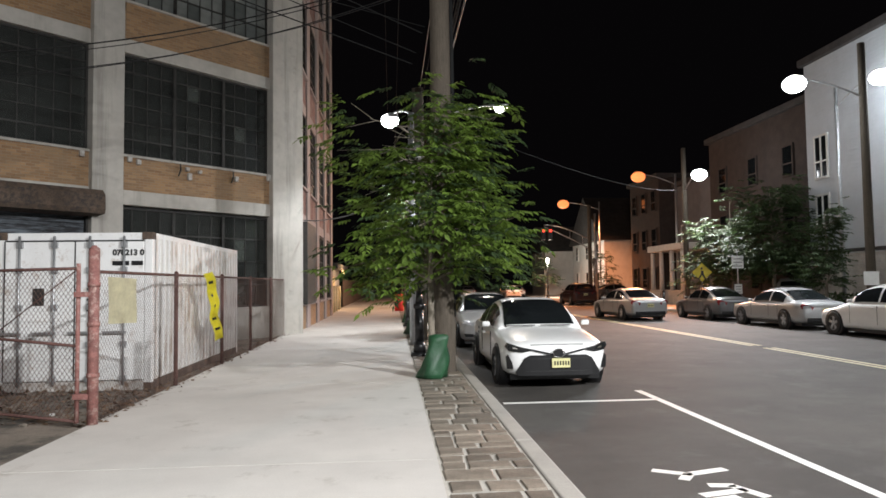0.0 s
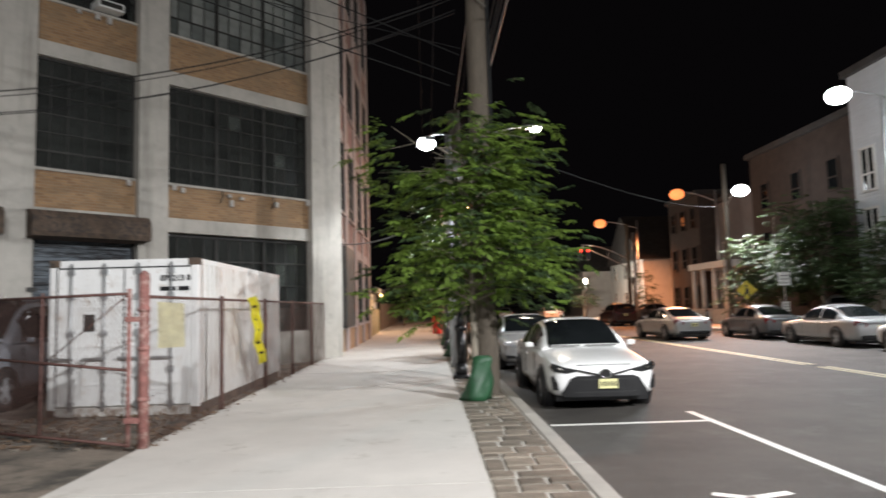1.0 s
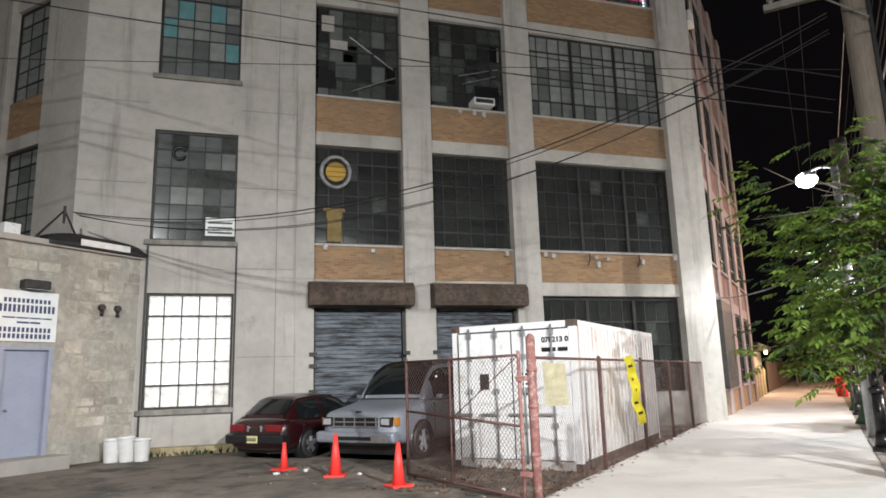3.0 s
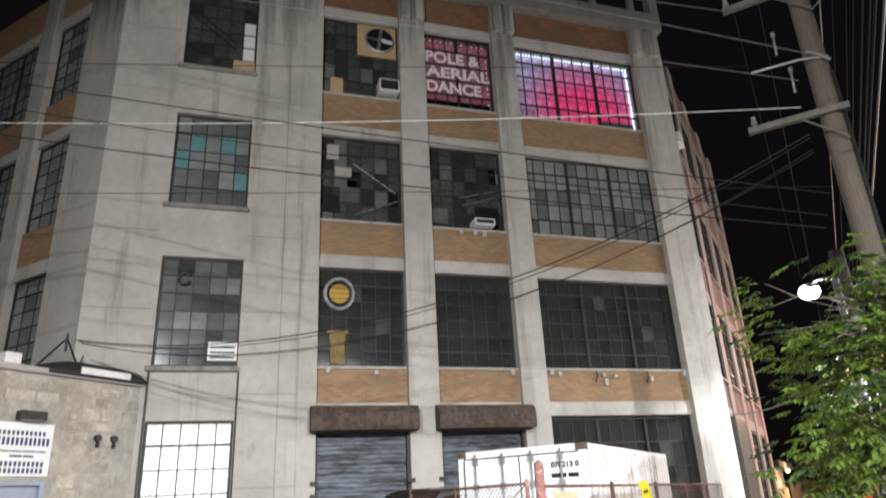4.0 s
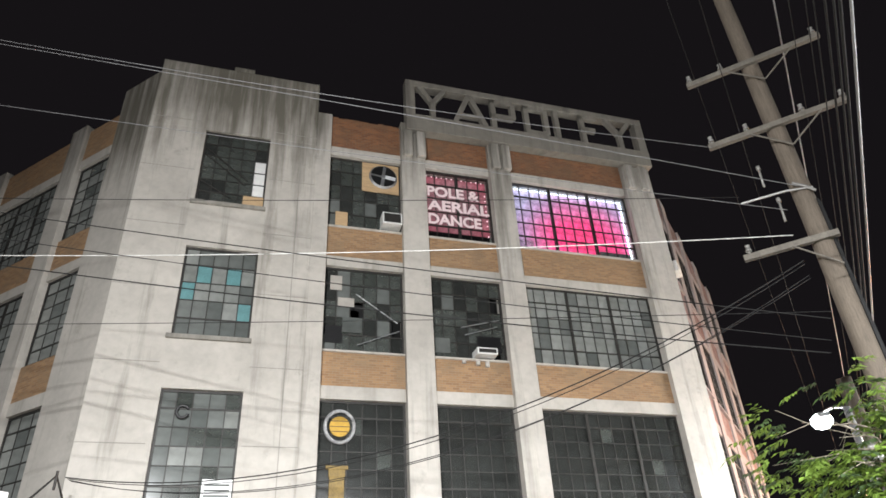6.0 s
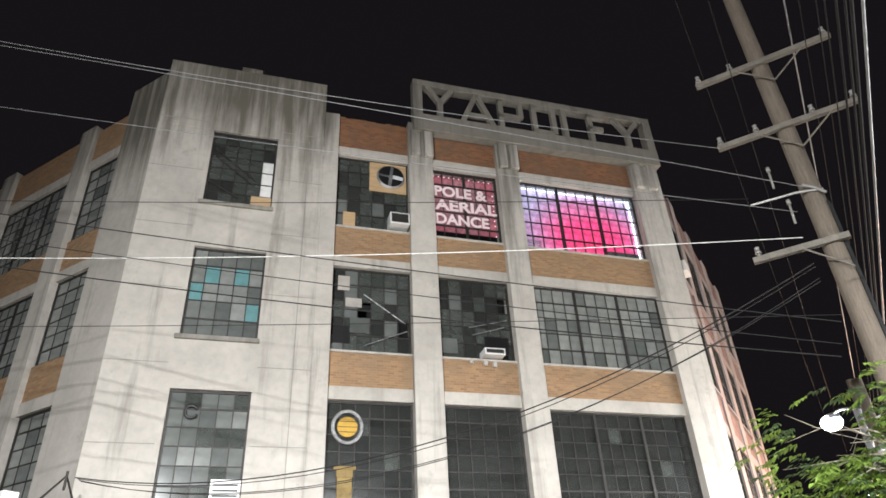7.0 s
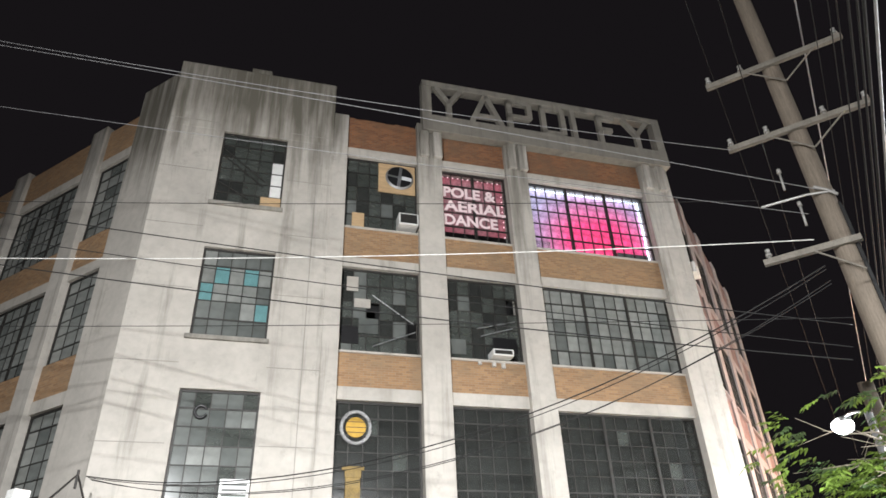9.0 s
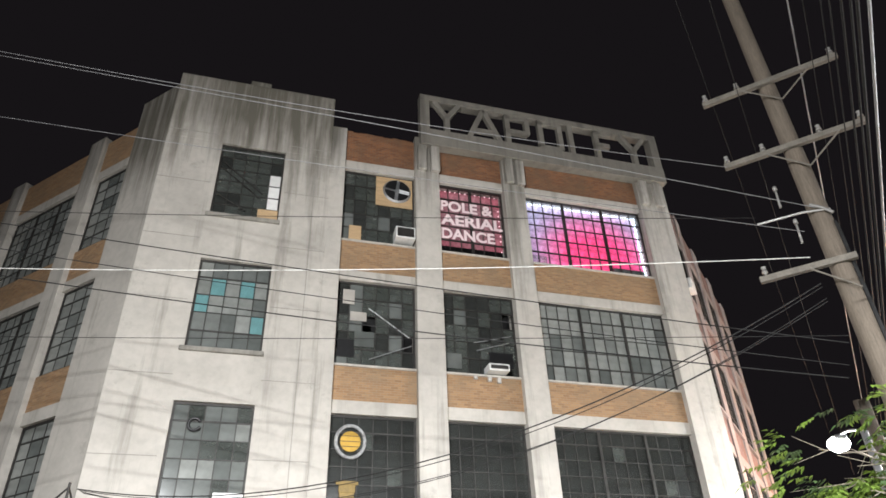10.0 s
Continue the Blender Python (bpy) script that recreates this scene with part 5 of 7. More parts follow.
def tree(x, y, high, crown_z, spread, leaves, seed, size=0.13, label="young street tree with a full green crown", trunk=0.07, ground=0.0, dark=False, name="street_tree", squash=1.0, gap=None, taper=0.55):
    r = random.Random(seed)
    root = thing(name, label, "tree", pose(x, y, ground), group="street trees")
    bm = bmesh.new()
    pts = [Vector((0, 0, -0.1)), Vector((r.uniform(-0.04, 0.04), r.uniform(-0.04, 0.04), crown_z * 0.72)), Vector((r.uniform(-0.1, 0.1), r.uniform(-0.1, 0.1), crown_z)),
           Vector((r.uniform(-0.15, 0.15), r.uniform(-0.15, 0.15), high * 0.86))]
    for i in range(3):
        tube(bm, pts[i], pts[i + 1], trunk * (1 - 0.28 * i), trunk * (1 - 0.28 * (i + 1)), 10)
    tips = []
    near = y < 15 and x < 5
    rest = bmesh.new()
    for i in range(40 if near else 24):
        limbs = bmesh.new() if near else rest
        f = r.random() ** 0.8
        base = pts[1].lerp(pts[2], f * 2) if f < 0.5 else pts[2].lerp(pts[3], f * 2 - 1)
        a = i * 2.4 + r.uniform(-0.4, 0.4)
        reach = spread * (1.05 - taper * f) * r.uniform(0.55, 1.0)
        tip = base + Vector((math.cos(a) * reach, math.sin(a) * reach * squash, reach * r.uniform(-0.05, 0.65)))
        mid = base.lerp(tip, 0.5) + Vector((0, 0, reach * 0.12))
        tube(limbs, base, mid, trunk * 0.32, trunk * 0.18, 6, False)
        tube(limbs, mid, tip, trunk * 0.18, trunk * 0.06, 5, False)
        tips += [base.lerp(mid, r.uniform(0.5, 1)), mid, mid.lerp(tip, 0.35), mid.lerp(tip, 0.7), tip]
        for _ in range(3):
            q = mid.lerp(tip, r.random())
            e = q + Vector((r.uniform(-1, 1), r.uniform(-1, 1), r.uniform(-0.5, 0.4))) * spread * 0.3
            tube(limbs, q, e, trunk * 0.09, trunk * 0.04, 4, False)
            tips += [e, q.lerp(e, 0.6)]
        if near:
            part("limb", limbs, M_BARK, root)
    part("trunk", bm, M_BARK, root)
    if near:
        rest.free()
    else:
        part("branching", rest, M_BARK, root)["kind"] = "stuff"
    bm = bmesh.new()
    n_twig = max(1, leaves // 9)
    for _ in range(n_twig):
        t = r.choice(tips)
        c = t + Vector((r.gauss(0, 1), r.gauss(0, 1), r.gauss(0, 0.9))) * spread * 0.15
        if gap and math.hypot(c.x - gap[0], c.z - gap[1] - 0.24 * c.y) < gap[2]:
            continue
        out = Vector((c.x, c.y, 0))
        out = (out.normalized() if out.length > 0.01 else Vector((1, 0, 0))) + Vector((r.uniform(-0.9, 0.9), r.uniform(-0.9, 0.9), r.uniform(-0.5, 0.15)))
        out.normalize()
        side = out.cross(Vector((0, 0, 1))).normalized()
        index = 1 if r.random() < 0.3 else 0
        for j in range(9):
            p = c + out * size * 0.42 * (j // 2)
            d = out * 0.55 + side * (1 if j % 2 else -1) * 0.8 + Vector((0, 0, r.uniform(-0.65, -0.1)))
            if j == 8:
                d = out + Vector((0, 0, -0.4))
            nrm = (Vector((0, 0, 1)) + Vector((r.uniform(-0.5, 0.5), r.uniform(-0.5, 0.5), 0))).normalized()
            leaf(bm, p, d, nrm, size * r.uniform(0.7, 1.15), index=index)
    crown = part("crown", bm, [M_LEAF_DARK, M_LEAF_DARK] if dark else [M_LEAF, M_LEAF_DARK], root)
    crown["kind"] = "stuff"
    return root


tree(0.80, 11.75, 4.98, 2.25, 1.8, 15500, 3, 0.155, "young street tree with a full green crown before the pole", gap=(-0.74, 4.46, 0.52), taper=0.38)
tree(0.80, 22.0, 5.0, 2.2, 1.7, 3600, 8, 0.15)
tree(0.82, 28.5, 5.0, 2.2, 1.7, 2700, 9, 0.16)
tree(0.82, 36.0, 5.0, 2.1, 1.7, 2200, 12, 0.18)
tree(0.82, 46.0, 5.0, 2.1, 1.7, 1800, 13, 0.2)
tree(18.5, 31.2, 7.0, 2.4, 2.6, 9500, 21, 0.24, "broad dark street tree across the street", 0.12, dark=True, name="dark_tree")
tree(18.5, 35.2, 6.8, 2.2, 2.6, 9000, 22, 0.24, "broad dark street tree across the street", 0.12, dark=True, name="dark_tree")
tree(17.3, 25.6, 5.0, 1.8, 1.0, 4200, 23, 0.17, "slim dark tree across the street", 0.08, dark=True, name="dark_tree")
tree(17.2, 74.0, 5.0, 1.6, 1.9, 1500, 24, 0.25, "dark tree past the crossing", 0.12, dark=True, name="dark_tree")
tree(19.5, 60.0, 4.4, 1.6, 1.6, 1200, 25, 0.22, "dark tree at the corner", 0.1, dark=True, name="dark_tree")
tree(-2.2, 62.0, 4.2, 1.4, 2.0, 1500, 26, 0.25, "dark tree hanging over the far sidewalk", 0.1, name="dark_tree")
tree(-2.4, 76.0, 4.2, 1.4, 2.0, 1200, 27, 0.28, "dark tree hanging over the far sidewalk", 0.1, name="dark_tree")


def watering_bag(x, y, w=0.26, h=0.72, lean=0.08):
    bm = bmesh.new()
    rings = []
    for k in range(9):
        f = k / 8
        rad = w * (1.0 - 0.42 * f + 0.05 * math.sin(7 * f))
        ring = []
        for i in range(18):
            a = 2 * math.pi * i / 18
            q = rad * (1 + 0.14 * math.sin(3 * a + 4 * f) + 0.09 * math.sin(5 * a - 9 * f) + 0.05 * math.sin(9 * a + 3 * f))
            ring.append((lean * f + q * math.cos(a), q * 0.8 * math.sin(a), h * f + 0.02 * math.sin(5 * a) * f))
        rings.append(ring)
    loft(bm, rings)
    return solid("watering_bag", bm, M_BAG, "dark green watering bag zipped round a tree trunk", "bag", pose(x, y, 0.0), group="watering bags")


watering_bag(0.78, 11.70, 0.25, 0.72, 0.14)
watering_bag(0.80, 22.0, 0.3, 0.75)
watering_bag(0.82, 28.5, 0.3, 0.75)

# hedge before the pale house
bm = bmesh.new()
r = random.Random(31)
for _ in range(3800):
    p = Vector((17.9 + r.uniform(0, 0.9), r.uniform(17.5, 27.5), r.uniform(0.02, 0.95)))
    leaf(bm, p, Vector((r.uniform(-1, 1), r.uniform(-1, 1), r.uniform(-0.2, 1))), Vector((r.uniform(-1, 0.3), r.uniform(-0.6, 0.6), 1)).normalized(), 0.16, 0.6)
solid("hedge", bm, M_LEAF_DARK, "low clipped dark green hedge before the pale house", "hedge", kind="stuff")

# weeds and litter along the foot of the factory
bm = bmesh.new()
for _ in range(700):
    s = r.uniform(-2.6, 2.2)
    a = radians(TURN)
    yy = FRONT - 0.35 - abs(r.gauss(0, 0.16))
    p = Vector((s * math.cos(a) - yy * math.sin(a), s * math.sin(a) + yy * math.cos(a), -0.06))
    leaf(bm, p, Vector((r.uniform(-0.6, 0.6), r.uniform(-0.6, 0.6), 1)), Vector((r.uniform(-1, 1), r.uniform(-1, 1), 0.3)).normalized(), r.uniform(0.08, 0.2), 0.25)
solid("weeds", bm, M_LEAF_DARK, "sparse weeds along the foot of the wall", "weeds", kind="stuff")

# ---------------------------------------------------------------- utility pole and cables
UP = (1.24, 12.5)
pole = thing("utility_pole", "tall weathered wooden utility pole with three crossarms", "utility pole", pose(UP[0], UP[1], 0))
bm = bmesh.new()
chain(bm, [(-0.17 - 0.003 * i, 0, -0.2 + 2.0 * i) for i in range(10)], [0.215 - 0.0065 * i for i in range(10)], 18)
part("shaft", bm, M_POLE, pole)


def crossarm(z, x0, x1, pins):
    arm = part("crossarm", boxes((x0, x1, -0.26, -0.15, z - 0.06, z + 0.06), bevel=0.01), M_ARM, pole)
    for x in pins:
        bm = bmesh.new()
        tube(bm, (x, -0.205, z + 0.06), (x, -0.205, z + 0.14), 0.02)
        tube(bm, (x, -0.205, z + 0.12), (x, -0.205, z + 0.19), 0.06, 0.045, 10)
        tube(bm, (x, -0.205, z + 0.19), (x, -0.205, z + 0.25), 0.035, 0.05, 10)
        part("insulator", bm, M_PORCELAIN, arm)
    bm = bmesh.new()
    for s in (-1, 1):
        if x0 < s * 0.6 < x1:
            chain(bm, [(s * 0.68, -0.27, z - 0.05), (-0.02, -0.25, z - 0.62)], 0.018)
    if bm.verts:
        part("brace", bm, M_ARM, arm)
    else:
        bm.free()


crossarm(12.22, -1.50, 1.20, (-1.42, -0.75, 1.1))
crossarm(10.44, -1.48, 1.16, (-1.40, -0.70, 0.35, 1.08))
crossarm(7.75, -1.52, 0.1, (-1.4,))
for x, z, l in ((-0.75, 9.55, 0.42), (-0.62, 8.72, 0.45)):
    bm = bmesh.new()
    tube(bm, (x, -0.2, z), (x - 0.02, -0.2, z - l), 0.022)
    tube(bm, (x, -0.2, z - 0.02), (x, -0.2, z + 0.07), 0.04)
    part("fuse_cutout", bm, M_PORCELAIN, pole)
bm = bmesh.new()
chain(bm, [(-1.25, -0.2, 8.92), (-0.45, -0.22, 8.88), (0.0, -0.2, 8.8)], 0.025)
chain(bm, [(-0.3, -0.22, 9.0), (-0.12, -0.22, 8.86), (0.02, -0.22, 8.7)], 0.03)
part("bracket", bm, M_PORCELAIN, pole)
bm = bmesh.new()
for k in range(5):
    chain(bm, [(0.02 + 0.012 * k, -0.1 + 0.04 * k, 1.0 + 0.5 * k), (-0.01 + 0.012 * k, -0.12 + 0.04 * k, 8.6)], 0.014 + 0.004 * (k % 3))
part("riser_cable", bm, M_CABLE, pole)


def cable(a, b, sag, r, material, label, name="cable", n=22):
    bm = bmesh.new()
    pts = []
    for i in range(n + 1):
        f = i / n
        p = Vector(a).lerp(Vector(b), f)
        p.z -= sag * 4 * f * (1 - f)
        pts.append(p)
    chain(bm, pts, r, 5)
    return solid(name, bm, material, label, "cable", group="overhead cables")


# spans over the lot, from the pole towards the far side of the lot: on the pole, far end, sag, radius
PX, PY = UP[0], UP[1] - 0.2
SPANS = [((-0.13, 10.40), (-14.97, 1.25, 13.38), 0.25, 0.0075, M_CABLE_GREY), ((1.03, 8.91), (-15.26, 1.35, 13.43), -0.06, 0.0075, M_CABLE_GREY),
         ((0.70, 8.49), (-15.18, 1.83, 11.95), 0.07, 0.006, M_CABLE_GREY), ((-0.01, 9.08), (-15.0, 2.89, 9.63), 0.10, 0.0065, M_CABLE),
         ((0.63, 7.95), (-15.16, 2.94, 8.45), 0.21, 0.009, M_CABLE_PALE), ((0.71, 6.23), (-15.18, 2.64, 9.88), 0.12, 0.010, M_CABLE),
         ((0.59, 5.86), (-15.15, 2.82, 9.37), 0.13, 0.008, M_CABLE), ((0.52, 5.65), (-15.13, 3.0, 8.84), 0.17, 0.011, M_CABLE),
         ((0.76, 6.35), (-15.19, 3.44, 7.24), 0.07, 0.006, M_CABLE)]
for (x, z), far, sag, r_, material in SPANS:
    cable((x, PY, z), far, sag, r_, material, "thin overhead cable crossing above the lot")
for k, (drop, slack) in enumerate(((0.0, 1.33), (0.07, 1.36), (0.30, 1.52), (0.36, 1.44))):
    cable((0.64, PY, 7.40 - drop), (-14.55, 8.93 + 0.05 * k, 5.50 - 0.02 * k), slack, 0.008 if k else 0.012, M_CABLE, "slack black service cable drooping to the stone shed")
# lines along the street
for dxz, z, r_, material in ((0.163, 12.4, 0.024, M_CABLE_GREY), (0.186, 10.6, 0.012, M_CABLE), (0.213, 10.6, 0.014, M_CABLE), (0.226, 9.4, 0.016, M_CABLE), (0.244, 8.8, 0.025, M_CABLE),
                             (0.258, 8.0, 0.022, M_CABLE), (0.268, 7.4, 0.028, M_CABLE), (0.286, 7.0, 0.024, M_CABLE_GREY), (-0.006, 12.4, 0.012, M_CABLE), (0.045, 10.7, 0.012, M_CABLE)):
    cable((dxz * (z - 1.57), -30, z + 0.3), (dxz * (z - 1.57), 46, z + 0.2), 0.25, r_ * 0.72, material, "overhead cable running along the street", n=30)
cable((-3.1, 23.8, 3.9), (PX, 17.5, 4.6), 0.45, 0.02, M_CABLE_GREY, "grey service cable from the pole to the factory corner")
cable((PX, 12.6, 4.6), (16.9, 38.0, 6.9), 0.4, 0.009, M_CABLE, "overhead cable crossing the street")

# ---------------------------------------------------------------- street lamps
M_LED = glow("led_lens", (0.92, 0.96, 1.0), 60)
M_SODIUM = glow("sodium_lens", (1.0, 0.30, 0.09), 2.6)
M_BULB = glow("small_white_bulb", (1.0, 0.96, 0.85), 25)


def street_lamp(head, foot, lens, label, wood=False, extra=0.4, size=0.3):
    """A pole at foot (x, y) with a curved arm out to the head."""
    root = thing("street_lamp", label, "street lamp", pose(foot[0], foot[1], 0), group="street lamps")
    hx, hy, hz = head[0] - foot[0], head[1] - foot[1], head[2]
    bm = bmesh.new()
    top = hz + extra
    rr = 0.17 if wood else 0.09
    tube(bm, (0, 0, -0.1), (0, 0, top), rr, rr * 0.75, 14)
    part("pole", bm, M_POLE if wood else M_ZINC, root)
    bm = bmesh.new()
    chain(bm, [(hx * f, hy * f, hz - 0.55 + 0.75 * math.sin(f * math.pi / 2)) for f in [i / 8 for i in range(9)]], 0.035, 8)
    part("arm", bm, M_ZINC, root)
    d = Vector((hx, hy, 0)).normalized()
    rz = math.degrees(math.atan2(d.y, d.x))
    hd = part("lamp_head", boxes((-0.35, 0.45, -0.16, 0.16, 0.05, 0.19), bevel=0.04), M_ZINC, root)
    hd.matrix_basis = pose(hx, hy, hz + 0.02, 0, 0, rz)
    bm = bmesh.new()
    # glare is put into the shape: the flat lens swells to a large ball
    bmesh.ops.create_uvsphere(bm, u_segments=16, v_segments=8, radius=size)
    for v in bm.verts:
        v.co.z *= 0.75
    lensob = part("lens", bm, lens, hd)
    lensob.matrix_basis = pose(0.1, 0, 0.02)
    lensob.visible_shadow = False
    return root


street_lamp(LAMP_HOUSE, (17.7, 23.6), M_LED, "wooden street lamp pole with a bright white lamp", True, 1.5, 0.42)
street_lamp(LAMP_HOUSE_2, (18.6, 26.4), M_LED, "bright white lamp on a pole beside the pale house", False, 0.3, 0.4)
street_lamp(LAMP_CORNER, (17.3, 38.2), M_LED, "street lamp pole with a white lamp across the street", True, 2.0, 0.42)
street_lamp(LAMP_ORANGE, (20.0, 45.6), M_SODIUM, "street lamp with an orange sodium lamp", False, 0.2, 0.5)
street_lamp(LAMP_ORANGE_FAR, (19.8, 62.4), M_SODIUM, "far street lamp with an orange sodium lamp", False, 0.2, 0.55)
street_lamp(LAMP_NEAR, (1.1, 26.6), M_BULB, "street lamp with a warm white lamp above the trees", True, 1.0, 0.2)
street_lamp(LAMP_NEAR_FAR, (1.1, 47.6), M_SODIUM, "far street lamp with an orange lamp above the trees", True, 1.0, 0.2)
# lamp on a short bracket over the sidewalk, on a pole among the trees
street_lamp(LAMP_SIDEWALK, (0.95, 19.6), M_LED, "white lamp on a pole over the sidewalk among the trees", True, 0.3, 0.3)


def lamp_post(x, y, ground=0.0, z=4.2, lit=False, label="black ornamental lamp post beside the kerb"):
    root = thing("ornamental_lamp_post", label, "lamp post", pose(x, y, ground), group="lamp posts")
    bm = bmesh.new()
    for z0, z1, r0, r1 in ((-0.05, 0.08, 0.20, 0.19), (0.08, 0.32, 0.15, 0.12), (0.32, 1.05, 0.105, 0.095), (1.05, 1.16, 0.13, 0.13), (1.16, 1.4, 0.09, 0.06), (1.4, z, 0.052, 0.04)):
        tube(bm, (0, 0, z0), (0, 0, z1), r0, r1, 14)
    part("post", bm, M_TRIM, root)
    bm = bmesh.new()
    for z0, z1, r0, r1 in ((z, z + 0.1, 0.06, 0.12), (z + 0.1, z + 0.42, 0.12, 0.17), (z + 0.42, z + 0.6, 0.17, 0.03)):
        tube(bm, (0, 0, z0), (0, 0, z1), r0, r1, 12)
    lantern = part("lantern", bm, M_BULB if lit else M_PORCELAIN, root)
    lantern.visible_shadow = not lit
    return root


lamp_post(0.72, 15.3)
lamp_post(0.72, 26.0)
lamp_post(16.6, 54.0, label="black ornamental lamp post at the corner", z=3.0)
lamp("light_lantern", (16.5, 70.0, 4.1), 2600, (1.0, 0.95, 0.82), 0.12)
lamp_post(16.5, 70.0, lit=True, label="lit ornamental lamp post past the crossing", z=3.6)
bm = bmesh.new()
tube(bm, (0.66, 18.0, 0), (0.66, 18.0, 6.2), 0.09, 0.08, 12)
solid("steel_pole", bm, M_ZINC, "plain grey steel pole in the paver strip", "pole")

# ---------------------------------------------------------------- traffic signal at the crossing
sig = thing("traffic_signal", "traffic signal on a curved truss arm over the crossing", "traffic signal", pose(17.4, 56.0, 0))
bm = bmesh.new()
tube(bm, (0, 0, -0.1), (0, 0, 7.4), 0.14, 0.10, 12)
part("pole", bm, M_ZINC, sig)
bm = bmesh.new()
up = [(-4.4 * f, 0, 4.9 + 1.55 * math.sin(f * math.pi / 2)) for f in [i / 8 for i in range(9)]]
lo = [(-4.4 * f, 0, 3.95 + 2.35 * f ** 0.8) for f in [i / 8 for i in range(9)]]
chain(bm, up, 0.05), chain(bm, lo, 0.05)
for i in (2, 4):
    chain(bm, [up[i], lo[i]], 0.03)
part("truss_arm", bm, M_ZINC, sig)
for x in (-4.5, -3.9):
    h_ = part("signal_head", boxes((x - 0.17, x + 0.17, -0.15, 0.15, 5.2, 6.2), bevel=0.03), M_TRIM, sig)
    bm = bmesh.new()
    tube(bm, (x, -0.16, 5.95), (x, -0.2, 5.95), 0.11, sides=14)
    part("red_lens", bm, glow("red_signal", (1.0, 0.05, 0.03), 6), h_)
bm = bmesh.new()
tube(bm, (-0.3, 0, 8.0), (-0.3, 0, -0.1), 0.16, 0.18, 12)
tp = part("wood_pole", bm, M_POLE, None)
tagged(tp, "wooden utility pole beside the traffic signal", "utility pole")
tp.matrix_basis = pose(16.9, 55.0, 0)

# ---------------------------------------------------------------- signs across the street
M_SIGNYELLOW = mat("yellow_sign_sheet", (0.75, 0.62, 0.05), 0.4, 0, 0.05, 4, 30, 0)
M_SIGNWHITE = mat("white_sign_sheet", (0.75, 0.76, 0.74), 0.4, 0, 0.06, 4, 30, 0)
cs = thing("crossing_sign", "yellow diamond crossing sign on a steel post", "road sign", pose(16.5, 34.6, 0, 0, 0, -20))
bm = bmesh.new()
tube(bm, (0, 0.03, -0.1), (0, 0.03, 2.5), 0.03)
part("post", bm, M_ZINC, cs)
bm = bmesh.new()
prism(bm, [(0, 1.53), (0.5, 2.03), (0, 2.53), (-0.5, 2.03)], -0.006, 0.0)
plate_ = part("plate", bm, M_SIGNYELLOW, cs)
bm = bmesh.new()
prism(bm, [(-0.05, 2.12), (0.07, 2.12), (0.09, 1.92), (0.2, 1.68), (0.12, 1.66), (0.0, 1.88), (-0.14, 1.66), (-0.21, 1.69), (-0.06, 1.95)], -0.011, -0.007)
prism(bm, [(-0.07, 2.17), (0.03, 2.17), (0.03, 2.29), (-0.07, 2.29)], -0.011, -0.007)
part("symbol", bm, M_TRIM, plate_)
ps = thing("parking_sign", "white parking notice signs on a steel post", "road sign", pose(16.45, 30.8, 0, 0, 0, -20))
bm = bmesh.new()
tube(bm, (0, 0.03, -0.1), (0, 0.03, 2.9), 0.03)
part("post", bm, M_ZINC, ps)
for z0, z1, w in ((2.15, 2.75, 0.26), (0.95, 1.4, 0.17)):
    pl = part("plate", boxes((-w, w, -0.006, 0.0, z0, z1)), M_SIGNWHITE, ps)
    for f in (0.15, 0.45, 0.72):
        part("bar", boxes((-w * 0.7, w * 0.7, -0.011, -0.007, z0 + (z1 - z0) * f, z0 + (z1 - z0) * (f + 0.06))), M_PANE_GREY, pl)
bm = boxes((-0.24, 0.24, -0.19, -0.175, 1.35, 1.85))
nt_ = solid("pole_notice", bm, M_SIGNWHITE, "white paper notice nailed to the wooden lamp pole", "notice", pose(17.7, 23.6, 0, 0, 0, -35))
for i, yy in enumerate((39.5, 43.0, 46.5, 50.0)):
    bm = bmesh.new()
    tube(bm, (0, 0, -0.05), (0, 0, 0.95), 0.09, 0.08, 12)
    tube(bm, (0, 0, 0.95), (0, 0, 1.05), 0.10, 0.03, 12)
    solid("bollard", bm, M_TRIM, "short black bollard on the far sidewalk", "bollard", pose(16.4, yy, 0), group="bollards")

# ---------------------------------------------------------------- houses across the street
M_SIDING = mat("pale_blue_grey_siding", (0.50, 0.54, 0.58), 0.6, 0, 0.06, 1.2, 30, 0.05)
M_BROWN = mat("dark_brown_shingle", (0.048, 0.035, 0.03), 0.85, 0, 0.25, 2, 20, 0.3)
M_WHITE = mat("white_house_paint", (0.62, 0.62, 0.6), 0.6, 0, 0.1, 1.5, 30, 0.05)
M_GREYHOUSE = mat("dark_grey_house_paint", (0.15, 0.15, 0.16), 0.7, 0, 0.15, 1.5, 30, 0.05)
M_ROOF = mat("dark_roof_shingle", (0.05, 0.048, 0.048), 0.9, 0, 0.3, 2, 30, 0.3)
M_LEDGE = mat("pale_ledge_stone", (0.48, 0.46, 0.43), 0.8, 0, 0.2, 3, 20, 0.5)


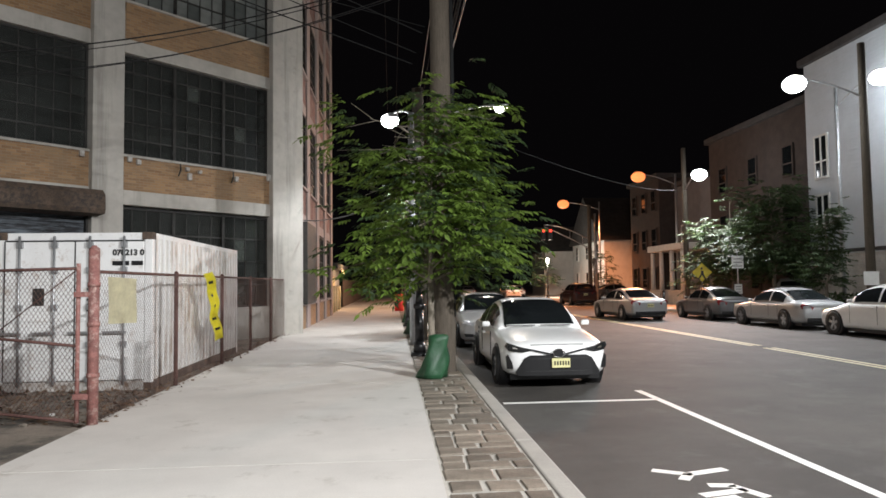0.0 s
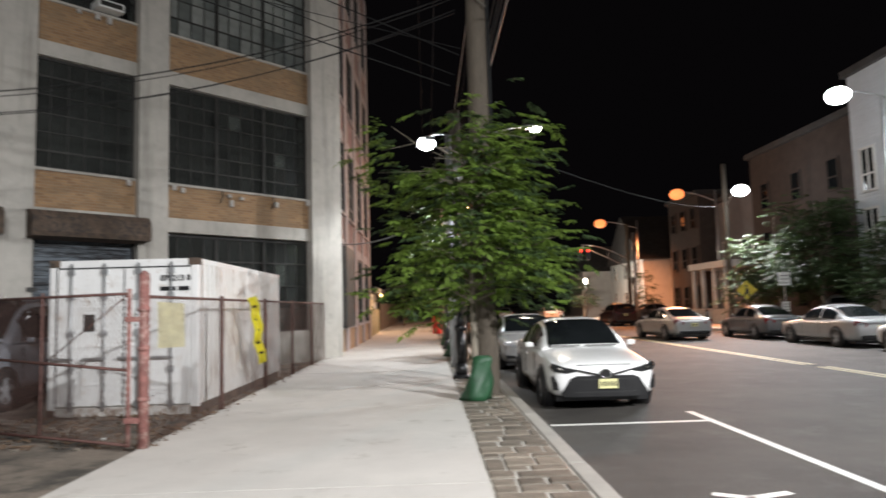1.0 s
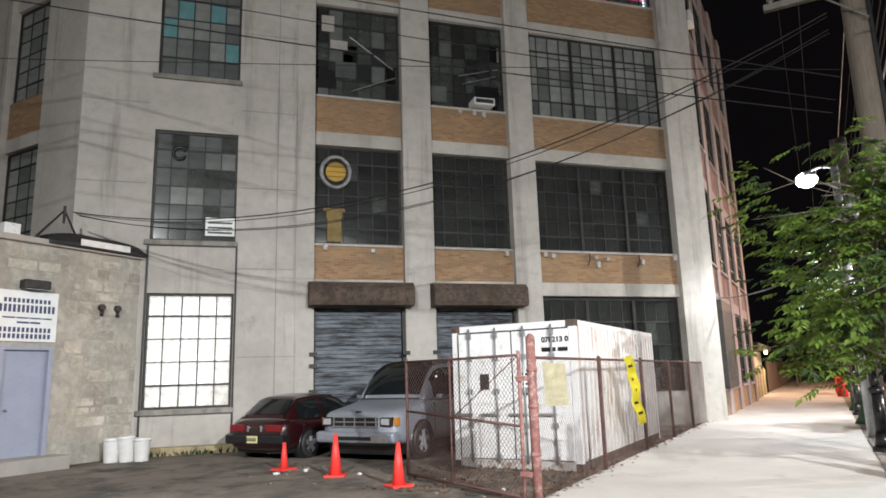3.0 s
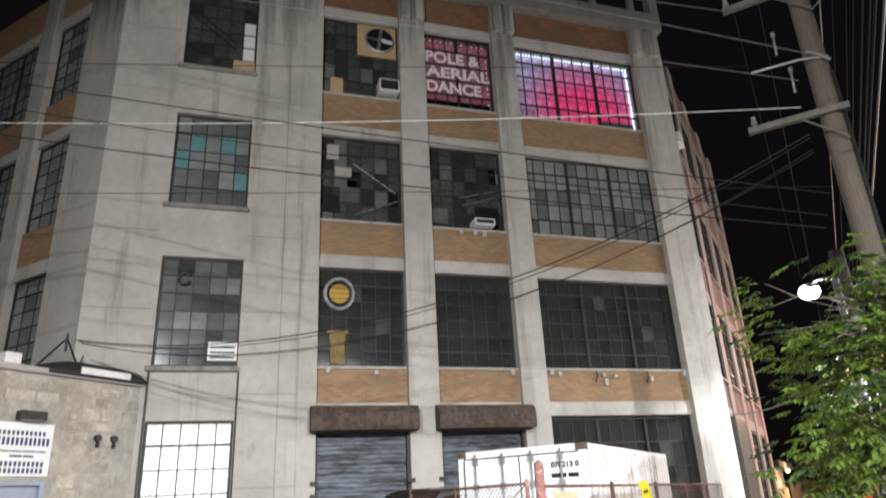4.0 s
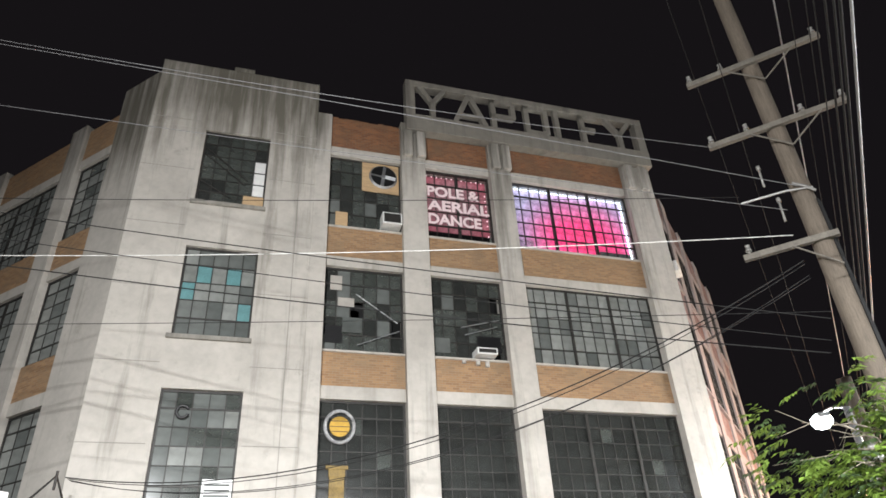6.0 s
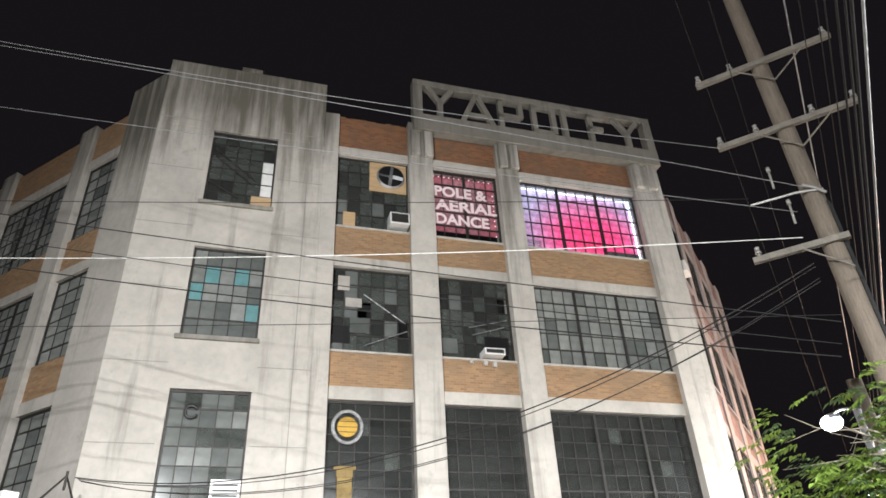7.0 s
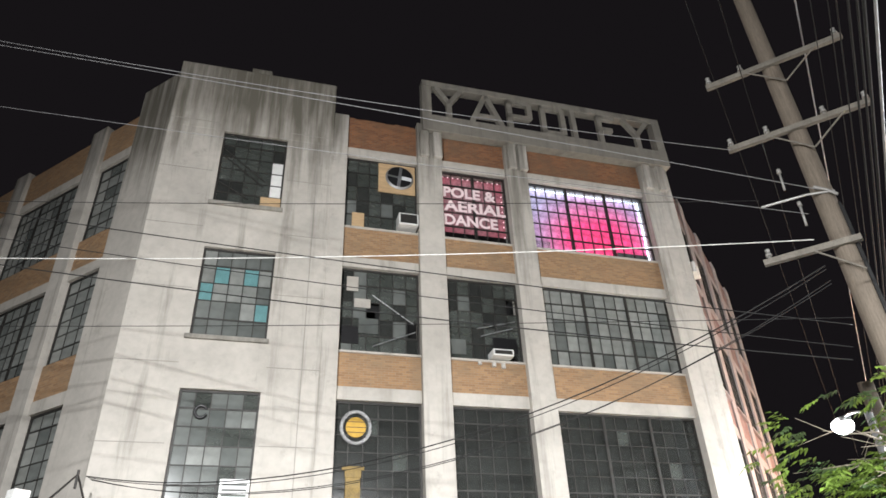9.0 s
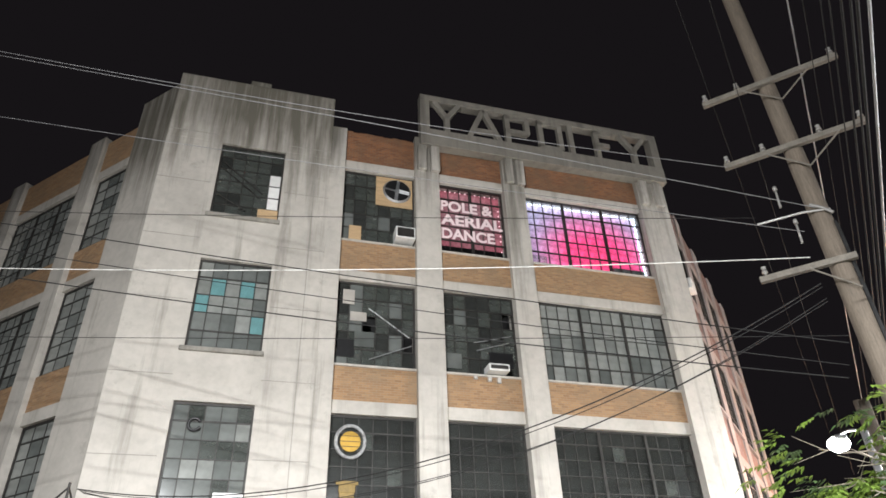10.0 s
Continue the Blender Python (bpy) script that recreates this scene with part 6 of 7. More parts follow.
def house(x, y0, y1, high, deep, paint, label, cols, floors, boards=0.0, gable=False, name="house", trim=None, base=0.3, openings=None):
    """A house whose front faces the street (towards -x)."""
    root = thing(name, label, "house", pose(x, y0, 0))
    w = y1 - y0
    trim = trim or M_WHITE
    part("wall", boxes((0, deep, 0, w, -0.05, high)), paint, root)
    if boards:
        bm = bmesh.new()
        z = base
        while z < high:
            v = [bm.verts.new(p) for p in ((-0.004, -0.01, z + boards), (-0.004, w + 0.01, z + boards), (-0.028, w + 0.01, z), (-0.028, -0.01, z), (0, -0.01, z), (0, w + 0.01, z))]
            bm.faces.new((v[0], v[1], v[2], v[3]))
            bm.faces.new((v[3], v[2], v[5], v[4]))
            v = [bm.verts.new(p) for p in ((0, -0.004, z + boards), (deep, -0.004, z + boards), (deep, -0.028, z), (0, -0.028, z), (0, 0, z), (deep, 0, z))]
            bm.faces.new((v[0], v[3], v[2], v[1]))
            bm.faces.new((v[3], v[4], v[5], v[2]))
            z += boards
        sd = part("clapboard", bm, paint, root)
        sd["kind"] = "stuff"
    bm = bmesh.new()
    if gable:
        a = [bm.verts.new(p) for p in ((-0.4, -0.3, high - 0.1), (-0.4, w / 2, high + w * 0.42), (-0.4, w + 0.3, high - 0.1))]
        b = [bm.verts.new((deep + 0.4, p.co.y, p.co.z)) for p in a]
        bm.faces.new(a), bm.faces.new(b[::-1])
        for i in range(3):
            bm.faces.new((a[i], b[i], b[(i + 1) % 3], a[(i + 1) % 3]))
    else:
        box(bm, -0.25, deep + 0.2, -0.2, w + 0.2, high, high + 0.35, bevel=0.03)
    part("roof", bm, M_ROOF, root)
    for yc, z0, half, tall in openings or [(w * (c + 0.5) / cols, 1.1 + f * 3.0, 0.42, 1.5) for f in range(floors) for c in range(cols)]:
        a, b, z1 = yc - half, yc + half, z0 + tall
        win = part("window", boxes((-0.055, 0.06, a, b, z0, z1)), M_CARGLASS, root)
        bars = [(-0.09, 0.02, a - 0.1, a, z0 - 0.1, z1 + 0.1), (-0.09, 0.02, b, b + 0.1, z0 - 0.1, z1 + 0.1),
                (-0.09, 0.02, a, b, z1, z1 + 0.1), (-0.12, 0.02, a, b, z0 - 0.1, z0), (-0.075, 0.0, a, b, z0 + tall * 0.37, z0 + tall * 0.37 + 0.07)]
        if openings:
            bars.append((-0.08, 0.0, yc - 0.05, yc + 0.05, z0, z1))
        part("frame", boxes(*bars), trim, win)
    return root


hA = house(20.4, 18.2, 31.2, 12.0, 9, M_SIDING, "tall house with pale blue-grey siding on a ledge-stone base", 1, 2, 0.16, base=2.95, openings=[(11.9, 4.0, 0.42, 1.5), (11.9, 6.4, 0.42, 1.9)])
part("ledge", boxes((-0.12, 0.0, 0.0, 13.0, 2.8, 2.93), bevel=0.01), M_ROOF, hA, "dark ledge over the stone base")
bm = bmesh.new()
rs = random.Random(4)
z = 0.0
while z < 2.6:
    y = 0.0
    hgt = rs.uniform(0.12, 0.2)
    while y < 13:
        ln = rs.uniform(0.3, 0.8)
        box(bm, -0.06 - rs.uniform(0, 0.03), 0.0, y + 0.006, min(13, y + ln) - 0.006, z + 0.006, z + hgt - 0.004)
        y += ln
    z += hgt
sb = part("ledge_stone", bm, M_LEDGE, hA, "pale ledge-stone facing")
sb["kind"] = "stuff"
house(21.0, 32.0, 42.5, 10.5, 9, M_BROWN, "dark brown shingled house behind the street trees", 3, 3, trim=M_BROWN)
hC = house(21.5, 43.3, 49.0, 8.6, 9, M_GREYHOUSE, "grey house with a white columned front porch", 2, 2, 0.0, False)
part("porch_roof", boxes((-2.3, 0.0, -0.1, 5.8, 3.7, 4.15), bevel=0.04), M_WHITE, hC)
part("porch_floor", boxes((-2.2, 0.0, 0.0, 5.7, -0.05, 0.95)), M_LEDGE, hC)
for yy in (0.25, 2.0, 3.8, 5.4):
    bm = bmesh.new()
    tube(bm, (-2.05, yy, 0.95), (-2.05, yy, 3.7), 0.17, 0.14, 14)
    part("column", bm, M_WHITE, hC)
for i in range(5):
    part("step", boxes((-2.2 - 0.3 * (5 - i), -2.2, 2.4, 4.0, -0.02 + 0.19 * i - 0.19 * 0, 0.19 * (i + 1)), bevel=0.01), M_LEDGE, hC)
house(20.5, 49.8, 55.9, 9.5, 10, M_BROWN, "tall brown house by the crossing", 3, 3, trim=M_BROWN)
house(19.5, 84, 92, 5.6, 10, M_WHITE, "white gabled house past the crossing", 2, 2, 0.0, True)
house(22.0, 68, 80, 6.0, 10, M_WHITE, "pale house with a dark roof past the crossing", 3, 2, 0.0, True)

# ---------------------------------------------------------------- beyond the factory, along the sidewalk
M_BOARD = mat("weathered_board_fence", (0.20, 0.14, 0.10), 0.85, 0, 0.3, 2, 30, 0.3, stretch=(4, 4, 0.6))
far_shed = thing("low_shed", "low shed with a flat overhanging roof beside the sidewalk", "shed", pose(-3.5, 41.5, 0))
part("wall", boxes((-6, -0.25, 0, 8.5, -0.05, 2.6)), M_WHITE, far_shed)
part("roof", boxes((-6.2, 0.35, -0.4, 9, 2.6, 2.95), bevel=0.03), M_ROOF, far_shed)
part("door", boxes((-0.25, -0.2, 2.0, 4.2, 0, 2.2), bevel=0.02), M_YELLOW, far_shed, "yellow painted door")
for yy in (37.6, 39.0, 40.4, 42.2, 44.5):
    bm = bmesh.new()
    tube(bm, (0, 0, -0.1), (0, 0, 1.5), 0.08, sides=12)
    tube(bm, (0, 0, 1.5), (0, 0, 1.58), 0.08, 0.03, sides=12)
    solid("yellow_bollard", bm, M_YELLOW, "tall yellow steel bollard beside the sidewalk", "bollard", pose(-3.3, yy, 0), group="bollards")
fence_b = thing("board_fence", "weathered brown board fence along the far sidewalk", "fence")
yy = 50.5
while yy < 90:
    part("board", boxes((-3.55, -3.5, yy, yy + 0.95, -0.05, 2.0 + 0.05 * math.sin(yy * 3))), M_BOARD, fence_b)
    yy += 1.0
lamp("light_shed", (-2.9, 45.0, 2.5), 260, (1.0, 0.62, 0.3), 0.1)
bm = bmesh.new()
box(bm, -3.18, -3.0, 44.9, 45.1, 2.36, 2.56, bevel=0.02)
solid("shed_lamp", bm, glow("warm_lamp", (1.0, 0.65, 0.3), 8), "small warm lamp under the shed roof", "lamp")
for yy in (33.0, 35.5, 40.0):
    b_ = thing("orange_barrel", "orange street barrel beside the kerb", "barrel", pose(0.55, yy + 8, 0), group="barrels")
    bm = bmesh.new()
    tube(bm, (0, 0, 0), (0, 0, 0.95), 0.27, 0.22, 16)
    part("drum", bm, M_CONE, b_)

# ---------------------------------------------------------------- stone shed in the lot
SX = -14.50
shed = thing("stone_shed", "low rubble-stone shed with a grey door and flat roof", "shed")
for dims in ((SX - 9, SX, -6, 7.64, -0.1, 4.63), (SX - 9, SX, 8.63, 10.95, -0.1, 4.63), (SX - 9, SX, 7.64, 8.63, 2.40, 4.63)):
    part("wall", boxes(dims), M_RUBBLE, shed, "patched rubble-stone wall")
part("coping", boxes((SX - 9.1, SX + 0.10, -6.1, 11.0, 4.63, 4.76), bevel=0.02), M_CURB, shed)
part("step", boxes((SX - 0.2, SX + 0.6, 7.37, 8.87, -0.1, 0.22), bevel=0.02), M_CURB, shed)
M_DOORGREY = mat("blue_grey_door_paint", (0.30, 0.32, 0.40), 0.5, 0, 0.08, 2, 30, 0.05)
door = part("door", boxes((SX - 0.12, SX - 0.07, 7.68, 8.59, 0.22, 2.38), bevel=0.008), M_DOORGREY, shed, "blue-grey steel door")
part("frame", boxes((SX - 0.14, SX + 0.02, 7.57, 7.68, 0.22, 2.45), (SX - 0.14, SX + 0.02, 8.59, 8.69, 0.22, 2.45), (SX - 0.14, SX + 0.02, 7.68, 8.59, 2.38, 2.45)), M_DOORGREY, door)
bm = bmesh.new()
tube(bm, (SX - 0.07, 7.82, 1.16), (SX - 0.01, 7.82, 1.16), 0.03)
part("knob", bm, M_CHROME, door)
sg = part("name_board", boxes((SX, SX + 0.04, 7.39, 8.70, 2.55, 3.60), bevel=0.006), M_SIGNWHITE, shed, "white name board with dark bars")
M_NAVY = mat("navy_sign_paint", (0.05, 0.055, 0.12), 0.5, 0, 0.1, 5, 30, 0)
for z, h_, a, b in ((3.35, 0.087, 7.57, 8.54), (3.15, 0.155, 7.49, 8.63), (3.02, 0.030, 7.57, 8.58), (2.92, 0.040, 7.86, 8.34), (2.74, 0.097, 7.52, 8.61), (2.61, 0.097, 7.52, 8.61)):
    y = a
    while y < b - 0.02:
        w_ = min(b - y, 0.055 if h_ > 0.08 else 0.25)
        part("bar", boxes((SX + 0.041, SX + 0.046, y, y + w_, z, z + h_)), M_NAVY, sg)
        y += w_ + (0.035 if h_ > 0.08 else 0.02)
wl = part("wall_light", boxes((SX, SX + 0.22, 7.86, 8.42, 3.64, 3.83), bevel=0.03), M_STEEL, shed, "dark box lamp above the board")
part("lens", boxes((SX + 0.05, SX + 0.20, 7.91, 8.36, 3.625, 3.64)), M_PORCELAIN, wl)
for yy in (9.72, 10.12):
    bm = bmesh.new()
    tube(bm, (SX - 0.02, yy, 3.38), (SX + 0.10, yy, 3.38), 0.085, 0.07, 12)
    tube(bm, (SX + 0.05, yy, 3.30), (SX + 0.05, yy, 3.18), 0.04, sides=8)
    part("vent_pipe", bm, M_STEEL, shed)
# patched stones proud of the wall face
rs = random.Random(17)
n_ = 0
z = 0.15
while z < 4.35:
    hgt = rs.uniform(0.2, 0.34)
    y = 5.0
    while y < 10.7:
        ln = rs.uniform(0.3, 0.75)
        if not (7.25 < y + ln and y < 8.85 and z < 3.9) and rs.random() < 0.6:
            part("stone", boxes((SX - 0.05, SX + rs.uniform(0.004, 0.014), y + 0.02, min(10.75, y + ln) - 0.02, z + 0.02, z + hgt - 0.02), bevel=0.02), M_RUBBLE_STONE, shed)
        y += ln
    z += hgt
# roofing felt, a tarpaulin and a white unit on the roof edge; cable mast
bm = bmesh.new()
rings = []
for k in range(14):
    f = k / 13
    y = 8.35 + 2.45 * f
    hgt = 0.12 + 0.16 * math.sin(math.pi * f) + 0.03 * math.sin(9 * f)
    rings.append([(SX - 0.5, y, 4.75), (SX - 0.35, y, 4.77 + hgt), (SX - 0.05, y, 4.78 + hgt * 0.9), (SX + 0.12, y, 4.71 + hgt * 0.3), (SX + 0.13, y, 4.67)])
loft(bm, rings)
solid("roof_tarpaulin", bm, M_BLACK, "black tarpaulin bundled on the shed roof edge", "tarpaulin")
solid("torn_membrane", boxes((SX + 0.125, SX + 0.15, 9.05, 10.3, 4.73, 4.88), bevel=0.01), M_BUCKET, "torn white roofing membrane over the shed edge", "membrane")
solid("roof_unit", boxes((SX - 0.4, SX - 0.1, 7.52, 7.86, 4.76, 5.03), bevel=0.02), M_BUCKET, "small white box on the shed roof", "box")
bm = bmesh.new()
chain(bm, [(SX - 0.15, 8.15, 4.76), (SX - 0.05, 8.73, 5.50), (SX - 0.15, 9.2, 4.78)], 0.03)
chain(bm, [(SX - 0.05, 8.73, 5.2), (SX - 0.05, 8.73, 5.6)], 0.03)
solid("cable_mast", bm, M_STEEL, "bent dark steel bracket holding the service cables", "bracket")

# ---------------------------------------------------------------- loose things in the lot
def cone(x, y, h, lean=0):
    root = thing("traffic_cone", "faded orange-red traffic cone standing in the lot", "traffic cone", pose(x, y, -0.05, lean, 0, 20 * x), group="traffic cones")
    part("base", boxes((-0.18, 0.18, -0.18, 0.18, 0, 0.035), bevel=0.01), M_CONE, root)
    bm = bmesh.new()
    tube(bm, (0, 0, 0.03), (0, 0, h), 0.135 * h / 0.71 ** 0.5, 0.03, 18)
    part("body", bm, M_CONE, root)


cone(-9.15, 10.05, 0.50)
cone(-7.64, 9.68, 0.71)
cone(-5.98, 9.12, 0.66)


def bucket(x, y, h, tilt=0):
    root = thing("plastic_bucket", "white plastic bucket standing by the shed wall", "bucket", pose(x, y, -0.05, tilt, 0, 0), group="buckets")
    bm = bmesh.new()
    tube(bm, (0, 0, 0), (0, 0, h), 0.15, 0.18, 20, False)
    tube(bm, (0, 0, 0.0), (0, 0, 0.02), 0.15, 0.15, 20)
    tube(bm, (0, 0, h - 0.06), (0, 0, h - 0.03), 0.195, 0.195, 20)
    part("tub", bm, M_BUCKET, root)
    bm = bmesh.new()
    tube(bm, (0, 0, h - 0.01), (0, 0, h), 0.178, 0.178, 20)
    part("lid", bm, M_BUCKET, root)


bucket(-13.95, 9.83, 0.52)
bucket(-13.70, 10.03, 0.56, 5)
bucket(-13.45, 10.22, 0.50)
rs = random.Random(6)
for i in range(46):
    bm = bmesh.new()
    s = rs.uniform(0.02, 0.07)
    bmesh.ops.create_icosphere(bm, subdivisions=1, radius=s)
    for v in bm.verts:
        v.co *= rs.uniform(0.7, 1.2)
        v.co.z *= 0.5
    x, y = (rs.uniform(-9.6, -4.2), rs.uniform(8.6, 11.2)) if i < 30 else (rs.uniform(-9.5, -7.8), rs.uniform(9.9, 10.6))
    solid("rubble_piece", bm, M_BUCKET if i % 11 == 0 else M_LOT, "small piece of rubble on the lot", "rubble", pose(x, y, -0.04), group="rubble")


# ---------------------------------------------------------------- details of the factory front
def lettering(text, x, z, width, high, material, parent, y, name="lettering"):
    """Upright words facing -y, from the built-in font, fitted to a width and height."""
    cu = bpy.data.curves.new(name, "FONT")
    cu.body, cu.size, cu.extrude = text, 1.0, 0.004
    cu.offset = 0.032
    tmp = bpy.data.objects.new(name, cu)
    scene.collection.objects.link(tmp)
    dg = bpy.context.evaluated_depsgraph_get()
    me = bpy.data.meshes.new_from_object(tmp.evaluated_get(dg))
    bpy.data.objects.remove(tmp)
    me.materials.clear()
    me.materials.append(material)
    xs, ys = [v.co.x for v in me.vertices], [v.co.y for v in me.vertices]
    sx, sy = width / (max(xs) - min(xs)), high / (max(ys) - min(ys))
    for v in me.vertices:
        v.co = Vector(((v.co.x - min(xs)) * sx, -v.co.z * 1.0, (v.co.y - min(ys)) * sy))
    ob = new(name, me)
    ob.parent = parent
    ob.matrix_basis = pose(x, y, z)
    return ob


def curtain_mat(name, stops, strength, centre=(0.5, 0.5), reach=(0.6, 0.6), wobble=0.3):
    """A self-glowing sheet: light from behind is painted as colours running outwards from one spot."""
    m = bpy.data.materials.new(name)
    nt, nodes, links, bsdf = nodes_of(m)
    tex, mp, n = nodes.new("ShaderNodeTexCoord"), nodes.new("ShaderNodeMapping"), nodes.new("ShaderNodeTexNoise")
    mp.inputs["Scale"].default_value = (1 / reach[0], 0.0, 1 / reach[1])
    mp.inputs["Location"].default_value = (-centre[0] / reach[0], 0.0, -centre[1] / reach[1])
    links.new(tex.outputs["Generated"], mp.inputs[0])
    size = nodes.new("ShaderNodeVectorMath")
    size.operation = "LENGTH"
    links.new(mp.outputs[0], size.inputs[0])
    n.inputs["Scale"].default_value, n.inputs["Detail"].default_value = 4.0, 4
    links.new(tex.outputs["Generated"], n.inputs[0])
    add, total = nodes.new("ShaderNodeMath"), nodes.new("ShaderNodeMath")
    add.operation = "MULTIPLY_ADD"
    add.inputs[1].default_value, add.inputs[2].default_value = wobble, -wobble / 2
    links.new(n.outputs[0], add.inputs[0])
    links.new(size.outputs["Value"], total.inputs[0])
    links.new(add.outputs[0], total.inputs[1])
    ramp = nodes.new("ShaderNodeValToRGB")
    while len(ramp.color_ramp.elements) < len(stops):
        ramp.color_ramp.elements.new(0.5)
    for e_, (pos_, col_) in zip(ramp.color_ramp.elements, stops):
        e_.position, e_.color = pos_, (*col_, 1)
    links.new(total.outputs[0], ramp.inputs[0])
    links.new(ramp.outputs[0], bsdf.inputs["Emission Color"])
    links.new(ramp.outputs[0], bsdf.inputs["Base Color"])
    bsdf.inputs["Emission Strength"].default_value = strength
    return m


clear = lambda c, r: M_PANE_CLEAR
z0, z1 = STOREYS[2]
# backlight is put into both curtains as emission; no lamps stand behind them
M_PINK = curtain_mat("pink_glow_curtain", [(0.0, (0.92, 0.05, 0.16)), (0.40, (0.88, 0.06, 0.20)), (0.62, (0.68, 0.14, 0.30)), (0.82, (0.46, 0.22, 0.38)), (1.0, (0.44, 0.33, 0.50))],
                     0.68, (0.62, 0.22), (0.66, 0.88), 0.22)
M_ROSE = curtain_mat("rose_glow_curtain", [(0.0, (0.17, 0.075, 0.085)), (0.6, (0.18, 0.07, 0.08)), (1.0, (0.20, 0.045, 0.06))], 0.95)
M_BEAD = glow("led_strip_bead", (0.86, 0.86, 1.0), 3.0)
M_BEAD_PINK = glow("pink_strip_bead", (0.95, 0.5, 0.56), 1.4)
# the letters are no lamps: a faint glow is put into their colour
M_SIGNLET = glow("faint_glow_letter", (0.66, 0.55, 0.56), 0.10)

x0, x1 = BAYS[2]
wide = window(factory, pose(x0, GLASS, z0), x1 - x0, z1 - z0, 12, 5, clear, 3, label="studio window lit pink from inside with a strip of lights")
part("curtain", boxes((x0 + 0.02, x1 - 0.02, GLASS + 0.25, GLASS + 0.28, z0 + 0.02, z1 - 0.02)), M_PINK, factory, "pink curtain glowing by itself in place of a backlight")
for k in range(41):
    f = k / 40
    part("strip_light", boxes((x0 + 0.1 + (x1 - x0 - 0.2) * f - 0.028, x0 + 0.1 + (x1 - x0 - 0.2) * f + 0.028, GLASS + 0.14, GLASS + 0.18, z1 - 0.13, z1 - 0.08)), M_BEAD, factory)
for k in range(20):
    z = z0 + 0.12 + (z1 - z0 - 0.35) * k / 19
    part("strip_light", boxes((x1 - 0.13, x1 - 0.075, GLASS + 0.14, GLASS + 0.18, z - 0.035, z + 0.035)), M_BEAD, factory)
# left a pale shape, right a dim reflection of letters built as a grey block
for dx, w_, zz, h_, mt in ((0.25, 0.55, 0.10, 0.45, M_PANE_LIT), (3.45, 1.3, 0.10, 0.32, M_PANE_GREY)):
    part("shelf_unit", boxes((x0 + dx, x0 + dx + w_, GLASS + 0.16, GLASS + 0.24, z0 + zz, z0 + zz + h_), bevel=0.02), mt, factory)

x0, x1 = BAYS[1]
window(factory, pose(x0, GLASS, z0), x1 - x0, z1 - z0, 6, 5, clear, 2, label="studio window with large white words on a dim pink curtain")
part("curtain", boxes((x0 + 0.02, x1 - 0.02, GLASS + 0.25, GLASS + 0.28, z0 + 0.52, z1 - 0.02)), M_ROSE, factory, "dim rose curtain with a faint glow of its own")
for text, z, w_ in (("POLE &", 15.62, 1.95), ("AERIAL", 15.03, 2.28), ("DANCE", 14.44, 1.95)):
    lettering(text, x0 + 0.09, z, w_, 0.44, M_SIGNLET, factory, GLASS - 0.075)
for k in range(12):
    part("strip_light", boxes((x0 + 0.15 + 0.19 * k, x0 + 0.18 + 0.19 * k, GLASS + 0.14, GLASS + 0.17, z1 - 0.11, z1 - 0.08)), M_BEAD_PINK, factory)
for k in range(10):
    part("strip_light", boxes((x1 - 0.12, x1 - 0.09, GLASS + 0.14, GLASS + 0.17, z0 + 0.45 + 0.22 * k, z0 + 0.48 + 0.22 * k)), M_BEAD_PINK, factory)

# first bay, top storey: fan in a plywood board, window unit, boxes on the sill
x0, x1 = BAYS[0]
fx, fz = 3.92, 16.12
fan = part("fan_board", boxes((3.18, 4.47, GLASS - 0.10, GLASS - 0.055, 15.45, 16.68), bevel=0.006), M_PANE_TAN, factory, "plywood board with a round exhaust fan")
bm = bmesh.new()
for i in range(28):
    a, b = 2 * math.pi * i / 28, 2 * math.pi * (i + 1) / 28
    q = [bm.verts.new((fx + rr * math.cos(t), yy, fz + rr * math.sin(t))) for rr, yy, t in ((0.50, GLASS - 0.11, a), (0.44, GLASS - 0.17, a), (0.44, GLASS - 0.17, b), (0.50, GLASS - 0.11, b))]
    bm.faces.new(q)
part("fan_ring", bm, M_ZINC, fan)
bm = bmesh.new()
tube(bm, (fx, GLASS - 0.115, fz), (fx, GLASS - 0.10, fz), 0.47, sides=28)
part("fan_opening", bm, M_TRIM, fan)
bm = bmesh.new()
tube(bm, (fx, GLASS - 0.16, fz), (fx, GLASS - 0.11, fz), 0.08, sides=12)
part("fan_hub", bm, M_ZINC, fan)
for k in range(4):
    bm = boxes((-0.07, 0.07, -0.006, 0.006, 0.06, 0.43))
    bl = part("fan_blade", bm, M_ZINC, fan)
    bl.matrix_basis = pose(fx, GLASS - 0.135, fz) @ pose(0, 0, 0, 0, 90 * k + 8, 0) @ pose(0, 0, 0, 0, 0, 28)


def window_unit(x, z, w=0.62, h=0.42, out=0.32):
    u = part("window_unit", boxes((x, x + w, FRONT - out, GLASS + 0.1, z, z + h), bevel=0.015), M_BUCKET, factory, "white window air conditioner")
    part("unit_grille", boxes((x + 0.05, x + w - 0.05, FRONT - out - 0.012, FRONT - out + 0.004, z + 0.05, z + h - 0.05)), M_STEEL, u)


window_unit(3.82, 13.98, 0.66, 0.44)
window_unit(6.72, 9.56, 0.66, 0.22, 0.36)
part("sill_box", boxes((2.32, 2.72, GLASS - 0.12, GLASS - 0.055, 13.9, 14.45), bevel=0.01), M_PANE_TAN, factory, "cardboard box in the window")
part("sill_box", boxes((-0.62, 0.0, TOWER - 0.02, TOWER + 0.10, 14.06, 14.42), bevel=0.01), M_PANE_TAN, factory, "plywood panel in the window")
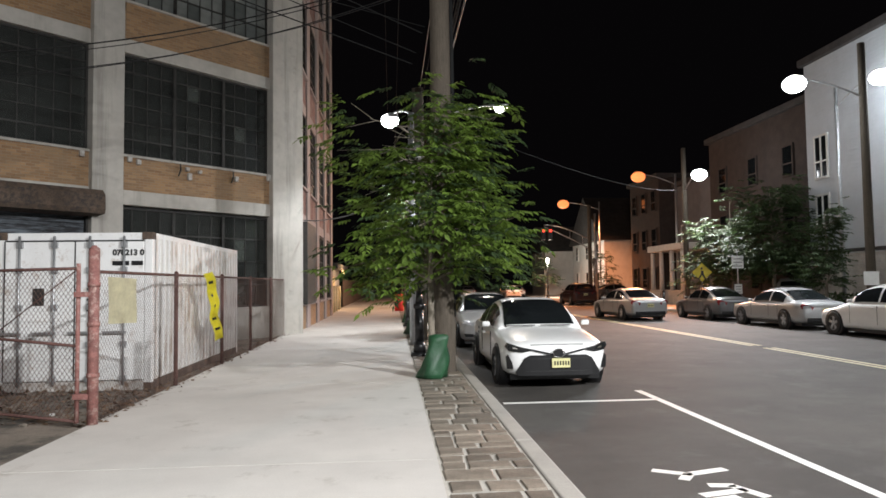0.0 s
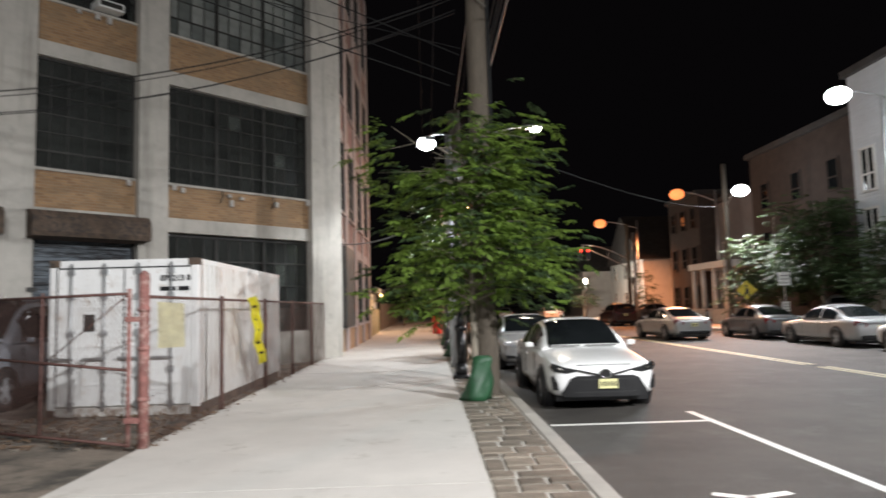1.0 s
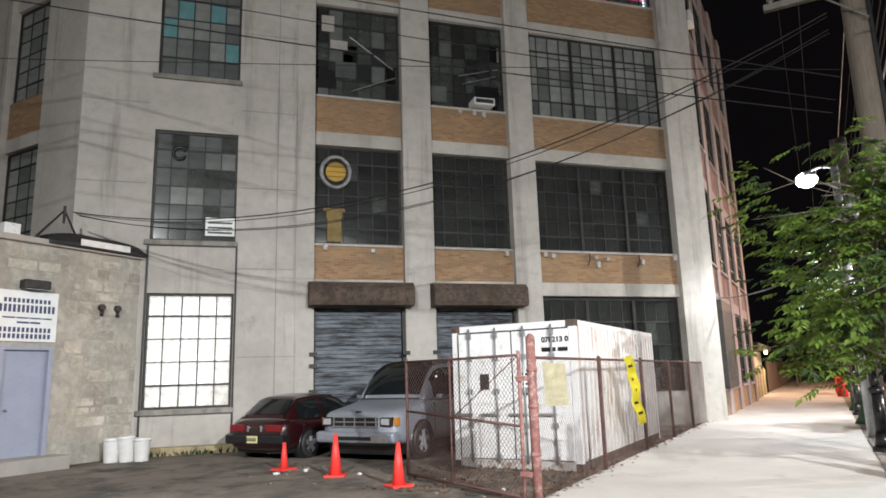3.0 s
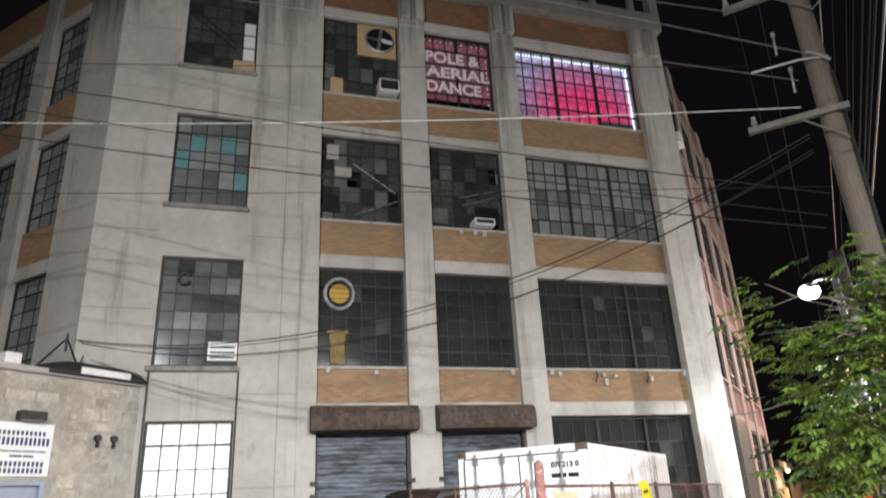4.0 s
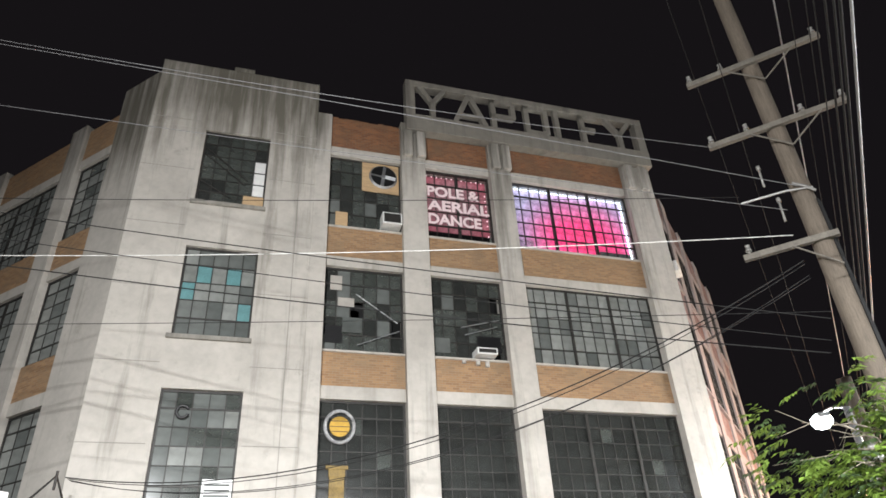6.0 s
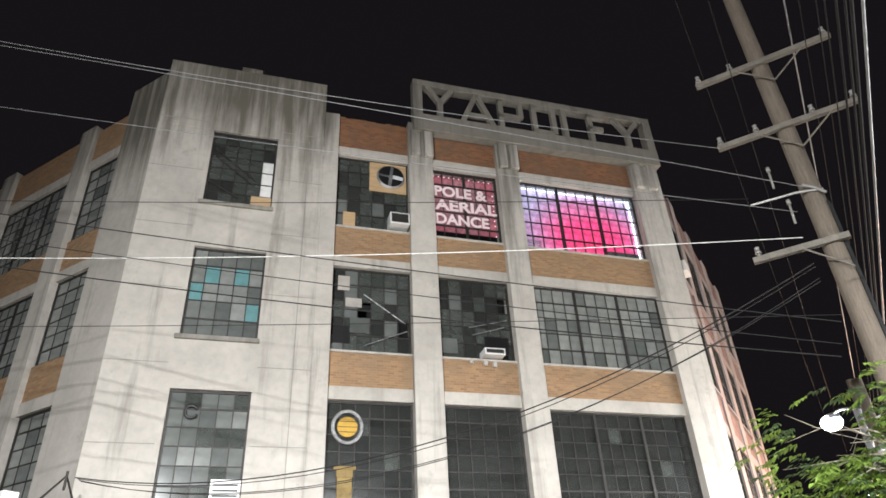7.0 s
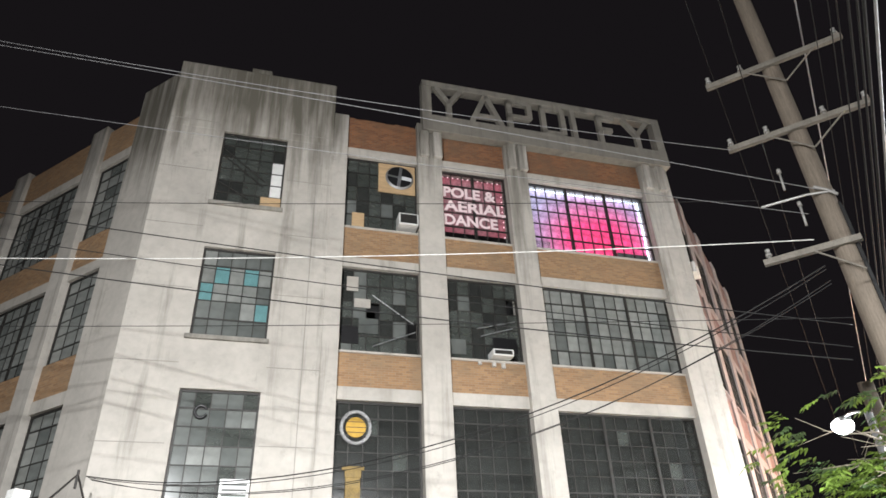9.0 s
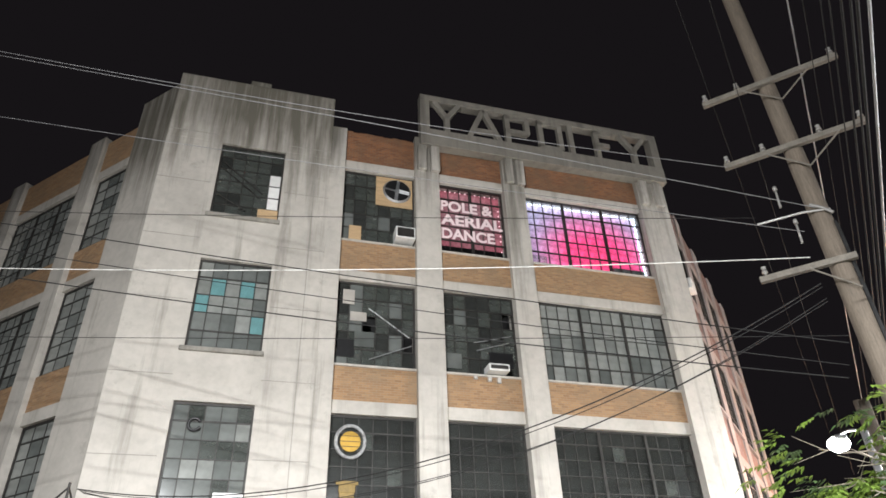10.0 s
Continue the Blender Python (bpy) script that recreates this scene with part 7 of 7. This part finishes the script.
# bent blind and junk behind the second-storey panes
for a, b in (((3.05, 11.45), (4.35, 10.55)), ((3.1, 9.75), (4.4, 10.3)), ((6.4, 10.6), (7.7, 10.95)), ((6.5, 10.35), (7.6, 10.7))):
    bm = bmesh.new()
    chain(bm, [(a[0], GLASS - 0.07, a[1]), (b[0], GLASS - 0.07, b[1])], 0.02)
    part("loose_strip", bm, M_ZINC, factory)
for x, z, w_, h_, mt in ((2.25, 11.55, 0.36, 0.5, M_CURB), (2.5, 11.0, 0.5, 0.3, M_CURB), (2.15, 9.8, 0.5, 0.55, M_TRIM), (2.65, 10.15, 0.6, 0.5, M_PANE_GREY), (5.5, 9.7, 0.5, 0.5, M_PANE_GREY), (6.9, 9.85, 0.8, 0.5, M_TRIM)):
    part("patch_panel", boxes((x, x + w_, GLASS - 0.055, GLASS - 0.035, z, z + h_)), mt, factory)

# folding lattice behind the top tower window
for a, b in (((-1.9, 16.2), (-0.55, 15.1)), ((-1.9, 15.95), (-0.6, 14.9)), ((-1.95, 14.9), (-1.0, 14.35))):
    bm = bmesh.new()
    chain(bm, [(a[0], TOWER + 0.10, a[1]), (b[0], TOWER + 0.10, b[1])], 0.022)
    part("lattice_bar", bm, M_STEEL, factory)

# round lantern emblem and yellow drum in the first-storey window
M_ROPE = mat("grimy_rope", (0.34, 0.34, 0.34), 0.8, 0, 0.5, 14, 40, 0.1)
M_AMBER = mat("amber_yellow_paint", (0.46, 0.27, 0.02), 0.5, 0, 0.15, 4, 30, 0.05)
em_x, em_z = 2.66, 7.30
bm = bmesh.new()
chain(bm, [(em_x + 0.40 * math.cos(2 * math.pi * i / 28), GLASS - 0.06, em_z + 0.44 * math.sin(2 * math.pi * i / 28)) for i in range(29)], 0.05, 8)
em = part("emblem_ring", bm, M_ROPE, factory, "grimy rope ring round an amber drum")
bm = bmesh.new()
tube(bm, (em_x, GLASS - 0.075, em_z), (em_x, GLASS - 0.05, em_z), 0.28, sides=24)
drum = part("amber_drum", bm, M_AMBER, em, "amber yellow round lantern drum")
part("drum_hoop", boxes(*[(em_x - w_, em_x + w_, GLASS - 0.084, GLASS - 0.076, em_z + dz, em_z + dz + 0.018) for dz, w_ in ((-0.15, 0.23), (-0.01, 0.275), (0.14, 0.235))]), M_RUSTSTEEL, drum)
bm = bmesh.new()
for xx, rr, zz0, zz1 in ((2.62, 0.30, 6.15, 6.25), (2.62, 0.22, 5.95, 6.15), (2.62, 0.20, 5.30, 5.95)):
    box(bm, xx - rr, xx + rr, GLASS - 0.075, GLASS - 0.05, zz0, zz1, bevel=0.01)
part("amber_barrel", bm, mat("dull_amber_paint", (0.22, 0.145, 0.035), 0.6, 0, 0.35, 5, 30, 0.05), factory, "amber painted barrel in the window")
pb = part("paper_notice", boxes((-0.72, 0.0, TOWER + 0.10, TOWER + 0.108, 5.32, 5.80)), M_SIGNWHITE, factory, "white paper notice in the window")
part("notice_bar", boxes(*[(-0.66, -0.06, TOWER + 0.095, TOWER + 0.099, 5.38 + 0.13 * k, 5.43 + 0.13 * k) for k in range(3)]), M_PANE_GREY, pb)
bm = bmesh.new()
chain(bm, [(-1.42 + 0.15 * math.cos(0.5 + 5.4 * i / 16), TOWER + 0.09, 7.48 + 0.16 * math.sin(0.5 + 5.4 * i / 16)) for i in range(17)], 0.04, 8)
part("hose_ring", bm, M_TRIM, factory, "dark ring of hose hanging in the window")

# glowing panel painted as the lit room behind the frosted ground-floor window
M_ROOM = curtain_mat("glowing_room_panel", [(0.0, (1.0, 1.0, 0.97)), (0.6, (0.95, 0.94, 0.90)), (0.85, (0.74, 0.72, 0.66)), (1.0, (0.52, 0.48, 0.42))], 1.25, (0.45, 0.62), (0.75, 0.75), 0.5)
part("glow_panel", boxes((WX0 + 0.02, WX1 - 0.02, TOWER + 0.30, TOWER + 0.33, 1.02, 3.80)), M_ROOM, factory)

# insulator stubs, conduit ends and drips under the sills
rs = random.Random(9)
for x, z in ((8.85, 5.02), (9.1, 4.98), (10.55, 4.98), (10.62, 4.72), (10.95, 4.95), (12.2, 4.85), (13.4, 5.0), (3.6, 5.0), (7.6, 5.0), (2.3, 5.03), (6.3, 9.33), (6.75, 9.3), (7.05, 9.25)):
    part("old_stub", boxes((x, x + 0.12, FRONT - 0.12, FRONT - 0.02, z, z + rs.uniform(0.10, 0.22)), bevel=0.02), M_SILL, factory)
for x in (10.4, 12.15):
    bm = bmesh.new()
    chain(bm, [(x, FRONT - 0.03, 5.3), (x, FRONT - 0.08, 5.0), (x - 0.06, FRONT - 0.06, 4.8)], 0.02)
    part("conduit_end", bm, M_STEEL, factory)
# ragged coping of the brick parapet
for x0, x1 in BAYS[:1]:
    x = x0
    while x < x1 - 0.1:
        w_ = min(rs.uniform(0.15, 0.4), x1 - x)
        part("coping_brick", boxes((x, x + w_ - 0.01, FRONT - 0.02, FRONT + 0.3, TOP, TOP + rs.uniform(0.02, 0.10)), bevel=0.01), M_BRICK_TOP, factory)
        x += w_
# window unit and wall lamp on the side wall
su = part("window_unit", boxes((0.9, 1.6, -0.30, 0.2, 13.9, 14.35), bevel=0.02), M_BUCKET, factory, "white window air conditioner on the side wall")
su.matrix_basis = SIDE
so = part("wall_box", boxes((0.62, 3.1, -0.34, 0.06, 0.95, 3.82), bevel=0.02), M_STEEL, factory, "dark steel security screen on the side wall")
so.matrix_basis = SIDE

# container marks
part_root = [o for o in scene.objects if o.name == "freight_container"][0]
lt = lettering("078213 0", -0.62, 2.18, 0.50, 0.10, M_TRIM, part_root, -0.030)
part("mark_bar", boxes((-0.62, -0.36, -0.034, -0.028, 2.02, 2.09), (-0.32, -0.14, -0.034, -0.028, 2.02, 2.09)), M_TRIM, part_root)

# brown leaf litter behind the gate and along the fence
bm = bmesh.new()
rl = random.Random(41)
for _ in range(1500):
    if rl.random() < 0.55:
        px_, py_ = rl.uniform(-6.4, -3.5), rl.uniform(8.7, 11.4)
    else:
        px_, py_ = FX + rl.gauss(-0.12, 0.14), rl.uniform(8.5, 22.5)
    d_ = Vector((rl.uniform(-1, 1), rl.uniform(-1, 1), rl.uniform(-0.1, 0.3)))
    leaf(bm, Vector((px_, py_, -0.04 if px_ < WALK_L else 0.004)), d_, Vector((rl.uniform(-0.4, 0.4), rl.uniform(-0.4, 0.4), 1)).normalized(), rl.uniform(0.05, 0.11), 0.6)
solid("leaf_litter", bm, mat("dry_brown_leaf", (0.16, 0.10, 0.06), 0.85, 0, 0.4, 3, 20, 0.0), "dry brown leaf litter along the fence", "leaf litter", kind="stuff")
